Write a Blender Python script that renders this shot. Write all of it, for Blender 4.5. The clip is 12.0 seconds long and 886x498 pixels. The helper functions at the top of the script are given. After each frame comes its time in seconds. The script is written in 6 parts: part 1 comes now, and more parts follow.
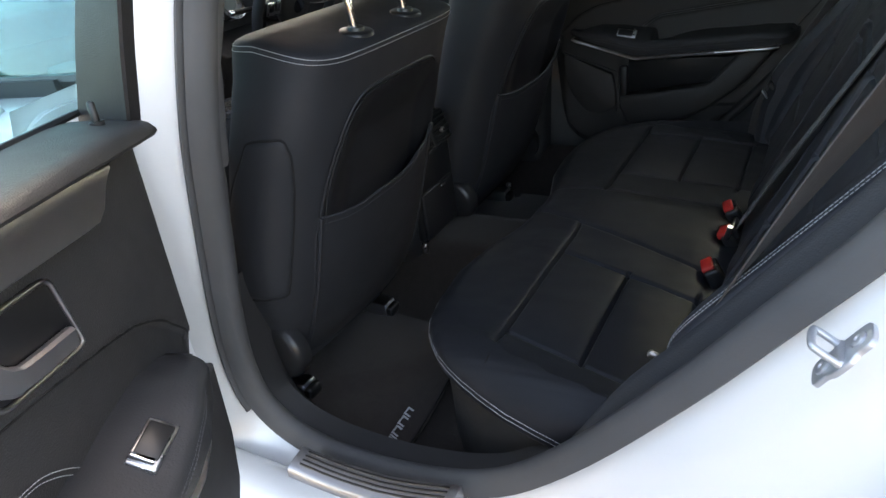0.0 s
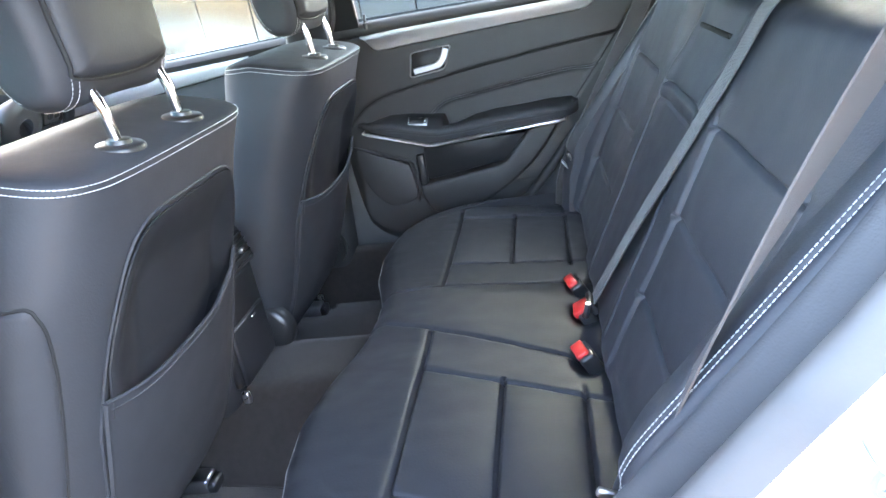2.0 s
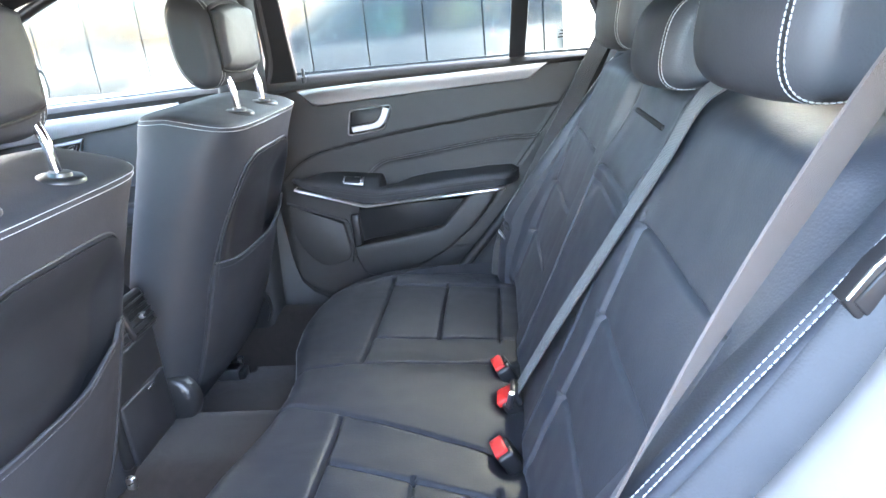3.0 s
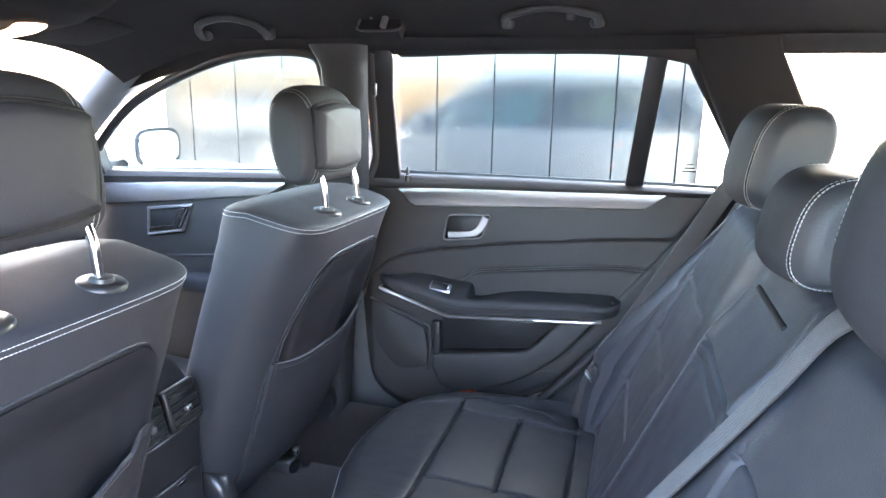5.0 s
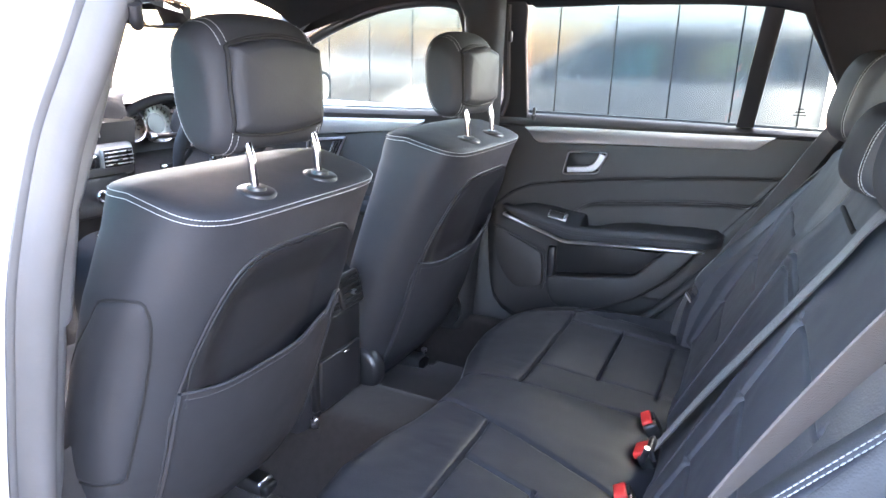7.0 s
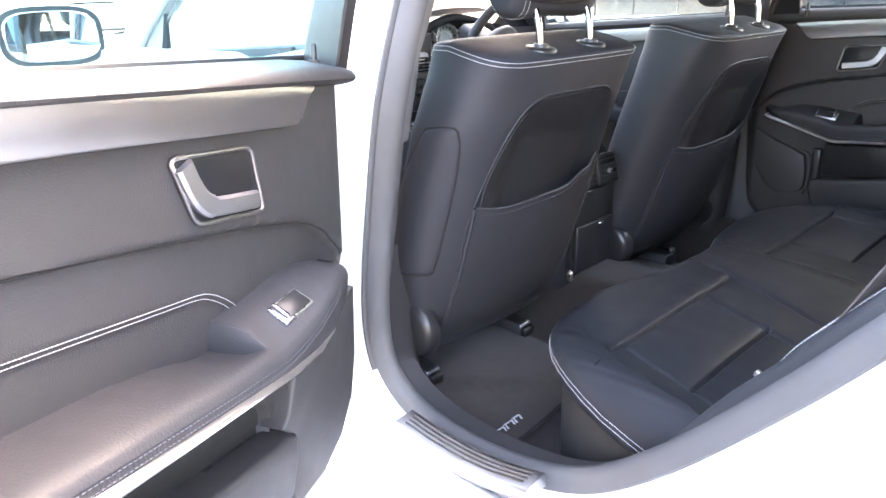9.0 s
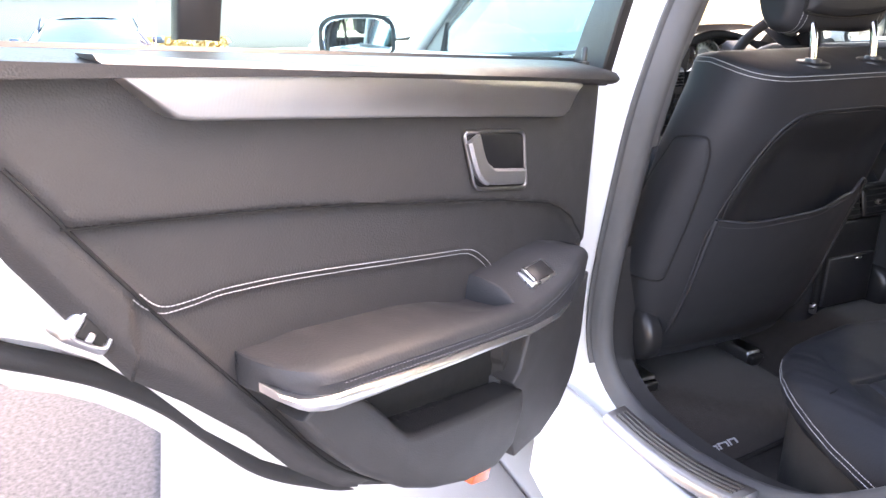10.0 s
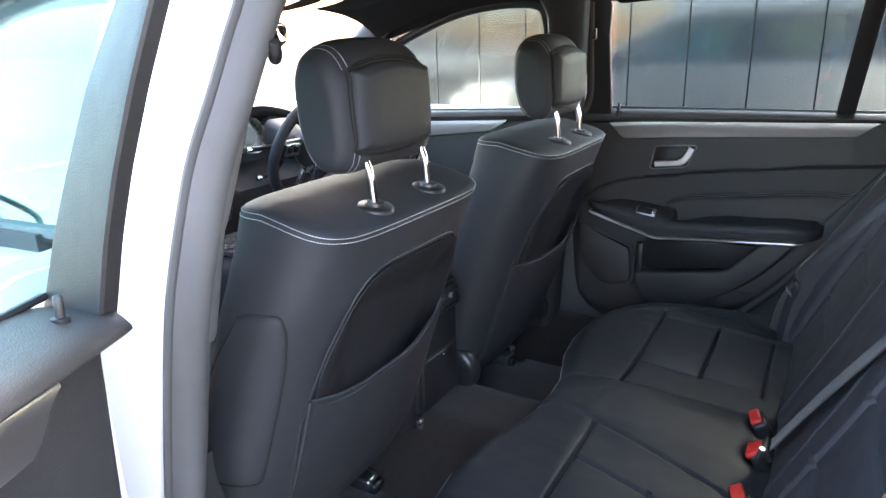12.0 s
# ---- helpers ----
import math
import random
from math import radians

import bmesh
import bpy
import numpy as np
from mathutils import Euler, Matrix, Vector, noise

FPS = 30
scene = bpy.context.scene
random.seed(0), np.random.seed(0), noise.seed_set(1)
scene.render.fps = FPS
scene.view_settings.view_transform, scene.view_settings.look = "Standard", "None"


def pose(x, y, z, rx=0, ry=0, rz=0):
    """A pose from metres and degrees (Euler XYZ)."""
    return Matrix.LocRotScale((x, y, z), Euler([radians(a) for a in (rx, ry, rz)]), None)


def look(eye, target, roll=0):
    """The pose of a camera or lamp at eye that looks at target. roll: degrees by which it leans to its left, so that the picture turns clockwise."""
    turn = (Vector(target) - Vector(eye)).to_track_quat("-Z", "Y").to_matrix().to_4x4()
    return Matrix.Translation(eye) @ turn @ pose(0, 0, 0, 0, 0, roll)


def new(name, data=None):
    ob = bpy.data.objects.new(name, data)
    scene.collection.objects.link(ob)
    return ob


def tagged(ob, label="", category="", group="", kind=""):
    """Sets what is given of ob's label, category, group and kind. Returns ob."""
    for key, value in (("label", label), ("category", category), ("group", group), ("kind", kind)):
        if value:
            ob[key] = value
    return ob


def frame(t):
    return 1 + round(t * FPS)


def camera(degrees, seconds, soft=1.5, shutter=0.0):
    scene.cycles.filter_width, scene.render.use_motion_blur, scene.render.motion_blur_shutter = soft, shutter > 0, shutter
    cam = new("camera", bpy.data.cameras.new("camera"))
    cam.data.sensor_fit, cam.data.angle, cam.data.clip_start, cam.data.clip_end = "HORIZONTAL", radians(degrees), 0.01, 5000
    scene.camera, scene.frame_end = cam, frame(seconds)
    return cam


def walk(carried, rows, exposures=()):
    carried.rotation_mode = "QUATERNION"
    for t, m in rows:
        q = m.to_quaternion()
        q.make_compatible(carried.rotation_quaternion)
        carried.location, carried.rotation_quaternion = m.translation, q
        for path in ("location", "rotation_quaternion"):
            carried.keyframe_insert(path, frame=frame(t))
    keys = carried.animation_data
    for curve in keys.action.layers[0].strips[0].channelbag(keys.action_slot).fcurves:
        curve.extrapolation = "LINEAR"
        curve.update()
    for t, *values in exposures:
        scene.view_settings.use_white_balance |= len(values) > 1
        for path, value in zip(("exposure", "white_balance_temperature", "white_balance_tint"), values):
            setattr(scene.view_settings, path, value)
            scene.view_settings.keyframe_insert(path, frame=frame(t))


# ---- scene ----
cam = camera(68.2, 12.0)
PATH = [
    (0, (0.611, -1.327, 1.179), (-0.345, 0.153, 0.233), -8.5),
    (0.5, (0.501, -1.333, 1.148), (-0.169, 0.299, 0.206), -10.1),
    (1, (0.427, -1.278, 1.127), (-0.073, 0.443, 0.241), -11.8),
    (1.5, (0.411, -1.225, 1.135), (-0.111, 0.51, 0.287), -11.8),
    (2, (0.443, -1.153, 1.133), (0.082, 0.653, 0.354), -10.1),
    (2.5, (0.476, -1.091, 1.144), (0.213, 0.751, 0.41), -8.0),
    (3, (0.494, -1.05, 1.151), (0.283, 0.823, 0.481), -5.5),
    (3.2, (0.493, -1.036, 1.157), (0.29, 0.848, 0.517), -4.4),
    (4.8, (0.555, -0.886, 1.243), (0.078, 0.996, 0.762), 0.8),
    (5, (0.54, -0.891, 1.225), (-0.01, 0.979, 0.78), 1.0),
    (5.5, (0.526, -0.934, 1.235), (-0.205, 0.877, 0.805), 1.5),
    (6, (0.518, -1.002, 1.225), (-0.29, 0.773, 0.784), 2.1),
    (6.5, (0.527, -1.072, 1.2), (-0.274, 0.697, 0.721), 2.3),
    (6.7, (0.558, -1.103, 1.212), (-0.256, 0.646, 0.686), 2.0),
    (8.3, (0.626, -1.383, 1.119), (-0.271, 0.273, 0.447), -0.3),
    (8.5, (0.656, -1.392, 1.111), (-0.384, 0.174, 0.425), 0.0),
    (9, (0.735, -1.414, 1.08), (-0.664, -0.165, 0.385), -2.4),
    (9.5, (0.782, -1.466, 1.065), (-0.86, -0.53, 0.413), -2.4),
    (10, (0.806, -1.502, 1.067), (-0.956, -0.798, 0.435), -1.1),
    (10.5, (0.785, -1.468, 1.109), (-0.892, -0.584, 0.47), 2.8),
    (11, (0.684, -1.386, 1.157), (-0.66, -0.055, 0.508), 4.7),
    (11.5, (0.579, -1.327, 1.21), (-0.508, 0.229, 0.582), 1.0),
    (12, (0.519, -1.214, 1.239), (-0.468, 0.417, 0.635), -1.9),
]
EXPOSURE = [(0.0, 3.33, 8600, 14), (0.5, 3.73, 8400, 14), (1.0, 4.23, 7300, 13), (1.5, 5.13, 7250, 14), (2.0, 5.93, 7450, 15), (2.5, 6.23, 7250, 16), (3.2, 6.31, 7350, 17), (5.0, 6.05, 7250, 20), (6.0, 5.98, 7250, 21), (6.5, 5.85, 7350, 22),
            (8.5, 5.53, 8080, 23), (9.0, 5.33, 8180, 23), (9.5, 4.96, 8280, 22), (10.0, 4.46, 8530, 26), (10.5, 4.05, 8230, 22), (11.0, 4.33, 7930, 19), (12.0, 4.75, 7730, 18)]
walk(cam, [(t, look(eye, target, roll)) for t, eye, target, roll in PATH], EXPOSURE)

# ---- world, sun, exposure ----
SUN_AZ, SUN_EL = 98.0, 38.0
world = bpy.data.worlds.new("sky")
scene.world = world
world.use_nodes = True
wn = world.node_tree.nodes
wn.clear()
w_out = wn.new("ShaderNodeOutputWorld")
w_bg = wn.new("ShaderNodeBackground")
w_sky = wn.new("ShaderNodeTexSky")
w_sky.sky_type = "NISHITA"
w_sky.sun_disc = False
w_sky.sun_elevation = radians(SUN_EL)
w_sky.sun_rotation = radians(90 - SUN_AZ)
w_sky.air_density, w_sky.dust_density, w_sky.ozone_density = 1.0, 4.0, 1.0
w_bg.inputs["Strength"].default_value = 0.15
world.node_tree.links.new(w_sky.outputs[0], w_bg.inputs[0])
world.node_tree.links.new(w_bg.outputs[0], w_out.inputs[0])
sun_data = bpy.data.lights.new("sun", "SUN")
sun_data.energy, sun_data.angle, sun_data.color = 3.6, radians(0.6), (1.0, 0.97, 0.92)
sun_ob = new("sun", sun_data)
_d = Vector((math.cos(radians(SUN_EL)) * math.cos(radians(SUN_AZ)), math.cos(radians(SUN_EL)) * math.sin(radians(SUN_AZ)), math.sin(radians(SUN_EL))))
sun_ob.matrix_world = look(_d * 20, (0, 0, 0))


# ---- materials ----
def material(name, color, rough=0.5, metal=0.0, color2=None, scale=20.0, grain=0.0, grain_scale=400.0, rough_var=0.08, coat=0.0,
             voronoi=False, spec=0.5, sheen=0.0, large=0.15, stretch=None, wave=None):
    """A surface with two scales of variation: broad tone and wear, fine grain in the relief."""
    m = bpy.data.materials.new(name)
    m.use_nodes = True
    t = m.node_tree
    n, link = t.nodes, t.links.new
    b = n["Principled BSDF"]
    tc = n.new("ShaderNodeTexCoord")
    src = tc.outputs["Object"]
    if stretch:
        mp = n.new("ShaderNodeMapping")
        mp.inputs["Scale"].default_value = stretch
        link(src, mp.inputs["Vector"])
        src = mp.outputs["Vector"]
    n1 = n.new("ShaderNodeTexNoise")
    n1.inputs["Scale"].default_value, n1.inputs["Detail"].default_value = scale, 6
    link(src, n1.inputs["Vector"])
    ramp = n.new("ShaderNodeMix")
    ramp.data_type = "RGBA"
    c2 = color2 or tuple(c * (1 + large) for c in color)
    c1 = color if color2 else tuple(c * (1 - large) for c in color)
    ramp.inputs[6].default_value, ramp.inputs[7].default_value = (*c1, 1), (*c2, 1)
    link(n1.outputs[0], ramp.inputs[0])
    link(ramp.outputs[2], b.inputs["Base Color"])
    mr = n.new("ShaderNodeMapRange")
    mr.inputs[3].default_value, mr.inputs[4].default_value = max(0.02, rough - rough_var), min(1, rough + rough_var)
    n2 = n.new("ShaderNodeTexNoise")
    n2.inputs["Scale"].default_value, n2.inputs["Detail"].default_value = scale * 2.7, 4
    link(src, n2.inputs["Vector"])
    link(n2.outputs[0], mr.inputs[0])
    link(mr.outputs[0], b.inputs["Roughness"])
    b.inputs["Metallic"].default_value = metal
    b.inputs["Specular IOR Level"].default_value = spec
    b.inputs["Coat Weight"].default_value = coat
    b.inputs["Coat Roughness"].default_value = 0.04
    if sheen:
        b.inputs["Sheen Weight"].default_value = sheen
        b.inputs["Sheen Roughness"].default_value = 0.5
    if grain:
        if wave:
            g = n.new("ShaderNodeTexWave")
            g.wave_type, g.bands_direction = "BANDS", wave
            g.inputs["Scale"].default_value = grain_scale
            g.inputs["Distortion"].default_value = 0.3
            hgt = g.outputs["Fac"]
        elif voronoi:
            g = n.new("ShaderNodeTexVoronoi")
            g.inputs["Scale"].default_value = grain_scale
            g.feature = "SMOOTH_F1"
            hgt = g.outputs["Distance"]
        else:
            g = n.new("ShaderNodeTexNoise")
            g.inputs["Scale"].default_value, g.inputs["Detail"].default_value = grain_scale, 3
            hgt = g.outputs[0]
        link(src, g.inputs["Vector"])
        bp = n.new("ShaderNodeBump")
        bp.inputs["Strength"].default_value, bp.inputs["Distance"].default_value = grain, 0.001
        link(hgt, bp.inputs["Height"])
        link(bp.outputs[0], b.inputs["Normal"])
    return m


def glass_material(name, color, low=0.03):
    m = bpy.data.materials.new(name)
    m.use_nodes = True
    t = m.node_tree
    n, link = t.nodes, t.links.new
    n.remove(n["Principled BSDF"])
    tr = n.new("ShaderNodeBsdfTransparent")
    tr.inputs[0].default_value = (*color, 1)
    gl = n.new("ShaderNodeBsdfGlossy")
    gl.inputs["Roughness"].default_value = 0.01
    lw = n.new("ShaderNodeLayerWeight")
    lw.inputs["Blend"].default_value = 0.5
    pw = n.new("ShaderNodeMath")
    pw.operation = "POWER"
    pw.inputs[1].default_value = 3.2
    link(lw.outputs["Facing"], pw.inputs[0])
    fr = n.new("ShaderNodeMapRange")
    fr.inputs[3].default_value, fr.inputs[4].default_value = low, 0.85
    link(pw.outputs[0], fr.inputs[0])
    mx = n.new("ShaderNodeMixShader")
    link(fr.outputs[0], mx.inputs[0])
    link(tr.outputs[0], mx.inputs[1])
    link(gl.outputs[0], mx.inputs[2])
    link(mx.outputs[0], n["Material Output"].inputs[0])
    return m


LEATHER = material("black_leather", (0.0250, 0.0262, 0.0300), 0.60, spec=0.33, scale=9, grain=0.13, grain_scale=420, voronoi=True, large=0.12, rough_var=0.07)
# one bench leather twice: bluish skylight on the backrest, shade on the cushion
LEATHER_SKYLIT = material("black_leather_skylit", (0.0315, 0.0345, 0.042), 0.5, spec=0.42, scale=9, grain=0.2, grain_scale=420, voronoi=True, large=0.12, rough_var=0.06)
LEATHER_SHADED = material("black_leather_shaded", (0.0195, 0.0207, 0.0245), 0.50, spec=0.19, scale=9, grain=0.2, grain_scale=420, voronoi=True, large=0.12, rough_var=0.06)
LINING = material("dark_grey_side_lining", (0.030, 0.0325, 0.037), 0.55, spec=0.35, scale=9, grain=0.25, grain_scale=500, voronoi=True, large=0.1)
LEATHER_SOFT = material("soft_black_leather", (0.0315, 0.0315, 0.0335), 0.56, scale=9, grain=0.25, grain_scale=420, voronoi=True, large=0.1, spec=0.35)
LEATHER_GREY = material("dark_grey_leather", (0.036, 0.039, 0.044), 0.5, scale=9, grain=0.25, grain_scale=380, voronoi=True, large=0.1)
PLASTIC = material("black_soft_plastic", (0.031, 0.0295, 0.0298), 0.52, scale=14, grain=0.35, grain_scale=600, voronoi=True, large=0.1)
PLASTIC_SMOOTH = material("black_hard_plastic", (0.018, 0.018, 0.019), 0.34, scale=14, grain=0.05, grain_scale=300, large=0.1)
PANEL_GLOSS = material("black_smooth_panel", (0.018, 0.0185, 0.0205), 0.40, spec=0.5, scale=5, grain=0.1, grain_scale=500, large=0.15)
# dark trim with the far side's shade in its colour; also black seals
PILLAR_DARK = material("shaded_trim_and_dark_rubber", (0.018, 0.018, 0.019), 0.62, scale=14, grain=0.3, grain_scale=700, large=0.08)
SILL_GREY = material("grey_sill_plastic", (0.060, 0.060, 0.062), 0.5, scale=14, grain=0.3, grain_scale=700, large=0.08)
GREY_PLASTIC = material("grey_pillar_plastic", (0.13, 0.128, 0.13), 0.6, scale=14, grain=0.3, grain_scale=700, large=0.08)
RUBBER = material("dark_rubber", (0.078, 0.077, 0.078), 0.62, scale=12, grain=0.15, grain_scale=250, large=0.15)
HEADLINER = material("black_headliner_fabric", (0.022, 0.021, 0.022), 0.95, scale=30, grain=0.5, grain_scale=900, large=0.12, spec=0.2)
CARPET = material("black_carpet", (0.030, 0.025, 0.023), 0.97, scale=60, grain=1.0, grain_scale=700, large=0.35, spec=0.1, sheen=0.15)
MAT_PILE = material("velour_mat_pile", (0.042, 0.033, 0.029), 0.97, scale=50, grain=1.0, grain_scale=900, large=0.3, spec=0.1, sheen=0.2)
PAINT = material("white_car_paint", (0.80, 0.80, 0.79), 0.25, scale=6, grain=0.02, grain_scale=300, coat=0.8, large=0.02, rough_var=0.03)
CHROME = material("bright_chrome", (0.78, 0.78, 0.80), 0.12, metal=1, scale=20, rough_var=0.03, large=0.03)
SATIN = material("satin_chrome", (0.62, 0.62, 0.63), 0.28, metal=1, scale=30, rough_var=0.05, large=0.05)
ALU = material("ribbed_aluminium", (0.47, 0.455, 0.445), 0.42, metal=1, scale=8, grain=0.12, grain_scale=260, wave="X", large=0.04)
ZINC = material("pale_zinc", (0.52, 0.54, 0.57), 0.38, metal=0.6, scale=40, grain=0.1, grain_scale=150, large=0.1)
STEEL = material("zinc_steel", (0.50, 0.50, 0.52), 0.32, metal=1, scale=40, grain=0.1, grain_scale=150, large=0.15)
SATIN_MATT = material("matt_chrome", (0.56, 0.56, 0.58), 0.40, metal=1, scale=10, rough_var=0.02, large=0.03)
SILL_STEEL = material("dark_brushed_steel", (0.34, 0.33, 0.33), 0.34, metal=1, scale=6, rough_var=0.02, large=0.04)
THREAD = material("white_thread", (0.42, 0.42, 0.42), 0.7, scale=90, grain=0.5, grain_scale=1500, large=0.1)
SILVER_THREAD = material("silver_embroidery", (0.55, 0.55, 0.55), 0.45, scale=90, grain=0.5, grain_scale=1500, large=0.1)
THREAD_DARK = material("dark_thread", (0.10, 0.10, 0.11), 0.7, scale=90, grain=0.5, grain_scale=1500, large=0.1)
RED = material("red_plastic", (0.62, 0.03, 0.025), 0.4, scale=20, large=0.12)
RED_REFLECTOR = material("red_reflector", (0.7, 0.03, 0.02), 0.2, scale=150, coat=0.6, color2=(0.8, 0.18, 0.05), grain=0.4, grain_scale=300, voronoi=True)
WEBBING_WARM = material("brown_grey_webbing", (0.056, 0.046, 0.041), 0.6, scale=30, grain=0.5, grain_scale=420, wave="X", large=0.1, sheen=0.1)
WEBBING = material("seat_belt_webbing", (0.056, 0.053, 0.053), 0.55, scale=30, grain=0.5, grain_scale=420, wave="X", large=0.1, sheen=0.2)
# near-black stands in for shade in gaps and creases; also joints and print
GROOVE = material("gap_shade_and_print", (0.006, 0.006, 0.006), 0.8, scale=30, large=0.2)
WALL_PANEL = material("gloss_dark_cladding", (0.016, 0.018, 0.020), 0.11, metal=0.0, scale=1.5, large=0.15, spec=0.9, rough_var=0.03, grain=0.35, grain_scale=2.2)
ASPHALT = material("asphalt", (0.001, 0.001, 0.001), 0.9, color2=(0.145, 0.133, 0.130), scale=75, grain=1.0, grain_scale=150, voronoi=True)
JOINT = material("dark_sand_joint", (0.06, 0.055, 0.05), 0.95, scale=60, grain=0.6, grain_scale=300, large=0.3)
SLAB = material("concrete_paving", (0.25, 0.232, 0.215), 0.85, scale=5, grain=0.6, grain_scale=200, large=0.12)
GLASS = glass_material("window_glass", (0.80, 0.91, 0.925))
GLASS_TINT = glass_material("green_tinted_glass", (0.72, 0.91, 0.93))
# the deep cyan stands in for blue sky mirrored in the pane
GLASS_SIDE = glass_material("sky_reflection_tint_glass", (0.38, 0.70, 0.75), 0.14)
SCREEN_GLASS = glass_material("windscreen_glass", (0.58, 0.64, 0.66))
SCREEN = material("black_glass_screen", (0.008, 0.009, 0.011), 0.08, scale=10, coat=0.6)
DASH_TOP = material("dashboard_leather", (0.010, 0.010, 0.011), 0.62, spec=0.15, scale=10, grain=0.3, grain_scale=450, voronoi=True)


# ---- mesh tools ----
def spline(pts, n, closed=False):
    """A smooth curve through pts, n steps from point to point."""
    pts = [tuple(p) for p in pts]
    k = len(pts)
    out = []
    segs = k if closed else k - 1
    for i in range(segs):
        def P(j):
            return np.array(pts[j % k] if closed else pts[min(max(j, 0), k - 1)], float)
        p0, p1, p2, p3 = P(i - 1), P(i), P(i + 1), P(i + 2)
        for a in range(n):
            t = a / n
            out.append(tuple(0.5 * (2 * p1 + (p2 - p0) * t + (2 * p0 - 5 * p1 + 4 * p2 - p3) * t * t + (3 * p1 - p0 - 3 * p2 + p3) * t ** 3)))
    if not closed:
        out.append(pts[-1])
    return out


def lerp(table, x):
    """Interpolates the columns of a table of rows (x, a, b, ...), smoothly."""
    xs = [r[0] for r in table]
    return [float(np.interp(x, xs, [r[j] for r in table])) for j in range(1, len(table[0]))]


def sstep(a, b, x):
    t = min(max((x - a) / (b - a), 0.0), 1.0)
    return t * t * (3 - 2 * t)


def resample(pts, step):
    pts = [np.array(p, float) for p in pts]
    d = [0.0]
    for a, b in zip(pts, pts[1:]):
        d.append(d[-1] + float(np.linalg.norm(b - a)))
    n = max(2, int(d[-1] / step) + 1)
    s = np.linspace(0, d[-1], n)
    arr = np.array(pts)
    return [tuple(float(np.interp(v, d, arr[:, j])) for j in range(arr.shape[1])) for v in s]


def joined(*geos):
    v, f = [], []
    for gv, gf in geos:
        k = len(v)
        v += list(gv)
        f += [tuple(i + k for i in q) for q in gf]
    return v, f


def grid(fn, us, vs):
    us, vs = list(us), list(vs)
    v = [tuple(fn(a, b)) for b in vs for a in us]
    w = len(us)
    f = [(j * w + i, j * w + i + 1, (j + 1) * w + i + 1, (j + 1) * w + i) for j in range(len(vs) - 1) for i in range(w - 1)]
    return v, f


def loft(rings, caps=(True, True), closed=True):
    w = len(rings[0])
    v = [tuple(p) for r in rings for p in r]
    f = []
    for j in range(len(rings) - 1):
        for i in range(w if closed else w - 1):
            a, b = j * w + i, j * w + (i + 1) % w
            f.append((a, b, b + w, a + w))
    if closed and caps[0]:
        f.append(tuple(range(w))[::-1])
    if closed and caps[1]:
        f.append(tuple(range((len(rings) - 1) * w, len(rings) * w)))
    return v, f


def tube(pts, r, n=8, closed=False, flat=1.0):
    """A round rod along pts. r: radius, or one for each point. flat: its height to its width."""
    P = [Vector(p) for p in pts]
    k = len(P)
    rings = []
    up = Vector((0, 0, 1))
    prev = None
    for i in range(k):
        a = P[(i - 1) % k] if closed or i > 0 else P[i]
        b = P[(i + 1) % k] if closed or i < k - 1 else P[i]
        t = (b - a).normalized()
        if prev is None:
            ref = up if abs(t.z) < 0.9 else Vector((1, 0, 0))
            x = t.cross(ref).normalized()
        else:
            x = (prev - t * prev.dot(t)).normalized()
        prev = x
        y = t.cross(x)
        rr = r[i] if isinstance(r, (list, tuple)) else r
        rings.append([P[i] + (x * math.cos(q) + y * math.sin(q) * flat) * rr for q in (2 * math.pi * j / n for j in range(n))])
    if closed:
        rings.append(rings[0])
        return loft(rings, (False, False))
    return loft(rings)


def box(c, s, bevel=0.0, turn=None, seg=2):
    bm = bmesh.new()
    bmesh.ops.create_cube(bm, size=1)
    for v in bm.verts:
        v.co = Vector((v.co.x * s[0], v.co.y * s[1], v.co.z * s[2]))
    if bevel:
        bmesh.ops.bevel(bm, geom=list(bm.edges), offset=bevel, segments=seg, affect="EDGES", profile=0.5)
    m = Matrix.Translation(c) @ (turn or Matrix())
    out = [tuple(m @ v.co) for v in bm.verts], [tuple(v.index for v in f.verts) for f in bm.faces]
    bm.verts.index_update()
    out = [tuple(m @ v.co) for v in bm.verts], [tuple(v.index for v in f.verts) for f in bm.faces]
    bm.free()
    return out


def prism(outline, d0, d1, to3, bevel=0.004, seg=2):
    """A plate with the 2D outline between the depths d0 (its face) and d1 (its back); to3(a, b, d) places a point."""
    rings = []
    o = np.array(outline, float)
    nrm = []
    k = len(o)
    area = sum(o[i][0] * o[(i + 1) % k][1] - o[(i + 1) % k][0] * o[i][1] for i in range(k))
    sg = 1 if area > 0 else -1
    for i in range(k):
        t = o[(i + 1) % k] - o[i - 1]
        t = t / (np.linalg.norm(t) + 1e-9)
        nrm.append(np.array((-t[1], t[0])) * sg)
    nrm = np.array(nrm)
    sd = 1 if d1 > d0 else -1
    for a in range(seg + 1):
        q = math.pi / 2 * a / seg
        off, dep = bevel * (1 - math.sin(q)), bevel * (1 - math.cos(q))
        rings.append([to3(*(o[i] + nrm[i] * off), d0 + sd * dep) for i in range(k)])
    rings.append([to3(*o[i], d1) for i in range(k)])
    return loft(rings)


def disc(c, axis, profile, n=20):
    """A turned body: profile rows (along, radius) from c along axis."""
    ax = Vector(axis).normalized()
    x = ax.orthogonal().normalized()
    y = ax.cross(x)
    rings = [[Vector(c) + ax * h + (x * math.cos(q) + y * math.sin(q)) * r for q in (2 * math.pi * j / n for j in range(n))] for h, r in profile]
    return loft(rings)


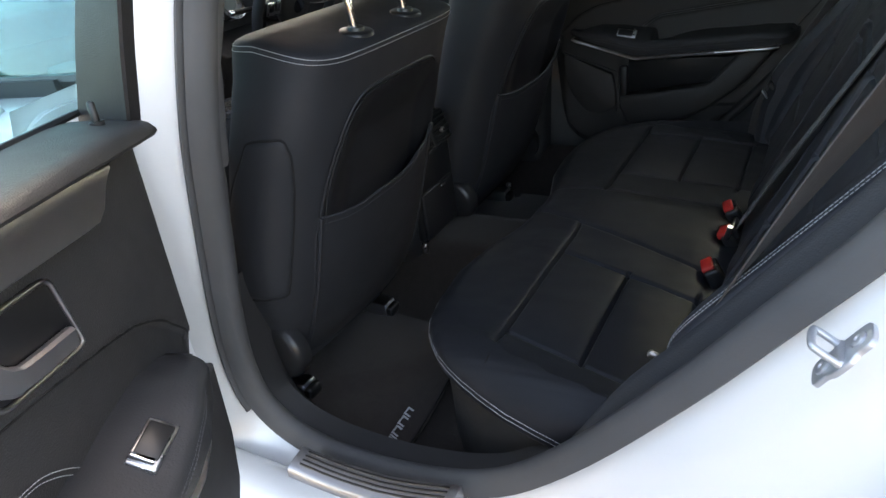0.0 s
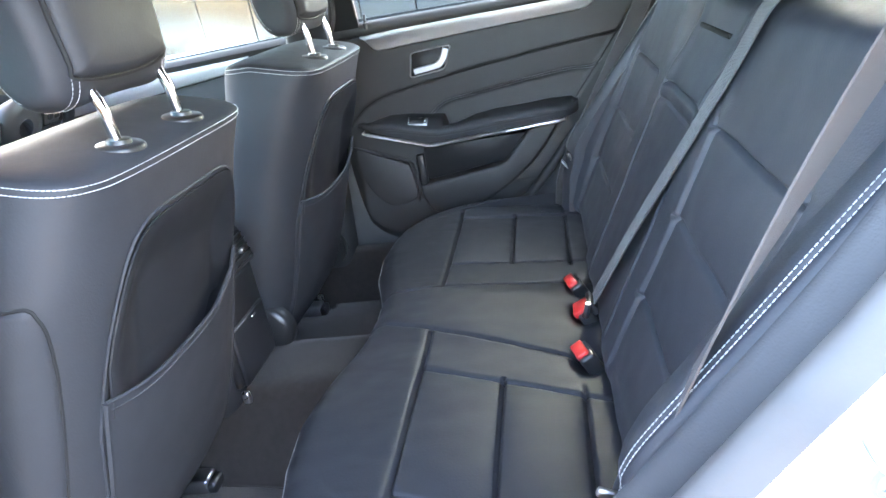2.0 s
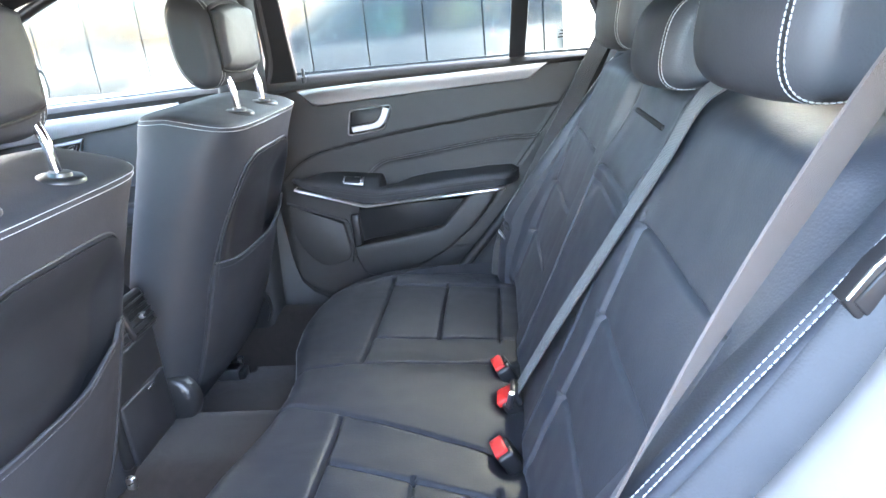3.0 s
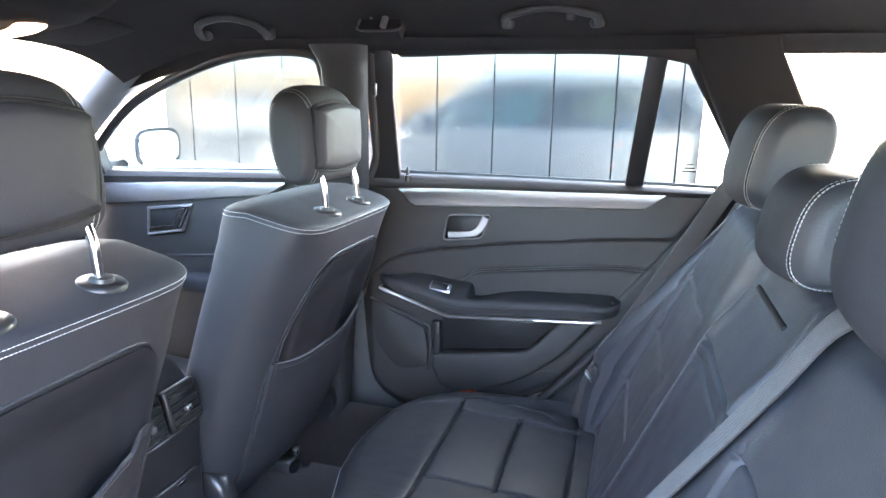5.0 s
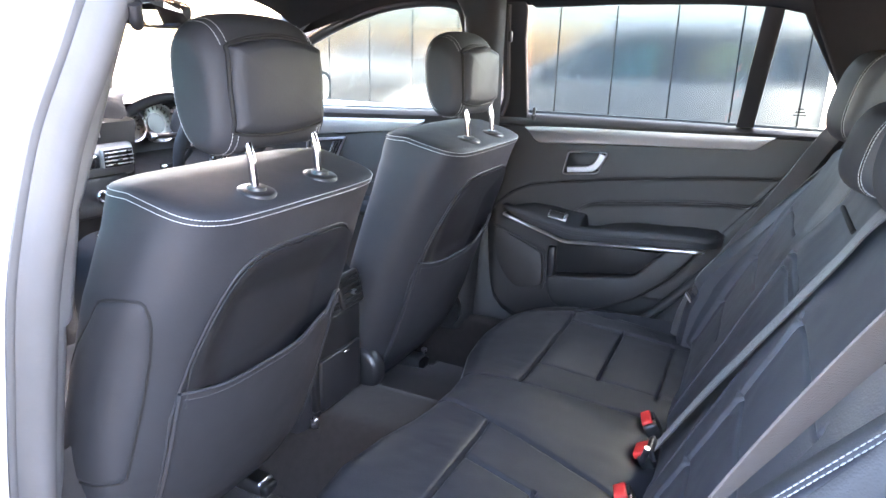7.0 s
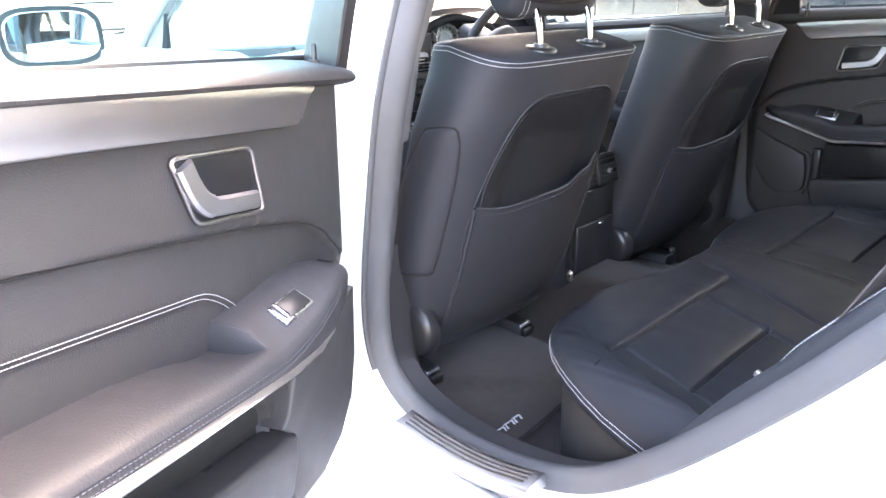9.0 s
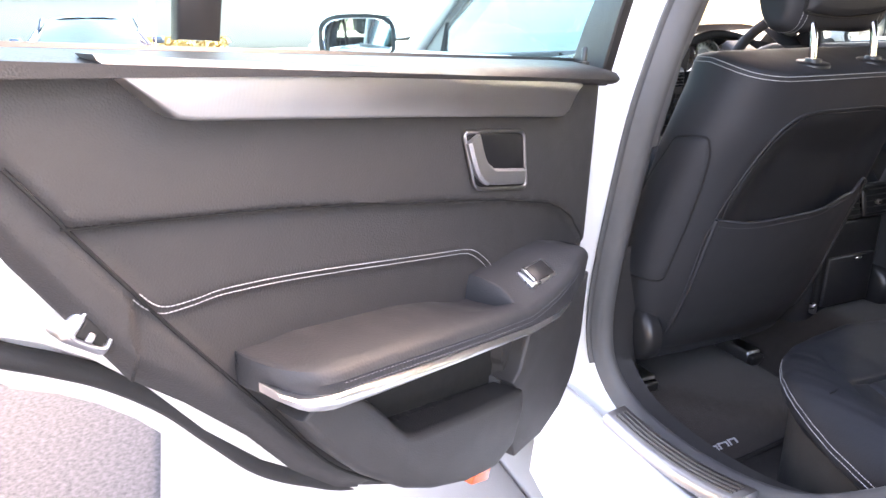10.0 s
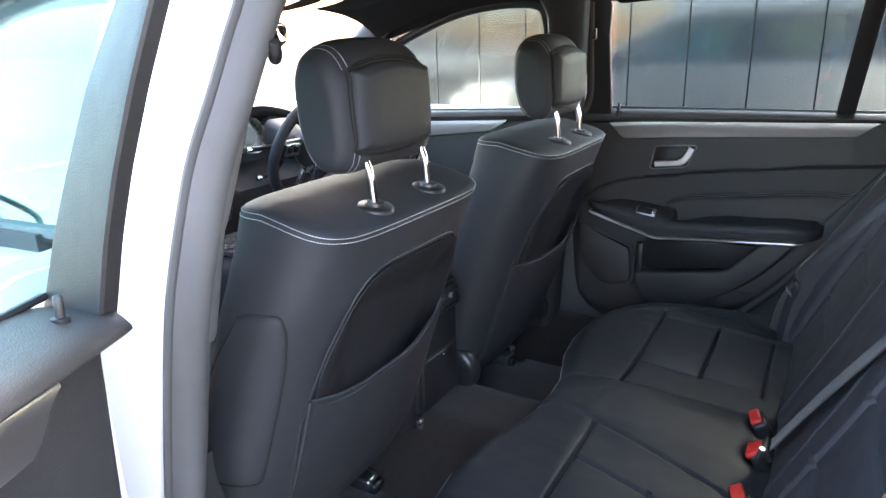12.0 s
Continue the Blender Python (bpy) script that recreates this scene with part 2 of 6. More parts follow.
def dashes(pts, length=0.0042, gap=0.0018, w=0.0011):
    """A sewn seam: short threads in a row along pts."""
    line = [Vector(p) for p in resample(pts, length + gap)]
    v, f = [], []
    for a, b in zip(line, line[1:]):
        t = b - a
        if t.length < 1e-6:
            continue
        ln = t.normalized()
        x = ln.cross(Vector((0.3, 0.2, 0.93))).normalized() * w
        y = ln.cross(x).normalized() * w
        e = a + ln * min(length, t.length)
        k = len(v)
        m = (a + e) / 2
        for p, s in ((a, 0.55), (m, 1.0), (e, 0.55)):
            v += [tuple(p + x * s), tuple(p + y * s), tuple(p - x * s), tuple(p - y * s)]
        for j in (0, 4):
            for i in range(4):
                f.append((k + j + i, k + j + (i + 1) % 4, k + j + 4 + (i + 1) % 4, k + j + 4 + i))
        f += [(k + 3, k + 2, k + 1, k), (k + 8, k + 9, k + 10, k + 11)]
    return v, f


def mesh_data(name, geo, mat, smooth=True, angle=50):
    v, f = geo
    me = bpy.data.meshes.new(name)
    me.from_pydata([tuple(p) for p in v], [], f)
    bm = bmesh.new()
    bm.from_mesh(me)
    bmesh.ops.remove_doubles(bm, verts=bm.verts, dist=1e-6)
    bmesh.ops.recalc_face_normals(bm, faces=bm.faces)
    for fc in bm.faces:
        fc.smooth = smooth
    if smooth:
        for e in bm.edges:
            if len(e.link_faces) == 2 and e.calc_face_angle(0) > radians(angle):
                e.smooth = False
    bm.to_mesh(me)
    bm.free()
    me.materials.append(mat)
    return me


def part(name, geo, mat, parent=None, label="", smooth=True, angle=50):
    ob = new(name, mesh_data(name, geo, mat, smooth, angle))
    if parent is not None:
        ob.parent = parent
        ob.matrix_parent_inverse = Matrix()
    if label:
        ob["label"] = label
    return ob


def thing(name, label, category, at=(0, 0, 0), group="", kind=""):
    ob = new(name)
    ob.empty_display_size = 0.05
    ob.location = at
    return tagged(ob, label, category, group, kind)


def solid(name, geo, mat, label, category, kind="", smooth=True, angle=50, group=""):
    return tagged(part(name, geo, mat, None, "", smooth, angle), label, category, group, kind)


def shell(fn, us, vs, thick):
    """A sheet fn(u, v) -> (point, outward normal) with a thickness behind it."""
    us, vs = list(us), list(vs)
    w, h = len(us), len(vs)
    front = [fn(a, b) for b in vs for a in us]
    v = [tuple(p) for p, _ in front] + [tuple(np.array(p) - np.array(q) * thick) for p, q in front]
    f = []
    o = w * h
    for j in range(h - 1):
        for i in range(w - 1):
            a = j * w + i
            f.append((a, a + 1, a + w + 1, a + w))
            f.append((o + a, o + a + w, o + a + w + 1, o + a + 1))
    for i in range(w - 1):
        f.append((i, o + i, o + i + 1, i + 1))
        a = (h - 1) * w + i
        f.append((a, a + 1, o + a + 1, o + a))
    for j in range(h - 1):
        a = j * w
        f.append((a, a + w, o + a + w, o + a))
        a = j * w + w - 1
        f.append((a, o + a, o + a + w, a + w))
    return v, f


# ---- the ground, the cladding beside the car ----
def ground():
    g = solid("ground", grid(lambda a, b: (a, b, 0), [-400, -60, -20, -8, -4, 0, 4, 8, 20, 60, 400], [-400, -60, -20, -8, -4, -1.66, 0, 2.6, 20, 60, 400]),
              ASPHALT, "grey weathered tarmac of a car park", "tarmac", "structure", smooth=False)
    return g


def paving():
    root = thing("pavement", "pale concrete paving slabs with narrow joints beside the car", "paving", kind="structure")
    part("bedding", box((-1.0, 0.45, -0.012), (9.0, 4.2, 0.05)), JOINT, root)
    slab = mesh_data("slab", box((0, 0, 0), (0.590, 0.390, 0.03), 0.004, seg=1), SLAB, True)
    for i in range(-6, 6):
        for j in range(0, 4):
            ob = new("slab", slab)
            ob.parent = root
            ob.location = (i * 0.6 - 0.2 + (0.3 if j % 2 else 0.0), -1.46 + j * 0.4, 0.022 + 0.0012 * ((i * 7 + j * 3) % 3))
    return root


def cladding():
    """The dark glossy panelled wall beside the car."""
    root = thing("wall_cladding", "glossy dark grey metal panel wall with narrow vertical joints", "wall", kind="structure")
    part("backing", box((-0.70, 2.63, 2.4), (3.02, 0.2, 4.8)), GROOVE, root)
    pitch = 0.3055
    x0 = -2.338
    k = 0
    while x0 + k * pitch < 0.80:
        a = max(x0 + k * pitch + 0.0018, -2.22)
        b = min(x0 + (k + 1) * pitch, 0.82) - 0.0018
        part("panel", box(((a + b) / 2, 2.515, 2.4), (b - a, 0.03, 4.8), 0.003, seg=1), WALL_PANEL, root, smooth=False)
        k += 1
    return root


ground()
paving()
cladding()

# ---- the car's shell ----
# outline of the rear left doorway at its seal: x, z
SEAL = [(0.0, 1.334), (-0.065, 1.318), (-0.090, 1.26), (-0.110, 1.18), (-0.132, 1.10), (-0.145, 1.03), (-0.162, 0.955), (-0.205, 0.79), (-0.250, 0.59), (-0.264, 0.455), (-0.236, 0.366),
        (-0.138, 0.313), (0.04, 0.311), (0.222, 0.36), (0.357, 0.463), (0.504, 0.632), (0.608, 0.77), (0.674, 0.86), (0.735, 0.96),
        (0.772, 1.06), (0.765, 1.14), (0.72, 1.23), (0.645, 1.30), (0.55, 1.328), (0.40, 1.338), (0.22, 1.336)]


def tumble(z):
    """Distance of the doors' glass and frames from the car's middle, at height z."""
    return 0.745 - 0.35 * max(0.0, z - 1.01)


def doorway_ring(s, off, dist, n=5):
    """The doorway's outline, widened by off, at the distance dist (at belt height) from the car's middle."""
    pts = np.array(spline(SEAL, n, closed=True))
    k = len(pts)
    out = []
    for i in range(k):
        t = pts[(i + 1) % k] - pts[i - 1]
        t /= np.linalg.norm(t)
        o = np.array((t[1], -t[0]))
        p = pts[i] + o * (min(off, 0.105) if pts[i][1] > 1.0 or o[0] < -0.5 else off)
        u = pts[i][1] - 1.01
        lean = -0.35 * (0.0 if u < -0.14 else (u if u > 0.14 else (u + 0.14) ** 2 / 0.56))
        out.append((p[0], s * (min(dist, 0.785 if pts[i][1] > 1.0 else 0.862 + 0.058 * sstep(0.40, 0.62, pts[i][1])) + lean), p[1]))
    return out


def car_body():
    root = thing("car_body", "white painted steel body of an estate car with open rear doorway", "car body", kind="structure")
    for s, nm in ((-1, "side_frame"),):
        rings = [doorway_ring(s, o, d) for o, d in ((-0.004, 0.695), (0.012, 0.708), (0.030, 0.722), (0.050, 0.742), (0.085, 0.760), (0.125, 0.778), (0.150, 0.792), (0.160, 0.82), (0.166, 0.90), (0.19, 0.915), (0.24, 0.918))]
        part(nm, loft(rings, (False, False)), PAINT, root, "glossy white door jamb")
    # roof skin, with the pressing down to the rails
    def roof(u, v):
        y = u
        z = 1.485 - 0.10 * abs(u / 0.62) ** 3.4 - 0.05 * max(0.0, (-0.5 - v) / 0.4) ** 2 * 0.4 - 0.02 * max(0, v - 1.0)
        return (v, y, z + 0.02)
    part("roof", grid(roof, np.linspace(-0.64, 0.64, 25), np.linspace(-0.70, 2.0, 28)), PAINT, root)
    # bonnet seen through the windscreen
    part("bonnet", grid(lambda u, v: (v, u, 0.93 - 0.06 * abs(u / 0.8) ** 3 - 0.10 * ((-1.62 - v) / 0.9) ** 2), np.linspace(-0.8, 0.8, 17), np.linspace(-2.5, -1.62, 12)), PAINT, root)
    part("bonnet_front", box((-2.55, 0, 0.5), (0.2, 1.6, 0.55), 0.08), PAINT, root)
    # lower side skins and tail
    for s in (-1, 1):
        part("sill_panel", box((-0.2, s * (0.812 if s < 0 else 0.90), 0.25), (3.2, 0.10, 0.14), 0.03), PAINT, root)
        part("front_wing", box((-1.75, s * 0.86, 0.62), (1.3, 0.09, 0.5), 0.04), PAINT, root)
        if s > 0:
            part("door_skin", box((0.05, s * 0.885, 0.66), (2.1, 0.06, 0.72), 0.025), PAINT, root)
        else:
            part("door_skin", box((-0.78, s * 0.885, 0.66), (0.86, 0.06, 0.72), 0.025), PAINT, root)
        part("quarter_panel", box((1.5, s * 0.885, 0.72), (1.25, 0.06, 0.62), 0.03), PAINT, root)
        for x in (-1.76, 1.16):
            w = part("wheel", disc((x, s * 0.80, 0.33), (0, s, 0), [(-0.12, 0.31), (-0.10, 0.33), (0.07, 0.33), (0.09, 0.31), (0.09, 0.24), (0.05, 0.23)], 32), RUBBER, root, "black tyre on a silver rim")
            part("rim", disc((x, s * 0.86, 0.33), (0, s, 0), [(0, 0.23), (0.012, 0.23), (0.018, 0.20), (0.0, 0.10), (0.02, 0.05)], 28), SATIN, w)
        part("roof_flank", grid(lambda u, v: (v, s * (0.60 + 0.085 * u), 1.475 - 0.125 * u ** 1.5 - 0.02 * max(0, v - 1.0)), np.linspace(0, 1, 8), np.linspace(-0.62, 2.02, 20)), PAINT, root)
    part("front_bumper", box((-2.62, 0, 0.42), (0.14, 1.5, 0.34), 0.06), PAINT, root)
    part("rear_bumper", box((2.20, 0, 0.46), (0.14, 1.56, 0.28), 0.05), PAINT, root)
    part("tailgate", box((2.12, 0, 0.72), (0.08, 1.5, 0.72), 0.03), PAINT, root)
    part("underbody", box((-0.2, 0, 0.16), (4.2, 1.6, 0.02)), RUBBER, root)
    return root


car_body()


def door_seal():
    root = thing("door_seal", "dark grey rubber seal round the rear doorway", "door seal")
    bulb = [doorway_ring(-1, o, d) for o, d in ((-0.010, 0.686), (-0.018, 0.694), (-0.018, 0.705), (-0.010, 0.715), (0.003, 0.721), (0.013, 0.726), (0.0175, 0.718))]
    lip = [doorway_ring(-1, o, d) for o, d in ((0.0165, 0.716), (0.0180, 0.726), (0.0215, 0.731), (0.0255, 0.731), (0.0275, 0.724))]
    part("bulb", loft(bulb, (False, False)), RUBBER, root)
    part("lip", loft([r[3:50] for r in lip], (False, False), closed=False), RUBBER, root)


door_seal()


def floor_pan():
    """Carpet over the footwells and the tunnel."""
    def z(x, y):
        a = abs(y)
        rise = sstep(-0.215, -0.02, y) if y < 0 else 1 - sstep(0.150, 0.200, y)
        zz = 0.205 + 0.170 * rise + (0.17 * sstep(0.585, 0.675, y) if y > 0 else 0.08 * sstep(0.625, 0.69, a))
        zz += 0.12 * sstep(0.02, 0.16, x) * (1 - sstep(0.48, 0.58, a)) * sstep(0.12, 0.20, a)
        return zz
    ys = sorted(set([round(v, 4) for v in np.linspace(-0.70, 0.70, 71)]))
    solid("floor", grid(lambda u, v: (v, u, z(v, u)), ys, np.linspace(-1.5, 0.75, 60)), CARPET, "black carpet over footwells and centre tunnel", "carpet", "structure")
    solid("cargo_floor", grid(lambda u, v: (v, u, 0.60), np.linspace(-0.6, 0.6, 5), np.linspace(0.9, 2.1, 5)), CARPET, "black carpet of the load floor", "carpet", "structure")


floor_pan()


def headliner():
    def z(x, y):
        return 1.446 - 0.086 * abs(y / 0.60) ** 5 - 0.106 * max(0.0, (-0.40 - x) / 0.40) ** 1.5 - 0.03 * max(0.0, x - 0.9)
    v1, f1 = grid(lambda u, v: (v, u, z(v, u)), np.linspace(-0.60, 0.60, 31), np.linspace(-0.80, 2.0, 40))
    v2, f2 = grid(lambda u, v: (v, u, z(v, u) + 0.018), np.linspace(-0.60, 0.60, 31), np.linspace(-0.80, 2.0, 40))
    solid("ceiling", joined((v1, f1), (v2, f2)), HEADLINER, "black fabric headliner of the car", "headliner", "structure")
    # cant rails: padded strips above the windows
    for s in (-1, 1):
        def rail(u, v):
            q = u
            y0 = 0.585 + 0.055 * q
            zz = 1.362 - 0.034 * q ** 1.6
            drop = 0.10 * max(0.0, (-0.36 - v) / 0.5) ** 1.6
            return (v, s * (y0 + 0.04 * drop), zz - drop * q)
        a = grid(rail, np.linspace(0, 1, 7), np.linspace(-0.85, 2.0, 60))
        b = grid(lambda u, v: (v, s * (0.64 + 0.03 * u), 1.328 + 0.03 * u - 0.10 * max(0.0, (-0.36 - v) / 0.5) ** 1.6), np.linspace(0, 1, 3), np.linspace(-0.85, 2.0, 60))
        solid("roof_rail_trim", joined(a, b), HEADLINER, "black fabric trim along the roof edge above the windows", "roof trim", "structure")


headliner()


def slanted(s, extra=0.0):
    """Places (x, z, depth) on the leaning plane of the side windows; depth grows outward."""
    return lambda x, z, d: (x, s * (tumble(z) + d + extra), z)


def pillars():
    # middle pillars: trim with a rounded inner face
    for s in (-1, 1):
        root = thing("centre_pillar_trim", "dark grey plastic trim of the pillar between the doors", "pillar trim", kind="structure")
        rows = []
        for z in sorted(list(np.linspace(0.30, 1.345, 60)) + [0.848, 0.852]):
            if s < 0:
                xr = lerp([(0.30, -0.31), (0.465, -0.290), (0.55, -0.270), (0.68, -0.238), (0.75, -0.222), (0.81, -0.205), (0.848, -0.199), (0.852, -0.185), (0.927, -0.162), (0.98, -0.146), (1.03, -0.134), (1.09, -0.127), (1.174, -0.120), (1.25, -0.110), (1.345, -0.085)], z)[0]
                xf = xr - lerp([(0.3, 0.20), (0.8, 0.16), (1.0, 0.12), (1.345, 0.12)], z)[0]
            else:
                xr = lerp([(0.30, -0.20), (0.6, -0.18), (1.0, -0.135), (1.345, -0.085)], z)[0]
                xf = lerp([(0.30, -0.36), (1.0, -0.262), (1.06, -0.245), (1.25, -0.208), (1.30, -0.203), (1.345, -0.225)], z)[0]
            y0 = tumble(z) - 0.745
            yi = 0.645 + y0
            yo = 0.70 + y0
            ring = [(xr, s * yo, z), (xr - 0.004, s * (yi + 0.022), z), (xr - 0.02, s * (yi + 0.004), z), (xr - 0.04, s * yi, z),
                    (xf + 0.04, s * yi, z), (xf + 0.015, s * (yi + 0.006), z), (xf, s * (yi + 0.03), z), (xf, s * yo, z)]
            rows.append(ring)
        # the far trim is a darker copy, its shade put into the colour
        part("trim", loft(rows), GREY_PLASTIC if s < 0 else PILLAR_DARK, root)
        if s > 0:
            part("lower_cover", box((-0.27, 0.822, 0.47), (0.62, 0.02, 0.60), 0.006), RUBBER, root)
        # belt guide slot and belt loop
        if s < 0:
            part("belt_loop", tube(spline([(-0.118, s * 0.598, 1.256), (-0.100, s * 0.588, 1.262), (-0.096, s * 0.590, 1.240), (-0.088, s * 0.596, 1.226), (-0.076, s * 0.606, 1.232), (-0.070, s * 0.612, 1.246)], 5), [0.006] * 8 + [0.008] * 14 + [0.007] * 4, 10), PLASTIC_SMOOTH, root)
        else:
            part("belt_loop", box((-0.078, 0.604, 1.246), (0.012, 0.014, 0.030), 0.004), PLASTIC_SMOOTH, root)
    # screen pillars
    for s in (-1, 1):
        pts = spline([(-0.69, s * 0.590, 1.362), (-0.81, s * 0.622, 1.292), (-1.0, s * 0.665, 1.155), (-1.18, s * 0.705, 1.015), (-1.27, s * 0.72, 0.93)], 8)
        solid("screen_pillar_trim", tube(pts, 0.052, 10, flat=0.7), GREY_PLASTIC, "grey plastic trim of the windscreen pillar", "pillar trim", "structure")
    # rear pillars between the door and the load-bay window
    for s in (-1, 1):
        f3 = slanted(s)
        outline = [(0.628, 1.36), (0.655, 1.285), (0.745, 1.105), (0.765, 1.04), (0.80, 0.99), (1.02, 0.99), (0.96, 1.05), (0.80, 1.335), (0.79, 1.365)]
        if s > 0:
            outline = outline[:3] + [(0.735, 1.04), (0.705, 0.985), (0.655, 0.90), (1.02, 0.90)] + outline[5:]
        solid("rear_pillar_trim", prism(outline, -0.03, 0.05, f3, 0.008), HEADLINER, "black trim of the pillar behind the rear door", "pillar trim", "structure")
        solid("load_bay_side", box((1.45, s * 0.67, 0.78), (1.3, 0.08, 0.46), 0.02), PLASTIC, "black plastic side lining of the load bay", "side lining", "structure")
        f4 = slanted(s, 0.03)
        pane = [(0.86, 1.30), (1.0, 1.06), (1.85, 1.06), (1.75, 1.30)]
        g = solid("load_bay_window", prism(pane, 0.0, 0.004, f4, 0.001, 1), GLASS, "tinted load bay side window", "window", "structure", smooth=False)
        g.visible_shadow = False
        solid("rear_corner_trim", prism([(1.72, 1.36), (1.86, 1.0), (2.1, 1.0), (2.0, 1.36)], -0.02, 0.06, f3, 0.008), HEADLINER, "black trim of the tailgate pillar", "pillar trim", "structure")


pillars()


# ---- rear doors ----
RECESS = material("black_handle_recess", (0.010, 0.010, 0.011), 0.45, spec=0.3, scale=20, large=0.1)
STRIP = material("polished_strip", (0.80, 0.79, 0.78), 0.30, metal=1, scale=10, rough_var=0.03, large=0.03)
# door, closed, on the side s: x along the car, d from the car's middle, z up
CARD_LOW = [(-0.205, 0.80), (-0.20, 0.72), (-0.19, 0.62), (-0.18, 0.53), (-0.165, 0.475), (-0.13, 0.435), (-0.08, 0.408), (0.0, 0.394), (0.10, 0.40), (0.146, 0.412), (0.21, 0.437),
            (0.273, 0.468), (0.373, 0.522), (0.439, 0.582), (0.493, 0.651), (0.556, 0.716), (0.605, 0.76), (0.63, 0.801), (0.648, 0.829), (0.664, 0.855), (0.681, 0.882), (0.715, 0.96)]
SEAM = [(-0.205, 0.70), (-0.193, 0.707), (-0.13, 0.765), (-0.097, 0.79), (-0.05, 0.811), (-0.006, 0.821), (0.10, 0.840), (0.218, 0.856), (0.456, 0.886), (0.567, 0.895), (0.647, 0.901), (0.72, 0.905)]
STITCH = [(0.597, 0.835), (0.585, 0.822), (0.570, 0.815), (0.545, 0.815), (0.518, 0.817), (0.456, 0.813), (0.383, 0.805), (0.295, 0.794), (0.208, 0.783), (0.160, 0.777), (0.138, 0.771), (0.112, 0.755), (0.090, 0.735), (0.075, 0.715)]
FLANGE = [(0.30, 0.503), (0.391, 0.569), (0.486, 0.691), (0.584, 0.819), (0.646, 0.904), (0.678, 0.948), (0.705, 0.99)]
POCKET = [(0.352, 0.651), (0.318, 0.600), (0.300, 0.582), (0.280, 0.575), (0.16, 0.552), (0.05, 0.533), (0.045, 0.56), (0.062, 0.636), (0.2, 0.645)]


def inside(poly, x, z):
    c = False
    j = len(poly) - 1
    for i in range(len(poly)):
        (xi, zi), (xj, zj) = poly[i], poly[j]
        if (zi > z) != (zj > z) and x < (xj - xi) * (z - zi) / (zj - zi) + xi:
            c = not c
        j = i
    return c


def rear_door(s, root):
    """All parts of a rear door under root. s: -1 left, 1 right."""
    Q = lambda x, z, d: (x, s * d, z)

    def depth(x, z):
        d = 0.764
        sm = lerp(SEAM, x)[0]
        fx = float(np.interp(z, [p[1] for p in FLANGE], [p[0] for p in FLANGE])) if z > 0.503 else 2.0
        d += (0.012 * sstep(0.004, -0.004, z - sm) + 0.003 * sstep(0.0, 0.10, sm - z)) * (1 - sstep(-0.014, 0.014, x - fx))
        if 0.07 < x < 0.6:
            st = float(np.interp(-x, [-p[0] for p in STITCH], [p[1] for p in STITCH]))
            d += 0.007 * sstep(0.008, -0.012, z - st)
        d += 0.009 * sstep(-0.010, 0.010, x - fx)
        d += 0.028 * sstep(-0.155, -0.21, x)
        return d

    xs = np.linspace(-0.205, 0.715, 150)
    nv = 110
    def card(u, v):
        lo = lerp(CARD_LOW, u)[0] - (0.06 if s > 0 else 0.0)
        z = lo + (0.998 + 0.02 * (u + 0.2) - lo) * v
        d = depth(u, z) + 0.014 * (1 - sstep(0.0, 0.04, z - lo)) ** 2
        if s < 0 and inside(POCKET, u, z):
            d += 0.026
        return Q(u, z, d)
    part("door_card", grid(card, xs, np.linspace(0, 1, nv)), PLASTIC, root, "black grained door lining")
    # belt cap
    rows = []
    for x in np.linspace(-0.205, 0.715, 40):
        zl = 0.9885 + 0.020 * (x + 0.18) / 0.86
        zt = 1.031 + 0.003 * math.sin((x + 0.2) * 3)
        e = 0.0 if x > -0.17 else (-(x + 0.17)) / 0.035
        dd = 0.018 * e * e
        if s < 0:
            zt, dd = 1.016 - 0.007 * sstep(-0.12, -0.205, x), 0.022 * e ** 4
            top = zt + 0.006 * (1 - e * e)
            rows.append([Q(x, zl, 0.752 + dd), Q(x, zl + 0.003, 0.744 + dd), Q(x, zl + 0.008, 0.739 + dd), Q(x, zt - 0.010, 0.740 + dd), Q(x, zt - 0.003, 0.747 + dd), Q(x, zt, 0.760 + dd), Q(x, top, 0.800 + dd * 0.5), Q(x, top + 0.001, 0.838), Q(x, zl, 0.838)])
        else:
            rows.append([Q(x, zl, 0.752 + dd), Q(x, zl + 0.006, 0.741 + dd), Q(x, (zl + zt) / 2, 0.738 + dd), Q(x, zt - 0.006 - dd * 0.5, 0.743 + dd), Q(x, zt - dd * 0.5, 0.755 + dd), Q(x, zt - dd * 0.5, 0.80), Q(x, zl, 0.80)])
    part("belt_cap", loft(rows), PLASTIC, root)
    # aluminium inlay
    trim = [(-0.068, 0.993), (-0.052, 0.975), (-0.036, 0.955), (-0.022, 0.9475), (0.0, 0.9475), (0.12, 0.954), (0.255, 0.961), (0.42, 0.968), (0.552, 0.9735), (0.566, 0.9755), (0.578, 0.983), (0.622, 1.021), (0.45, 1.0155), (0.263, 1.0105), (0.1, 1.005)]
    part("aluminium_inlay", prism(trim, 0.744, 0.775, Q, 0.004, 3), ALU, root, "ribbed matt aluminium inlay with angled ends")
    # moulded lines of the lining: near-black rods for the shade in them
    part("moulded_line", tube([Q(x, z, depth(x, z) - 0.0010) for x, z in resample(spline(SEAM, 4), 0.012) if x < 0.648], 0.0016, 6), GROOVE, root)
    part("moulded_line", tube([Q(x, z, depth(x, z) - 0.0008) for x, z in resample(spline([(0.305, 0.498), (0.382, 0.560), (0.43, 0.617)] + FLANGE[2:6], 4), 0.012)], 0.0018, 6), GROOVE, root)
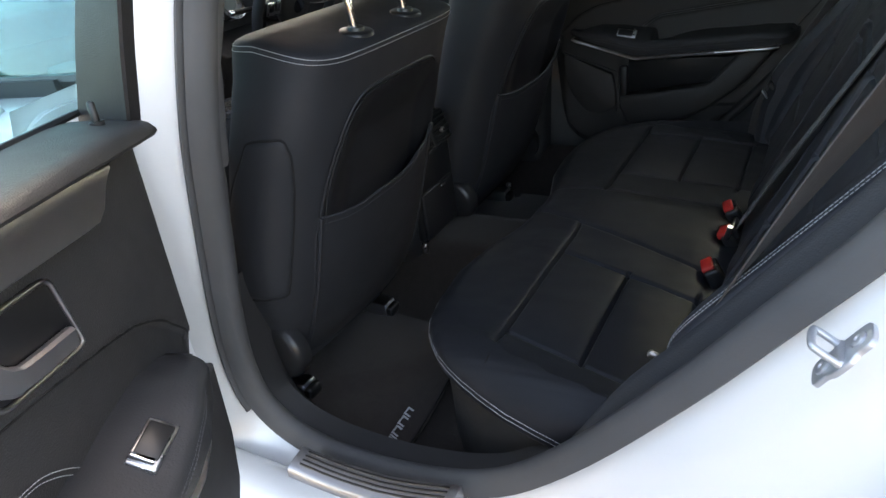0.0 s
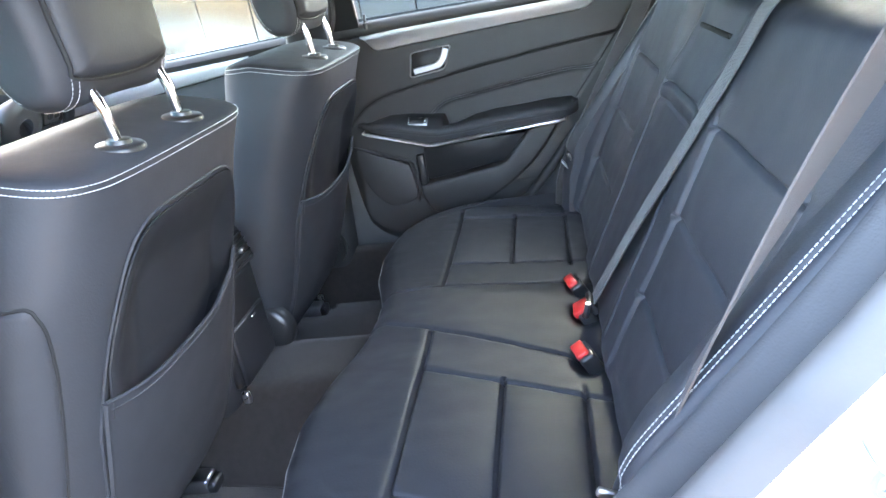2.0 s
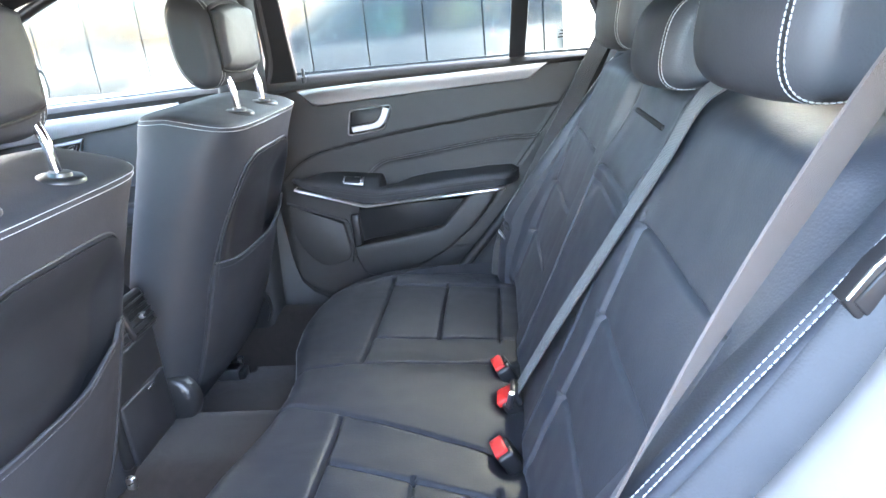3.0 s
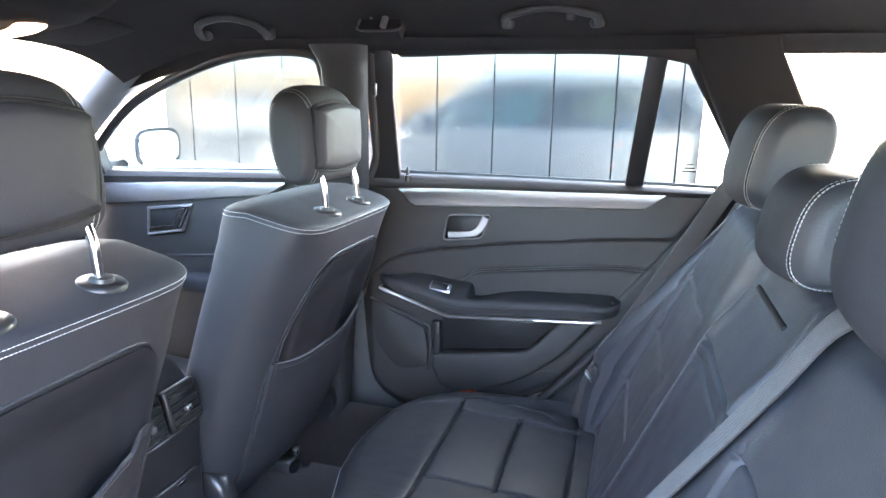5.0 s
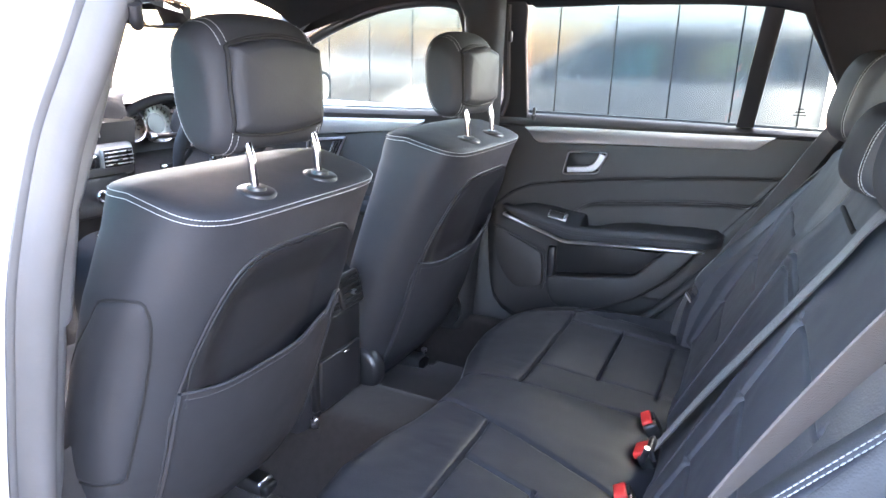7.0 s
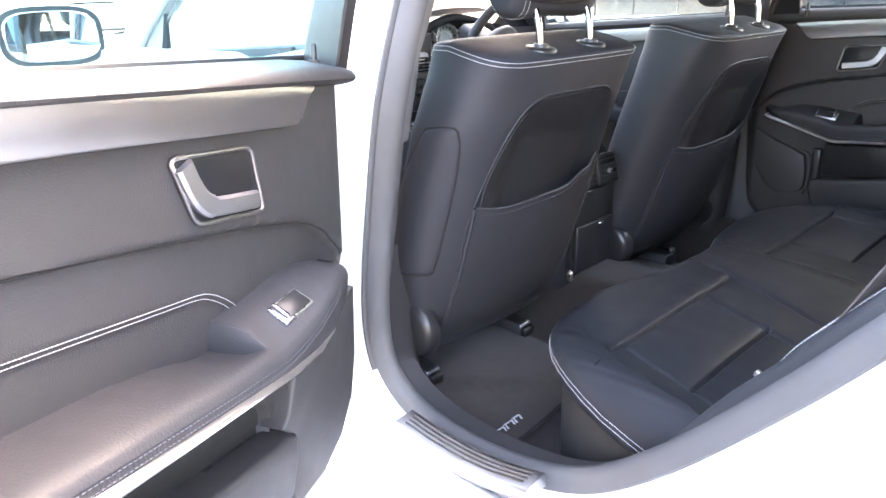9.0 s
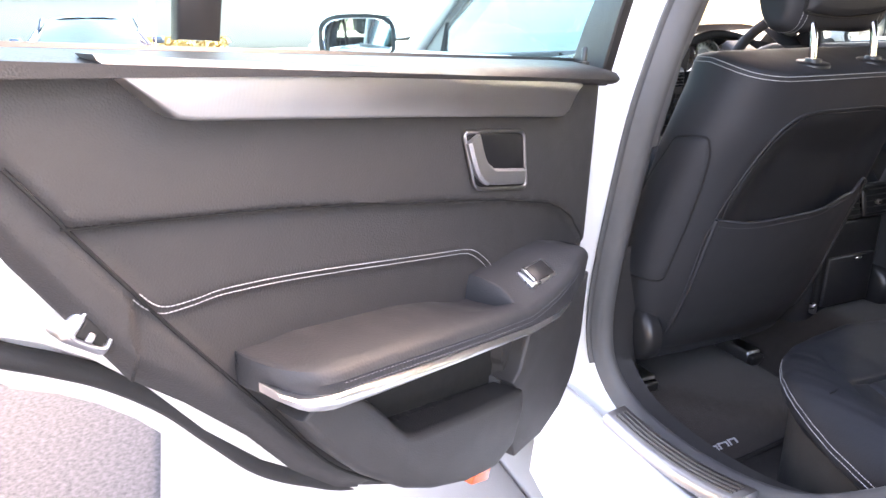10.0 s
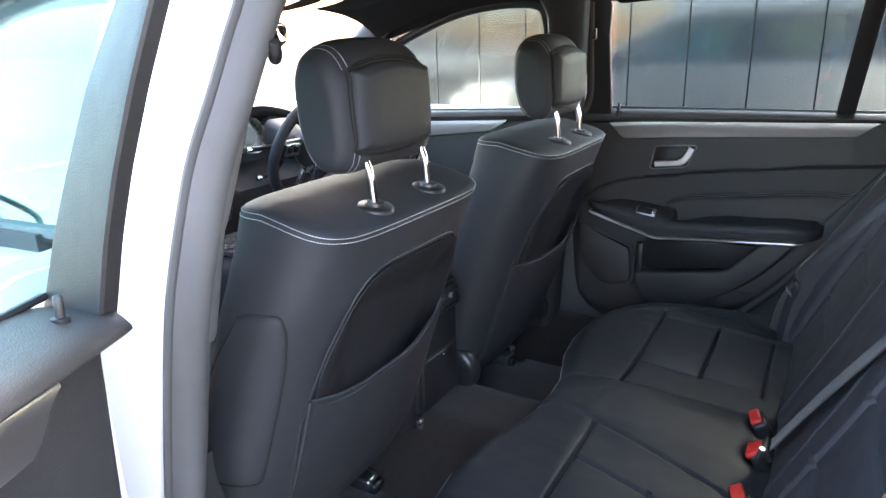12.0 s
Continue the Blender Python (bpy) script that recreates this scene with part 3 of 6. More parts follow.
    # inner handle
    def rounded(poly, n=4, r=0.25):
        out = []
        k = len(poly)
        for i in range(0, k):
            a, b, c = np.array(poly[i - 1]), np.array(poly[i]), np.array(poly[(i + 1) % k])
            for t in np.linspace(0, 1, n):
                out.append(tuple((1 - t) ** 2 * (b + (a - b) * r) + 2 * t * (1 - t) * b + t * t * (b + (c - b) * r)))
        return out
    corners = [(0.195, 0.939), (0.060, 0.931), (0.044, 0.851), (0.166, 0.865)]
    shrink = 1.0 if s < 0 else 0.86
    small = lambda pts: [(0.118 + (x - 0.118) * shrink, 0.898 + (z - 0.898) * shrink) for x, z in pts]
    corners = small(corners)
    ring = rounded(corners, 6, 0.12)
    handle = part("inner_handle", tube([Q(x, z, 0.761) for x, z in ring], 0.0027, 10, closed=True), SILL_STEEL, root, "satin chrome door handle in a framed recess")
    part("recess", prism(ring, 0.7615, 0.768, Q, 0.001, 1), RECESS, handle)
    path = resample(spline([(0.180, 0.930), (0.170, 0.908), (0.158, 0.890), (0.142, 0.880), (0.115, 0.8755), (0.085, 0.8725), (0.062, 0.870)], 6), 0.004)
    rows = []
    for i, (x, z) in enumerate(path):
        (xa, za), (xb, zb) = path[max(i - 1, 0)], path[min(i + 1, len(path) - 1)]
        ln = math.hypot(xb - xa, zb - za)
        nx, nz = -(zb - za) / ln, (xb - xa) / ln
        w = 0.0125 if i < len(path) * 0.45 else 0.0105
        sec = [(1.0, 0.760), (1.0, 0.755), (0.72, 0.7515), (-0.72, 0.7515), (-1.0, 0.755), (-1.0, 0.760)]
        rows.append([Q(*small([(x + nx * w * k, z + nz * w * k)])[0], d) for k, d in sec])
    part("lever", loft(rows), SATIN_MATT, handle, "satin chrome pull lever", angle=20)
    # armrest: a flat pad with a sewn edge, and the raised pod with the switch
    arm = [(-0.133, 0.766, 0.722, 0.712), (-0.120, 0.742, 0.735, 0.703), (-0.09, 0.722, 0.745, 0.697), (-0.03, 0.700, 0.748, 0.685), (0.0, 0.692, 0.742, 0.680), (0.052, 0.688, 0.727, 0.675), (0.09, 0.688, 0.719, 0.675),
           (0.124, 0.688, 0.715, 0.677), (0.216, 0.688, 0.723, 0.688), (0.294, 0.688, 0.732, 0.698), (0.369, 0.688, 0.741, 0.708), (0.433, 0.690, 0.747, 0.716), (0.470, 0.694, 0.751, 0.720), (0.500, 0.706, 0.753, 0.728), (0.518, 0.722, 0.752, 0.738), (0.532, 0.748, 0.748, 0.744)]
    strip = [(-0.128, 0.712, 0.766, 0.002), (-0.12, 0.706, 0.752, 0.0025), (-0.05, 0.691, 0.714, 0.003), (0.0, 0.682, 0.696, 0.0034), (0.05, 0.677, 0.687, 0.0038), (0.118, 0.678, 0.685, 0.0044), (0.295, 0.6975, 0.685, 0.0060), (0.423, 0.712, 0.687, 0.0082), (0.468, 0.7165, 0.690, 0.0085), (0.492, 0.721, 0.696, 0.006), (0.518, 0.738, 0.715, 0.004), (0.536, 0.748, 0.742, 0.002)]
    if s > 0:
        strip = [(-0.105, 0.727, 0.690, 0.0030), (-0.091, 0.723, 0.685, 0.0045), (-0.003, 0.697, 0.685, 0.0045), (0.084, 0.670, 0.685, 0.0048), (0.10, 0.668, 0.685, 0.0050), (0.286, 0.681, 0.685, 0.0055), (0.46, 0.692, 0.687, 0.0060), (0.485, 0.694, 0.692, 0.004)]
        arm = [(-0.133, 0.766, 0.740, 0.735), (-0.115, 0.730, 0.748, 0.731), (-0.091, 0.706, 0.750, 0.728), (-0.05, 0.692, 0.748, 0.716), (0.0, 0.688, 0.742, 0.701), (0.052, 0.687, 0.729, 0.685), (0.09, 0.687, 0.720, 0.674), (0.124, 0.687, 0.716, 0.674),
               (0.216, 0.687, 0.720, 0.681), (0.294, 0.687, 0.726, 0.687), (0.369, 0.687, 0.731, 0.691), (0.433, 0.689, 0.735, 0.695), (0.470, 0.694, 0.736, 0.698), (0.500, 0.706, 0.734, 0.702), (0.518, 0.722, 0.730, 0.708), (0.532, 0.748, 0.724, 0.716)]
    if s > 0:
        arm = [q for q in arm if q[0] < 0.44] + [(0.44 + 0.085 * u, 0.792 - 0.104 * (1 - u ** 3) ** (1 / 2.6), 0.735 - 0.004 * u, 0.696 + 0.006 * u) for u in 1 - (1 - np.linspace(0.1, 0.998, 14)) ** 2]
    if s < 0:
        # both ends are rounded into the lining
        tail = [(0.44 + 0.066 * u, 0.792 - 0.102 * (1 - u ** 3) ** (1 / 2.6), 0.7485 + 0.003 * u, 0.716 + 0.003 * u) for u in 1 - (1 - np.linspace(0.1, 0.998, 14)) ** 2]
        nose = [(-0.05 - 0.062 * u, 0.792 - 0.088 * math.sqrt(1 - u * u), 0.7485 - 0.014 * u * u, 0.690 + 0.022 * u) for u in np.linspace(0.995, 0.1, 10)]
        arm = nose + [q for q in arm if -0.045 < q[0] < 0.44] + tail
    crest = [(-0.133, 0.724), (-0.09, 0.742), (-0.032, 0.755), (0.033, 0.752), (0.10, 0.742), (0.134, 0.737), (0.141, 0.714), (0.25, 0.728), (0.294, 0.736), (0.384, 0.745), (0.44, 0.7515), (0.47, 0.7505), (0.49, 0.751), (0.506, 0.751)] + ([(0.532, 0.735)] if s > 0 else [])
    rows = []
    xa = np.concatenate([np.linspace(-0.133 if s > 0 else -0.1117, 0.133, 44), [0.135, 0.137, 0.139, 0.141, 0.143], np.linspace(0.147, 0.440, 40), 0.44 + (0.0848 if s > 0 else 0.0658) * np.sin(np.linspace(0.12, math.pi / 2, 18))])
    for x in xa:
        di, zt, zb = lerp(arm, x)
        zc = lerp(crest, x)[0] - (0.012 * sstep(0.20, 0.44, x) if s > 0 else 0.0)
        if x > 0.14:
            zc -= 0.012 * math.exp(-((x - 0.16) / 0.05) ** 2)
        h = zt - zb
        r = min(0.011, 0.45 * h)
        mid = zc + (zt - zc) * 0.6
        back = 0.80
        sec = [(back, zc), (max(0.770, di + 0.004), zc), (max(0.735, di + 0.003), zc * 0.6 + mid * 0.4), (min(di + 0.022, back - 0.001), zt + 0.001), (di + r * 0.7, zt - r * 0.15), (di + r * 0.2, zt - r * 0.6), (di, zt - r * 1.2), (di + 0.0015, zt - 0.5 * h), (di + 0.004, zb + 0.003), (di + 0.008, zb), (back, zb)]
        rows.append([Q(x, z, d) for d, z in sec])
    part("armrest", loft(rows), LEATHER_SOFT, root, "padded black leather armrest", angle=35)
    # sewn lines along the armrest's edge
    for dz in (0.010, 0.017):
        line = []
        for x in np.linspace(-0.03, 0.455, 80):
            di, zt, zb = lerp(arm, x)
            line.append(Q(x, zt - 0.006 - dz, di + 0.0002))
        part("armrest_stitching", dashes(line, 0.0035, 0.002, 0.0007), THREAD_DARK, root)
    # bright strip under the armrest
    rows = []
    for x in np.linspace(max(strip[0][0], -0.116), min(strip[-1][0], 0.512), 80):
        z, d, h = lerp(strip, x)
        rows.append([Q(x, z + h, d + 0.007), Q(x, z + h * 0.75, d + 0.003), Q(x, z + h * 0.3, d), Q(x, z - h * 0.3, d), Q(x, z - h * 0.8, d + 0.003), Q(x, z - h, d + 0.006), Q(x, z - h, d + 0.03), Q(x, z + h, d + 0.03)])
    part("bright_strip", loft(rows), STRIP, root, "bright metal strip under the armrest")
    # carrier behind the strip
    rows = []
    for x in np.linspace(-0.10, 0.476, 60):
        z, d, h = lerp(strip, x)
        di, zt, zb = lerp(arm, x)
        rows.append([Q(x, zb + 0.004, di + 0.020), Q(x, z + h, d + 0.009), Q(x, z - h, d + 0.009), Q(x, z - h - 0.006, d + 0.026), Q(x, z - h - 0.010, 0.79), Q(x, zb + 0.004, 0.79)])
    part("armrest_carrier", loft(rows), PLASTIC, root)
    # storage bin below
    binw = [(0.462, 0.672), (0.440, 0.685), (0.400, 0.678), (0.376, 0.664), (0.352, 0.640), (0.334, 0.620), (0.318, 0.600), (0.300, 0.582), (0.280, 0.573), (0.16, 0.552), (0.05, 0.538), (0.032, 0.532), (0.030, 0.50), (0.052, 0.447), (0.10, 0.428), (0.17, 0.442), (0.25, 0.474), (0.305, 0.505), (0.375, 0.562), (0.425, 0.618)]
    part("storage_bin", prism(binw, 0.742, 0.79, Q, 0.010, 3), PLASTIC, root)
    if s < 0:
        # near-black sheet stands in for the shade inside the bin
        part("bin_shade", prism(POCKET, 0.797, 0.803, Q, 0.001, 1), GROOVE, root)
    else:
        part("bin_insert", prism([(0.365, 0.655), (0.34, 0.60), (0.30, 0.578), (0.06, 0.545), (0.055, 0.642), (0.2, 0.652)], 0.762, 0.79, Q, 0.004, 2), PLASTIC_SMOOTH, root)
    # loudspeaker grille with its raised border
    grille = [(-0.150, 0.662), (-0.08, 0.634), (-0.012, 0.606), (0.004, 0.590), (0.012, 0.52), (0.002, 0.488), (-0.06, 0.472), (-0.10, 0.492), (-0.135, 0.54), (-0.155, 0.60)]
    if s < 0:
        front = [(-0.172, 0.675), (-0.126, 0.658), (-0.06, 0.646), (-0.005, 0.632), (0.014, 0.618), (0.024, 0.59), (0.034, 0.562), (0.052, 0.548), (0.034, 0.530), (0.030, 0.50), (0.048, 0.447), (0.03, 0.408), (-0.05, 0.412), (-0.11, 0.44), (-0.15, 0.49), (-0.168, 0.56)]
        part("lower_panel", prism(front, 0.752, 0.79, Q, 0.006, 3), PLASTIC, root)
    part("speaker_grille", prism(spline(grille, 4, True), 0.762, 0.79, Q, 0.003, 2), PLASTIC, root, "fine black loudspeaker grille")
    part("grille_border", tube([Q(x, z, 0.762) for x, z in spline([(-0.158, 0.672), (-0.08, 0.643), (-0.008, 0.616), (0.018, 0.60), (0.022, 0.53), (0.014, 0.48)], 6)], 0.004, 6), PLASTIC, root)
    if s > 0:
        part("grille_post", box(Q(0.042, 0.565, 0.757), (0.026, 0.02, 0.13), 0.006), PLASTIC_SMOOTH, root)
    # window switch
    sw = part("window_switch", box(Q(0.060, 0.7350, 0.7235), (0.058, 0.032, 0.008), 0.002, Matrix.Rotation(radians(s * 28), 4, "X") @ Matrix.Rotation(radians(9), 4, "Y")), SATIN, root, "window switch in a silver frame")
    part("rocker", box(Q(0.057, 0.7362, 0.7230), (0.044, 0.027, 0.009), 0.002, Matrix.Rotation(radians(s * 28), 4, "X") @ Matrix.Rotation(radians(11), 4, "Y")), PLASTIC_SMOOTH, sw)
    part("tab", box(Q(0.083, 0.7390, 0.7230), (0.006, 0.026, 0.007), 0.0015, Matrix.Rotation(radians(s * 28), 4, "X")), CHROME, sw)
    # lock pin
    part("lock_pin", disc(Q(-0.042, 1.022, 0.744) if s > 0 else Q(-0.142, 1.016, 0.785), (0, 0, 1), [(-0.01, 0.0085), (0.006, 0.0085), (0.0065, 0.0045), (0.026, 0.0045), (0.028, 0.003)], 12), PLASTIC_SMOOTH, root)
    # decorative double seam
    for k, (nm, o) in enumerate((("seam", 0.0), ("seam", 0.0062))):
        pts = []
        sp = spline(STITCH, 8)
        for i, (x, z) in enumerate(sp):
            a, b = np.array(sp[max(i - 1, 0)]), np.array(sp[min(i + 1, len(sp) - 1)])
            t = (b - a) / (np.linalg.norm(b - a) + 1e-9)
            p = np.array((x, z)) + np.array((t[1], -t[0])) * (o - 0.003)
            pts.append(Q(p[0], p[1], depth(p[0], p[1]) - 0.0012))
        part("sewn_seam", dashes(pts, 0.0040, 0.0008, 0.00065), THREAD, root, "white thread seam")
    # warning reflector low on the lining
    part("reflector", box(Q(0.134, 0.4345, 0.7560), (0.046, 0.024, 0.026), 0.003, Matrix.Rotation(radians(-20), 4, "Y")), RED_REFLECTOR, root, "red warning reflector")
    # painted shell behind the lining
    low = [(-0.225, 0.99), (-0.228, 0.70), (-0.215, 0.52), (-0.15, 0.42), (-0.06, 0.385), (0.08, 0.38), (0.18, 0.40), (0.30, 0.455), (0.40, 0.54), (0.447, 0.578), (0.513, 0.648), (0.566, 0.718), (0.612, 0.764), (0.652, 0.794), (0.687, 0.812), (0.72, 0.84), (0.745, 0.93), (0.755, 1.0)]
    part("door_shell", prism(low, 0.832, 0.866, Q, 0.008, 3), PAINT if s < 0 else RUBBER, root, "white painted door shell" if s < 0 else "dark door shell")
    outer = [(-0.235, 0.985), (-0.236, 0.45), (-0.15, 0.385), (0.0, 0.37), (0.20, 0.378), (0.30, 0.40), (0.38, 0.46), (0.45, 0.535), (0.534, 0.633), (0.564, 0.668), (0.599, 0.70), (0.631, 0.724), (0.665, 0.743), (0.72, 0.80), (0.77, 0.90), (0.785, 1.0)]
    part("outer_skin", prism(outer, 0.865, 0.905, Q, 0.015, 3), PAINT, root)
    part("lower_seal", tube([Q(x, z, 0.852) for x, z in spline([(0.74, 0.86), (0.715, 0.818), (0.675, 0.787), (0.636, 0.763), (0.592, 0.732), (0.541, 0.684), (0.495, 0.627), (0.437, 0.558), (0.367, 0.503), (0.28, 0.452), (0.1, 0.405)], 6)], 0.011, 8), PILLAR_DARK, root)
    # latch: a bright frame round a dark mouth, with the pale claw inside
    tilt = Matrix.Translation(Q(0.630, 0.816, 0.795)) @ Matrix.Rotation(radians(s * 38), 4, "Y")
    hole = [(-0.013, -0.011), (0.013, -0.011), (0.014, 0.0), (0.013, 0.011), (-0.013, 0.011), (-0.014, 0.0)]
    latch = part("latch", box((0, 0, 0), (0.040, 0.034, 0.034), 0.005, tilt), STEEL, root, "metal door latch")
    part("latch_mouth", box((0, -s * 0.0165, 0.0), (0.025, 0.004, 0.021), 0.003, tilt), GROOVE, latch)
    part("latch_rim", tube([tuple(tilt @ Vector((a, -s * 0.0180, b))) for a, b in spline(hole, 4, True)], 0.0017, 8, closed=True), SATIN_MATT, latch)
    part("claw", box((0.005, -s * 0.0185, -0.004), (0.006, 0.004, 0.008), 0.0015, tilt), SATIN_MATT, latch)
    # window frame and panes
    W = slanted(s, 0.093 if s < 0 else 0.0)
    gx = -0.055
    if s < 0:
        # the deep front post, whose broad face looks back along the door
        rows = []
        for z in np.linspace(0.985, 1.352, 20):
            xr, xl = lerp([(0.985, -0.214, -0.206), (1.007, -0.210, -0.2034), (1.09, -0.186, -0.196), (1.155, -0.175, -0.197), (1.23, -0.171, -0.202), (1.305, -0.175, -0.222), (1.352, -0.180, -0.235)], z)
            dr, dl = 0.768 - 0.35 * (z - 1.004), 0.840 - 0.35 * (z - 1.015)
            rows.append([Q(x, z, d) for x, d in ((xr, dr + 0.003), (xr + 0.003, dr), (xr + 0.031, dr), (xr + 0.034, dr + 0.003), (xr + 0.030, dr + 0.010), (xl + 0.003, dl - 0.004), (xl, dl), (xl - 0.02, dl + 0.006), (xr - 0.012, dr + 0.030))])
        fr = part("window_frame", loft(rows), PLASTIC, root, "black window frame", angle=30)
    else:
        frame_front = [(-0.162, 1.0), (gx - 0.008, 1.0), (gx - 0.004, 1.12), (gx, 1.24), (gx + 0.012, 1.318), (-0.05, 1.352), (-0.112, 1.352), (-0.126, 1.22), (-0.134, 1.08)]
        fr = part("window_frame", prism(frame_front, 0.0, 0.0155, W, 0.004), PLASTIC_SMOOTH, root, "black window frame")
    part("frame_top", prism([(-0.06, 1.352), (-0.022, 1.322), (0.25, 1.330), (0.45, 1.328), (0.56, 1.322), (0.625, 1.308), (0.645, 1.285), (0.69, 1.30), (0.64, 1.345), (0.5, 1.36), (0.2, 1.365)], 0.0, 0.0155, W, 0.004), PLASTIC_SMOOTH, fr)
    part("frame_rear", prism([(0.630, 1.300), (0.744, 1.108), (0.748, 1.06), (0.735, 1.02), (0.80, 1.02), (0.805, 1.09), (0.69, 1.32)], 0.0, 0.0155, W, 0.004), PLASTIC_SMOOTH, fr)
    part("divider", prism([(x - (0.045 if s < 0 else 0.0), z) for x, z in ((0.5135, 1.032), (0.5555, 1.032), (0.586, 1.33), (0.542, 1.33))], 0.004, 0.0158, W, 0.003), PLASTIC_SMOOTH, fr)
    part("waist_seal", tube([Q(x, 1.034, 0.768) if s > 0 else Q(x, 1.023, 0.837) for x in np.linspace(-0.10 if s > 0 else -0.20, 0.74, 24)], 0.006 if s > 0 else 0.0045, 6), PLASTIC_SMOOTH, fr)
    if s > 0:
        part("frame_lip", tube([W(x, z, 0.0) for x, z in spline([(-0.142, 1.02), (-0.118, 1.08), (-0.106, 1.22), (-0.095, 1.33)], 5)], 0.006, 6), RUBBER, fr)
    for nm, pane in (("glass", [(-0.06 if s > 0 else -0.215, 1.02), (0.525, 1.02), (0.555, 1.335), (-0.03 if s > 0 else -0.225, 1.335)]), ("quarter_glass", [(0.54, 1.02), (0.76, 1.02), (0.755, 1.11), (0.64, 1.31), (0.57, 1.335)])):
        g = part(nm, prism(pane, 0.010, 0.014, W, 0.0008, 1), GLASS_TINT if s < 0 else GLASS, root, "clear tinted glass", smooth=False)
        g.visible_shadow = False
    # small maker's print in the quarter glass corner
    for k in range(3):
        part("glass_print", box((0.655, W(0, 1.075 + 0.008 * k, 0.0085)[1], 1.072 + 0.008 * k), (0.030 - 0.008 * k, 0.0008, 0.0025)), GROOVE, root)


right_door = thing("rear_door", "closed black-lined rear door with aluminium inlay and window", "car door", group="rear doors")
rear_door(1, right_door)
left_door = thing("rear_door", "open white rear door with black lining and armrest", "car door", group="rear doors")
rear_door(-1, left_door)
HINGE = Vector((-0.2257, -0.8850, 0.8))
SWING = Vector((-0.05174, -0.03554, -1.06743))
NEAR = Matrix.Translation((0.806, -1.502, 1.067)) @ Matrix.Scale(0.937, 4) @ Matrix.Translation((-0.806, 1.502, -1.067))
left_door.matrix_world = NEAR @ Matrix.Translation(HINGE + Vector((0, 0, -0.0063))) @ Matrix.Rotation(SWING.length, 4, SWING.normalized()) @ Matrix.Translation(-HINGE)


# ---- front seats ----
BACK = [(0.36, -0.262, -0.360, 0.215, 2.4), (0.40, -0.232, -0.385, 0.235, 2.3), (0.46, -0.200, -0.398, 0.256, 2.2), (0.54, -0.170, -0.388, 0.263, 2.2), (0.62, -0.143, -0.370, 0.263, 2.2), (0.70, -0.116, -0.348, 0.260, 2.2),
        (0.78, -0.090, -0.325, 0.255, 2.3), (0.86, -0.066, -0.300, 0.250, 2.7), (0.92, -0.048, -0.280, 0.242, 3.1), (0.95, -0.040, -0.268, 0.234, 3.7), (0.970, -0.034, -0.258, 0.229, 4.2), (0.981, -0.032, -0.252, 0.225, 4.6)]


def flank(x, xc, hd, e):
    """The share of a backrest's half width at x: rounder behind its middle, squarer before it."""
    e = e if x > xc else max(e, 3.4)
    return max(0.0, 1 - min(abs((x - xc) / hd), 0.9999) ** e) ** (1 / e)


def cap_lift(x, z):
    """The backrest's top climbs from its rear edge towards the front."""
    return 0.031 * min(1.0, max(0.0, (-0.040 - x) / 0.13)) * sstep(0.86, 0.981, z)


def seat_row(z):
    return lerp(BACK, z)


def arch(y):
    return 0.918 - 0.24 * (abs(y) / 0.20) ** 6


def pocket_top(y):
    return 0.704 + 0.025 * math.sin((y + 0.05) * 14) * sstep(-0.02, 0.2, y) + 0.016 * sstep(0.04, 0.12, y) + 0.034 * sstep(0.128, 0.152, y) - 0.012 * math.sin((y + 0.19) * 16) * sstep(0.0, -0.19, y)


def back_x(y, z):
    """The rear face of the backrest at y from its middle, before the hollow."""
    xr, xf, w, e = seat_row(z)
    xc, hd = (xr + xf) / 2, (xr - xf) / 2
    q = max(0.0, 1 - min(abs(y) / w, 0.9999) ** e)
    return xc + hd * q ** (1 / e)


def hollow(y, z):
    return 0.030 * sstep(0.0, 0.10, arch(y) - z) * sstep(0.0, 0.09, 0.192 - abs(y)) * sstep(0.62, 0.72, z)


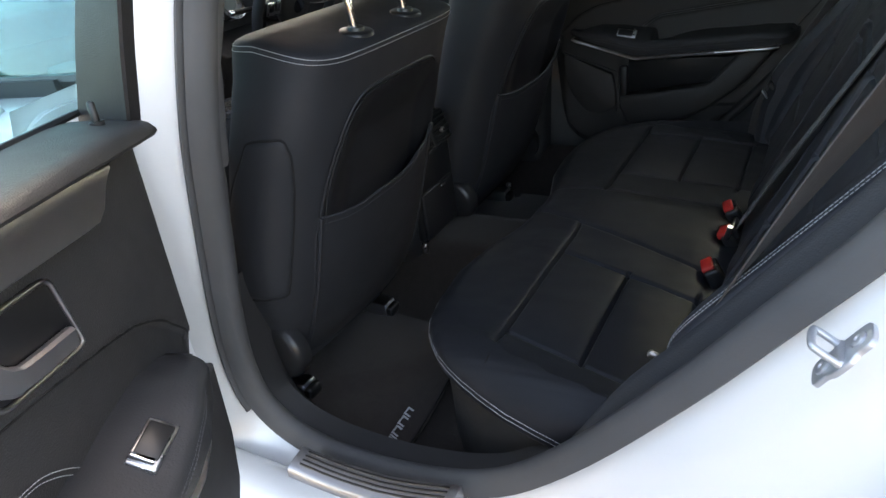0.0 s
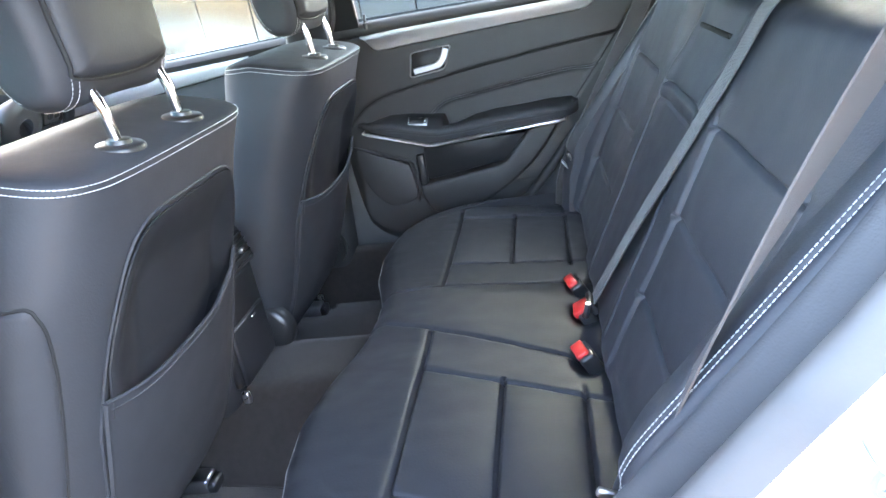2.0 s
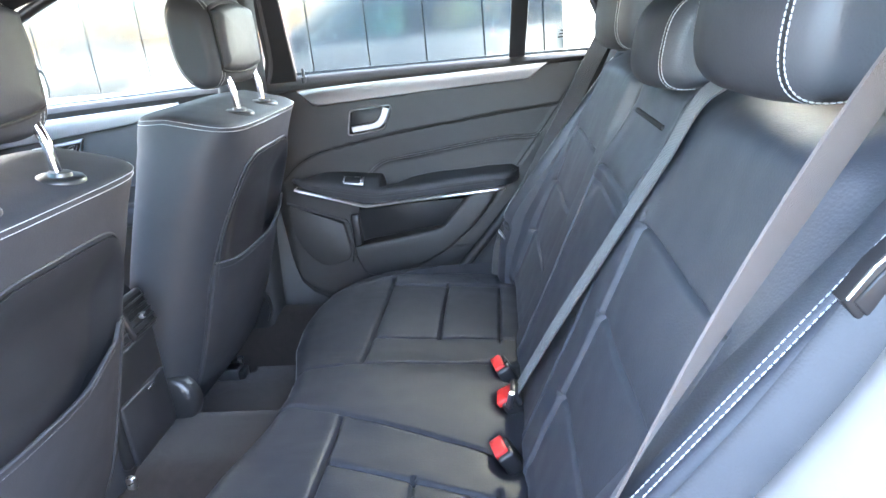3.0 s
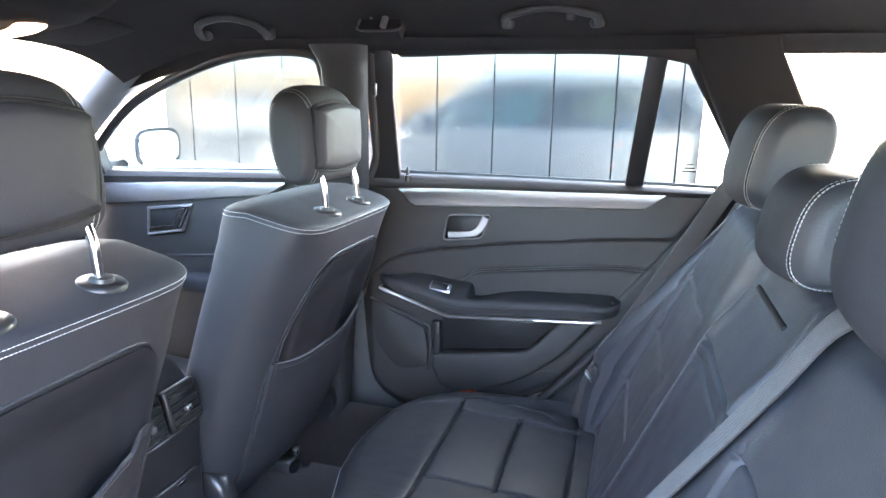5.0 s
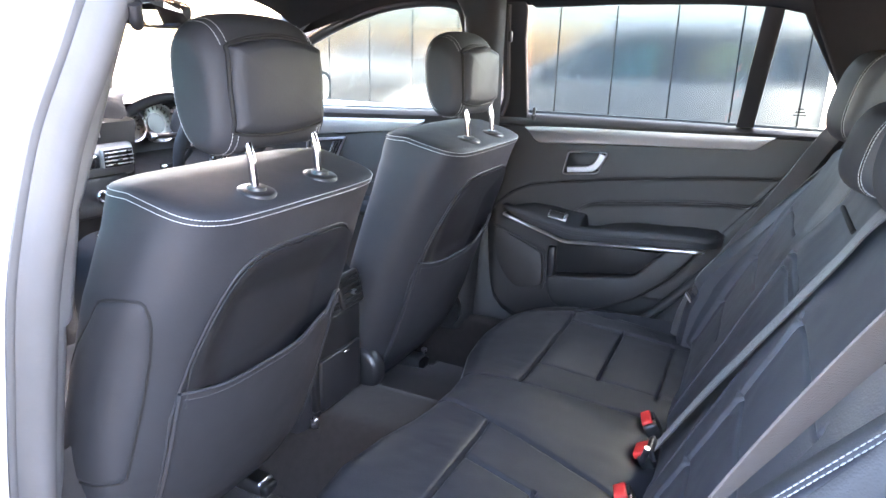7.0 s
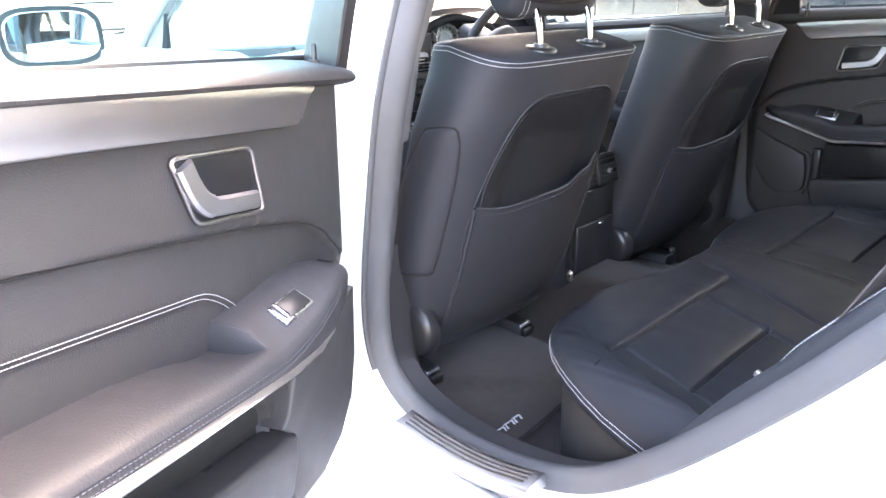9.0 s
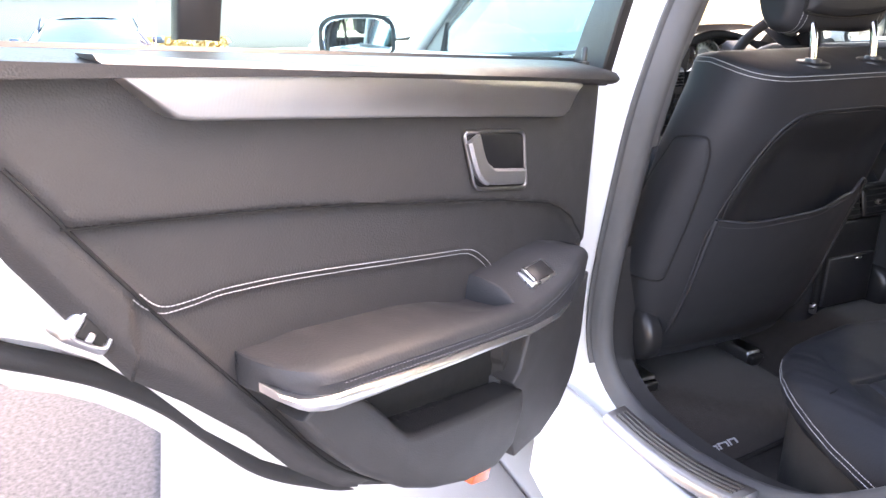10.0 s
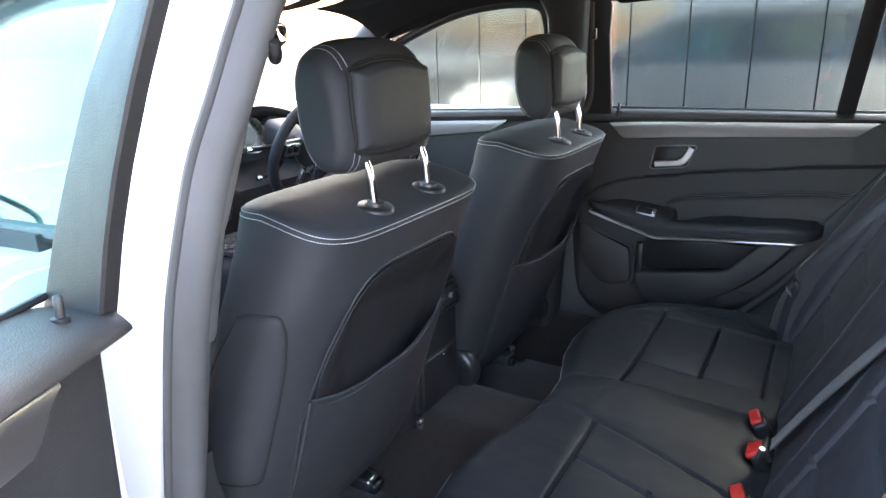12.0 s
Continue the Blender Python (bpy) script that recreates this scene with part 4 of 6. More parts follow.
def front_seat(cy, dx, out):
    """out: -1 where the seat's outer side faces -y, 1 where it faces +y."""
    root = thing("front_seat", "black leather front seat with white twin seams and map pocket" if out < 0 else "black leather driver's seat with white twin seams and map pocket", "car seat", (dx, cy, 0), "front seats")
    bulge = lambda z: 1 + 0.060 * (1 - sstep(0.84, 0.965, z)) * sstep(0.42, 0.60, z)
    def rear_x(y, z):
        return back_x(y / bulge(z) if y * out > 0 else y, z)
    n = 112
    zs = list(np.linspace(0.36, 0.981, 84))
    rings = []
    for z in zs:
        xr, xf, w, e = seat_row(z)
        xc, hd = (xr + xf) / 2, (xr - xf) / 2
        ring = []
        for j in range(n):
            q = 2 * math.pi * j / n
            c, s_ = math.cos(q), math.sin(q)
            ee = e if c > 0 else max(e, 3.4)
            x = xc + hd * math.copysign(abs(c) ** (2 / ee), c)
            y = w * math.copysign(abs(s_) ** (2 / ee), s_)
            if c > 0:
                x -= hollow(y, z) * sstep(0.0, 0.3, c)
            ring.append((x, y * bulge(z) if y * out > 0 else y, z + cap_lift(x, z)))
        rings.append(ring)
    for ins, z in ((0.003, 0.9845), (0.008, 0.9870), (0.016, 0.9885), (0.03, 0.9900), (0.05, 0.9905), (0.07, 0.9910), (0.09, 0.9910), (0.105, 0.9910)):
        xr, xf, w, e = BACK[-1][1:]
        xc, hd = (xr + xf) / 2, (xr - xf) / 2 - ins
        ring = [(xc + hd * math.copysign(abs(math.cos(q)) ** (2 / e), math.cos(q)), (w - ins) * math.copysign(abs(math.sin(q)) ** (2 / e), math.sin(q))) for q in (2 * math.pi * j / n for j in range(n))]
        rings.append([(x, y, z + cap_lift(x, z)) for x, y in ring])
    part("backrest", loft(rings), LEATHER, root, "black leather backrest")
    # twin seam round the top edge
    for z in (0.9740, 0.9815):
        xr, xf, w, e = seat_row(z)
        xc, hd = (xr + xf) / 2, (xr - xf) / 2
        pts = []
        for q in np.linspace(-math.radians(132), math.radians(132), 160):
            c, s_ = math.cos(q), math.sin(q)
            x = xc + (hd + 0.0006) * math.copysign(abs(c) ** (2 / e), c)
            pts.append((x, (w + 0.0006) * math.copysign(abs(s_) ** (2 / e), s_), z + cap_lift(x, z)))
        part("sewn_seam", dashes(pts, 0.0042, 0.0010, 0.00075), THREAD, root, "white thread seam")
    # piping of the arched rear panel
    pts = []
    for y in np.linspace(-0.203, 0.203, 120):
        z = arch(y)
        if z > 0.46:
            pts.append((rear_x(y, z) + 0.0008, y, z))
    for sgn in (-1, 1):
        leg = [(rear_x(sgn * (0.203 - 0.02 * (0.68 - z)), z) + 0.001, sgn * (0.203 - 0.02 * (0.68 - z)), z) for z in np.linspace(pts[0][2], 0.42, 20)]
        pts = (leg[::-1] + pts) if sgn < 0 else (pts + leg)
    part("panel_piping", tube(pts, 0.0022, 6), LEATHER, root)
    def inset(u, v):
        y = u * 0.188
        z0 = pocket_top(y) - 0.03
        z1 = max(arch(y) - 0.006, z0 + 0.004)
        z = z0 + (z1 - z0) * v
        return (rear_x(y, z) - hollow(y, z) + 0.0065, y, z), (1, 0, 0)
    part("back_panel", shell(inset, np.linspace(-1, 1, 50), np.linspace(0, 1, 30), 0.003), PANEL_GLOSS, root, "smooth black back panel")
    # map pocket: a bellied flap with a hemmed edge
    def pocket(u, v):
        y = u
        zt = pocket_top(y)
        z = 0.415 + (zt - 0.415) * v
        belly = 0.004 + 0.008 * math.sin(math.pi * min(1, max(0, (y + 0.2) / 0.4))) ** 0.6 * (0.4 + 0.6 * v)
        return (rear_x(y, z) + belly, y, z), (1, 0, -0.3)
    part("map_pocket", shell(pocket, np.linspace(-0.196, 0.196, 50), np.linspace(0, 1, 30), 0.003), LEATHER, root, "leather map pocket")
    part("pocket_hem", tube([(pocket(y, 1)[0][0] + 0.0005, y, pocket(y, 1)[0][2]) for y in np.linspace(-0.196, 0.196, 50)], 0.0032, 6), LEATHER, root)
    part("pocket_seam", dashes([(pocket(y, 0.955)[0][0] + 0.0006, y, pocket(y, 0.955)[0][2]) for y in np.linspace(-0.19, 0.19, 60)], 0.004, 0.002, 0.0007), THREAD_DARK, root)
    for sgn in (-1, 1):
        part("pocket_edge", tube([(pocket(sgn * 0.196, v)[0][0], sgn * 0.197, pocket(sgn * 0.196, v)[0][2]) for v in np.linspace(0, 1, 24)], 0.0045, 6), LEATHER, root)
    # side plastic cover on the outer flank
    cover = [(0.858, -0.205), (0.866, -0.196), (0.872, -0.165), (0.873, -0.136), (0.869, -0.128), (0.860, -0.1255), (0.83, -0.128), (0.74, -0.155), (0.64, -0.188), (0.572, -0.212), (0.560, -0.219), (0.555, -0.232), (0.553, -0.30), (0.553, -0.345), (0.60, -0.352), (0.70, -0.312), (0.78, -0.262), (0.835, -0.220)]
    def side_y(z, x):
        xr, xf, w, e = seat_row(z)
        xc, hd = (xr + xf) / 2, (xr - xf) / 2
        return w * bulge(z) * flank(x, xc, hd, e)
    for sg in (out,):
        oc = spline(cover, 5, True)
        part("cover_groove", tube([(x, sg * (side_y(z, x) + 0.0008), z) for z, x in oc], 0.0020, 6, closed=True), GROOVE, root)
        c0 = np.mean(np.array(oc), axis=0)
        rows = []
        for r, lift in ((0.985, -0.001), (0.965, 0.0022), (0.93, 0.0035), (0.75, 0.0035), (0.5, 0.003), (0.25, 0.003), (0.02, 0.003)):
            rows.append([(c0[1] + (x - c0[1]) * r, sg * (side_y(c0[0] + (z - c0[0]) * r, c0[1] + (x - c0[1]) * r) + lift), c0[0] + (z - c0[0]) * r) for z, x in oc])
        part("side_cover", loft(rows, (False, True)), LEATHER, root, "black leather-look flank cover")
    # recliner covers
    for sg in ((out,) if out < 0 else (-1, 1)):
        part("recliner_cover", disc((-0.290, sg * 0.226, 0.410), (0, sg, 0), [(0, 0.066), (0.022, 0.066), (0.032, 0.061), (0.037, 0.048), (0.039, 0.014)], 36), PLASTIC_SMOOTH, root, "round recliner cover")
    # cushion, base and rails
    rings = []
    for x, zt, zb, w in ((-0.30, 0.44, 0.32, 0.22), (-0.36, 0.47, 0.30, 0.245), (-0.50, 0.475, 0.30, 0.255), (-0.68, 0.50, 0.30, 0.255), (-0.80, 0.515, 0.32, 0.245), (-0.85, 0.50, 0.36, 0.22)):
        rings.append([(x, w * math.copysign(abs(math.sin(q)) ** 0.5, math.sin(q)), (zt + zb) / 2 + (zt - zb) / 2 * math.copysign(abs(math.cos(q)) ** 0.5, math.cos(q))) for q in (2 * math.pi * j / 32 for j in range(32))])
    part("cushion", loft(rings), LEATHER, root)
    part("seat_base", box((-0.57, 0, 0.30), (0.38, 0.38, 0.08), 0.02), PLASTIC_SMOOTH, root)
    for sg in (-1, 1):
        rl = part("seat_rail", box((-0.60, sg * 0.17, 0.240), (0.56, 0.045, 0.035), 0.006), STEEL, root, "steel seat rail")
        part("rail_cap", box((-0.322, sg * 0.17, 0.236), (0.036, 0.042, 0.028), 0.007), PLASTIC_SMOOTH, rl)
    if out > 0:
        br = part("floor_bracket", box((-0.390, 0.235, 0.238), (0.085, 0.040, 0.018), 0.005), PLASTIC_SMOOTH, root)
        part("clip", box((-0.345, 0.235, 0.244), (0.018, 0.030, 0.022), 0.004), SATIN, br)
    else:
        part("hook_pin", box((-0.205, 0.205, 0.418), (0.016, 0.012, 0.026), 0.004), SATIN, root)
    # head restraint on two posts
    head = part("head_restraint", head_body(), LEATHER, root, "black leather head restraint with white seams")
    head.location.y = -0.010
    plate = spline([(-0.096, 1.082), (0.0, 1.074), (0.096, 1.082), (0.105, 1.10), (0.108, 1.15), (0.103, 1.194), (0.093, 1.209), (0.0, 1.220), (-0.093, 1.209), (-0.103, 1.194), (-0.108, 1.15), (-0.105, 1.10)], 4, True)
    rows = []
    c0 = (0.0, 1.148)
    for r, x in ((0.93, -0.095), (0.93, -0.079), (0.90, -0.0725), (0.80, -0.067), (0.76, -0.0655), (0.46, -0.064), (0.18, -0.063)):
        rows.append([(x, y * r, c0[1] + (z - c0[1]) * r) for y, z in plate])
    part("back_plate", loft(rows, (False, True)), LEATHER, head)
    edge = []
    for y, z in plate:
        y, z = y * 0.955, c0[1] + (z - c0[1]) * 0.955
        k = (1 - min(abs(y) / 0.127, 0.9999) ** 4.5) ** (1 / 2.2)
        up = min(0.98, abs(z - 1.152) / (0.098 * (0.62 + 0.38 * k))) ** 1.3
        edge.append((head_point(math.copysign(math.asin(up), z - 1.152), y)[0] + 0.0005, y, z))
    part("plate_gap", tube(edge, 0.0034, 6, closed=True), GROOVE, head)
    brow = [head_point(math.radians(34 + 5 * math.cos(y * 15)), y) for y in np.linspace(-0.092, 0.092, 40)]
    part("plate_gap", tube([(x + 0.0012, y, z) for x, y, z in brow], 0.0026, 6), GROOVE, head)
    for sgn in (-1, 1):
        for o in (0.0, 0.010):
            pts = [head_point(math.radians(a), sgn * (0.092 + o)) for a in np.linspace(36, 100, 36)]
            part("sewn_seam", dashes(pts, 0.0042, 0.0010, 0.00075), THREAD, head, "white thread seam")
            pts = [head_point(math.radians(a), sgn * (0.092 + o)) for a in np.linspace(-20, -100, 36)]
            part("sewn_seam", dashes(pts, 0.0042, 0.0010, 0.00075), THREAD, head, "white thread seam")
        pts = [head_point(math.radians(a), sgn * 0.123) for a in np.linspace(112, 248, 60)]
        part("sewn_seam", dashes(pts, 0.0042, 0.0010, 0.00075), THREAD, head, "white thread seam")
    for sgn in (-1, 1):
        y = sgn * 0.0775
        part("post", tube(spline([(-0.078, y, 0.985), (-0.081, y, 1.025), (-0.084, y, 1.050), (-0.095, y, 1.080), (-0.112, y, 1.115)], 6), 0.0068, 12), CHROME, root, "chrome head restraint post")
        part("post_guide", disc((-0.078, y, 0.995), (0.16, 0, 1), [(0, 0.030), (0.004, 0.030), (0.0075, 0.027), (0.008, 0.015), (0.013, 0.0135), (0.0135, 0.009)], 24), PLASTIC_SMOOTH, root, "black plastic post guide")
    return root


HEAD_X = -0.130


def head_point(a, y):
    """A point on the head restraint's skin: a turns about its width, from the rear (0) upward."""
    w = min(abs(y) / 0.127, 0.9999)
    k = (1 - w ** 4.5) ** (1 / 2.2)
    ex = 2.6
    hx, hz = 0.054 * (0.45 + 0.55 * k), 0.098 * (0.62 + 0.38 * k)
    c, s_ = math.cos(a), math.sin(a)
    x = HEAD_X + hx * math.copysign(abs(c) ** (2 / ex), c) - 0.02 * (s_ * 0.5)
    z = 1.152 + hz * math.copysign(abs(s_) ** (2 / ex), s_) - 0.012 * w ** 2
    return (x, y, z)


def head_body():
    rings = []
    for t in np.linspace(-1, 1, 44):
        y = 0.127 * math.sin(t * math.pi / 2)
        rings.append([head_point(2 * math.pi * j / 48, y) for j in range(48)])
    return loft(rings)


front_seat(-0.348, 0.0, -1)
front_seat(0.382, 0.018, 1)


# ---- rear bench ----
def bench_front(y):
    """Where the cushion's front edge stands, at the distance y from the car's middle."""
    return lerp([(0.0, 0.045), (0.08, 0.040), (0.14, 0.022), (0.22, -0.002), (0.33, -0.014), (0.42, -0.006), (0.48, 0.010), (0.515, 0.028), (0.545, 0.052), (0.575, 0.082), (0.596, 0.112), (0.613, 0.145), (0.630, 0.190), (0.643, 0.235), (0.652, 0.285), (0.657, 0.33), (0.660, 0.38)], abs(y))[0]


def rim_slope(y):
    """How much longer the way across the rounded rim is along the car than square to the rim."""
    return min(3.0, math.hypot(1.0, (bench_front(abs(y) + 0.004) - bench_front(abs(y) - 0.004)) / 0.008))


def wide_rim(y):
    """The rim is rounded more broadly beside the doors."""
    return 0.055 * sstep(0.46, 0.60, abs(y))


def notch(d, w=0.006, h=0.006):
    """The depth of a sewn valley at the distance d from its line."""
    return h * math.exp(-(d / w) ** 2)


def sewn(x):
    """Where the cushion's lengthwise seams run at x: the middle seat's edge, both edges of the sewn squares, the outer seam."""
    return 0.066 + 0.225 * (x - 0.09), 0.210 + 0.17 * (x - 0.18), 0.503 + 0.15 * (x - 0.18), 0.570 + 0.10 * (x - 0.194) - 10 * max(0.0, x - 0.35) ** 2


def bench_z(x, y):
    a = abs(y)
    mid, inner, outer, rim = sewn(x)
    z = 0.509 - 0.140 * max(0.0, x - 0.16) - 0.05 * max(0.0, x - 0.34) ** 1.2
    z += 0.010 * (1 - sstep(0.05, 0.150, a))
    z += 0.006 * sstep(0.50, 0.56, a) * (1 - sstep(0.59, 0.66, a))
    if 0.18 < x < 0.455 and inner < a < outer:
        xm = (0.18, 0.322) if x < 0.322 else (0.322, 0.455)
        z += 0.008 * math.sqrt(max(0.0, math.sin(math.pi * (x - xm[0]) / (xm[1] - xm[0])) * math.sin(math.pi * (a - inner) / (outer - inner)))) - 0.003
    if a > 0.08:
        z -= notch(x - 0.180, 0.0036, 0.009) * sstep(0.085, 0.10, a) * (1 - sstep(0.525, 0.555, a))
    if inner - 0.01 < a < outer + 0.01 and x > 0.18:
        z -= notch(x - 0.322, 0.0034, 0.008)
    if x > 0.18:
        z -= notch(a - inner, 0.0036, 0.0060) + notch(a - outer, 0.0036, 0.0055)
        z -= notch(a - rim, 0.0032, 0.0030) * (1 - sstep(0.40, 0.43, x))
    z -= notch(a - mid, 0.0036, 0.0055) * sstep(0.03, 0.06, x)
    z -= notch(x - 0.455, 0.004, 0.006) * sstep(0.22, 0.25, a)
    z -= 0.024 * math.exp(-((x - 0.468) / 0.020) ** 2) * max(math.exp(-((y - yb) / 0.036) ** 2) for yb in (0.115, 0.0, -0.155))
    z += 0.0026 * noise.noise(Vector((x * 9, y * 9, 0.3))) + 0.0012 * noise.noise(Vector((x * 26, y * 26, 1.3)))
    # shallow creases gathered along the sewn edges
    z -= 0.0016 * max(0.0, noise.noise(Vector((x * 16, y * 55, 7.7)))) * math.exp(-((x - 0.14) / 0.05) ** 2)
    return z


def fine(lo, hi, step, lines, near=0.012, dense=0.0016):
    """Steps from lo to hi, closer together beside the given lines."""
    out, x = [], lo
    while x < hi - 1e-6:
        out.append(x)
        x += dense if any(abs(x + dense - l) < near for l in lines) else step
    return out + [hi]


def bench():
    root = thing("rear_bench", "black leather rear bench seat with sewn squares and white seams", "bench seat")
    R = 0.052
    half = fine(0.0, 0.660, 0.006, (0.075, 0.10, 0.13, 0.225, 0.245, 0.515, 0.535, 0.575, 0.60, 0.63, 0.66), 0.017, 0.0023)
    ys = [-v for v in half[:0:-1]] + half
    xs = fine(0.150, 0.545, 0.006, (0.180, 0.322, 0.455), 0.010, 0.0014)
    prof = []
    for q in np.linspace(0, 1, 8):
        prof.append(("face", q))
    for q in np.linspace(0, 1, 16)[1:] ** 1.4:
        prof.append(("round", q))
    for q in np.linspace(0.1, 0.98, 12):
        prof.append(("lead", q))
    for q in xs:
        prof.append(("top", q))
    def cushion(u, v):
        kind, q = prof[int(v)]
        xf = bench_front(u)
        rr, sec = R, rim_slope(u)
        zt = bench_z(xf + rr, u)
        if kind == "face":
            return (xf + 0.034 * sec * (1 - q) ** 1.8, u, 0.405 + (zt - rr - 0.405) * q)
        if kind == "round":
            a = q * math.pi / 2
            return (xf + (rr + wide_rim(u)) * sec * (1 - math.cos(a)), u, zt - rr + rr * math.sin(a) ** (1 - 0.5 * sstep(0.42, 0.56, abs(u))))
        start = xf + (rr + wide_rim(u)) * sec
        w = sstep(0.525, 0.575, abs(u))
        if kind == "lead":
            x = start + ((0.150 - start) * (1 - w) + 0.02 * w) * q
        else:
            x = q * (1 - w) + (start + 0.02 + (0.56 - start - 0.02) * (q - 0.150) / 0.395) * w
        return (x, u, bench_z(x, u) - 0.035 * sstep(0.630, 0.662, abs(u)) * sstep(0.38, 0.45, x))
    # the darker leather copy puts shade into the cushion's colour
    part("cushion", grid(cushion, ys, range(len(prof))), LEATHER_SHADED, root, "black leather seat cushion")
    # twin seam round the front rim
    for dz in (0.0, 0.009):
        pts = []
        for u in 0.659 * np.sin(np.linspace(-math.pi / 2, math.pi / 2, 320)):
            xf = bench_front(u)
            rr, sec = R, rim_slope(u)
            zt = bench_z(xf + rr, u)
            pts.append((xf - 0.0006 + (0.0012 * sec if dz else 0), u + math.copysign(0.0006, u), zt - rr + dz + 0.006))
        part("rim_seam", dashes(pts, 0.0042, 0.0012, 0.0009), THREAD, root, "white thread seam")
    # the cross seam goes on to the rim as a fine line
    for sg in (-1, 1):
        part("cross_seam", tube([(0.180 + 0.13 * (a - 0.53), sg * a, bench_z(0.180 + 0.13 * (a - 0.53), a * sg) + 0.0004) for a in np.linspace(0.520, 0.600, 30)], 0.0012, 6), GROOVE, root)
    # side skirts closing the cushion down to the carpet
    part("skirt", grid(lambda u, v: (bench_front(u) + 0.026 * rim_slope(u), u, 0.21 + 0.215 * v), np.linspace(-0.655, 0.655, 80), [0, 0.5, 1]), PILLAR_DARK, root)
    # backrest
    def lean(z):
        return 0.488 + 0.44 * (z - 0.47)
    def roll(z):
        return max(0.455 + 0.10 * (z - 0.46), 0.533 + 0.775 * (z - 0.715)) + 0.012 * math.exp(-((z - 0.62) / 0.035) ** 2)
    def back(u, v):
        a = abs(u)
        z = v
        b = (lean(z) - roll(z) - 0.004) * sstep(0.52, 0.60, a) + 0.006 * (1 - sstep(0.215, 0.25, a)) * sstep(0.10, 0.14, a)
        if 0.225 < a < 0.54 and 0.5 < z < 0.872:
            zm = (0.495, 0.62) if z < 0.62 else ((0.62, 0.745) if z < 0.745 else (0.745, 0.872))
            b += 0.006 * math.sqrt(max(0.0, math.sin(math.pi * (z - zm[0]) / (zm[1] - zm[0])) * math.sin(math.pi * (a - 0.225) / 0.315))) - 0.004
        b -= 0.05 * sstep(0.625, 0.665, a) ** 1.5
        if 0.215 < a < 0.545:
            for zz in (0.620, 0.745, 0.872):
                b -= notch(z - zz, 0.0035, 0.006)
        if z < 0.885:
            b -= notch(a - 0.225, 0.0035, 0.007) + notch(a - 0.54, 0.0035, 0.006)
        b -= notch(a - 0.142, 0.004, 0.008) * (1 - sstep(0.99, 1.01, z))
        if a < 0.14:
            b -= notch(z - 0.874, 0.0035, 0.009) + notch(z - 0.846, 0.003, 0.004)
            b += 0.004 * sstep(0.845, 0.87, z) * (1 - sstep(0.955, 0.985, z))
        b -= 0.016 * (1 - sstep(0.14, 0.19, a)) * sstep(0.88, 0.96, z)
        b -= 0.05 * sstep(1.0, 1.045, z) ** 2
        b -= 0.03 * (1 - sstep(0.45, 0.50, z)) ** 2
        b += 0.0025 * noise.noise(Vector((u * 8, z * 8, 4.1))) + 0.0012 * noise.noise(Vector((u * 24, z * 24, 2.2)))
        return (lean(z) - b, u, z)
    half = fine(0.0, 0.665, 0.008, (0.142, 0.225, 0.54), 0.012)
    # the lighter, bluer leather copy puts skylight into the backrest's colour
    part("backrest", grid(back, [-v for v in half[:0:-1]] + half, fine(0.43, 1.045, 0.007, (0.62, 0.745, 0.846, 0.872), 0.012)), LEATHER_SKYLIT, root, "black leather backrest")
    part("armrest_pull", box((lean(0.968) + 0.0145, 0.020, 0.968), (0.008, 0.190, 0.0085), 0.003, Matrix.Rotation(radians(24), 4, "Y")), GROOVE, root, "dark pull slot of the folding armrest")
    part("back_shell", box((0.84, 0, 0.74), (0.06, 1.30, 0.56), 0.02, Matrix.Rotation(radians(23), 4, "Y")), CARPET, root)
    # outer bolsters with a white twin seam along their edge
    for s in (-1, 1):
        rows = []
        edge = []
        for z in np.linspace(0.46, 1.03, 60):
            x = roll(z) - notch(z - 0.775, 0.004, -0.004)
            sec = [(x + 0.012, 0.560), (x + 0.001, 0.580), (x - 0.005, 0.600), (x - 0.007, 0.614), (x - 0.005, 0.6205), (x - 0.0015, 0.6245), (x - 0.005, 0.6285), (x - 0.003, 0.636), (x + 0.004, 0.643), (x + 0.018, 0.647), (x + 0.06, 0.650), (x + 0.10, 0.650), (x + 0.10, 0.56)]
            rows.append([(px, s * py, z) for px, py in sec])
        part("side_bolster", loft(rows), LEATHER_SKYLIT, root, "padded leather side bolster")
        for ox, oy in ((0.0055, 0.6195), (0.0055, 0.6295)):
            part("bolster_seam", dashes([(roll(z) - ox - 0.001, s * (oy + 0.0005), z) for z in np.linspace(0.5, 1.02, 90)], 0.0050, 0.0012, 0.00075), THREAD, root, "white thread seam")
    # head restraints: a smooth front with grained side cheeks sewn on by white twin seams
    for cy, w, z0, z1 in ((-0.382, 0.150, 1.055, 1.228), (0.0, 0.112, 1.020, 1.152), (0.382, 0.150, 1.055, 1.228)):
        h = part("head_restraint", rear_head(cy, w, z0, z1, -CHEEK, CHEEK), LEATHER, root, "dark leather rear head restraint with white seams")
        for s in (-1, 1):
            part("cheek", rear_head(cy, w, z0, z1, s * CHEEK, s), LEATHER_GREY, h, "grained grey leather cheek")
            for k in (CHEEK - 0.018, CHEEK + 0.020):
                pts = [rear_head_point(a, cy, s * k, w, z0, z1, 1.010) for a in np.linspace(0, 2 * math.pi, 110)]
                part("sewn_seam", dashes(pts, 0.0044, 0.0010, 0.0009), THREAD, h, "white thread seam")
            part("seam_valley", tube([rear_head_point(a, cy, s * CHEEK, w, z0, z1, 1.002) for a in np.linspace(0, 2 * math.pi, 80, endpoint=False)], 0.0016, 5, closed=True), GROOVE, h)
    return root


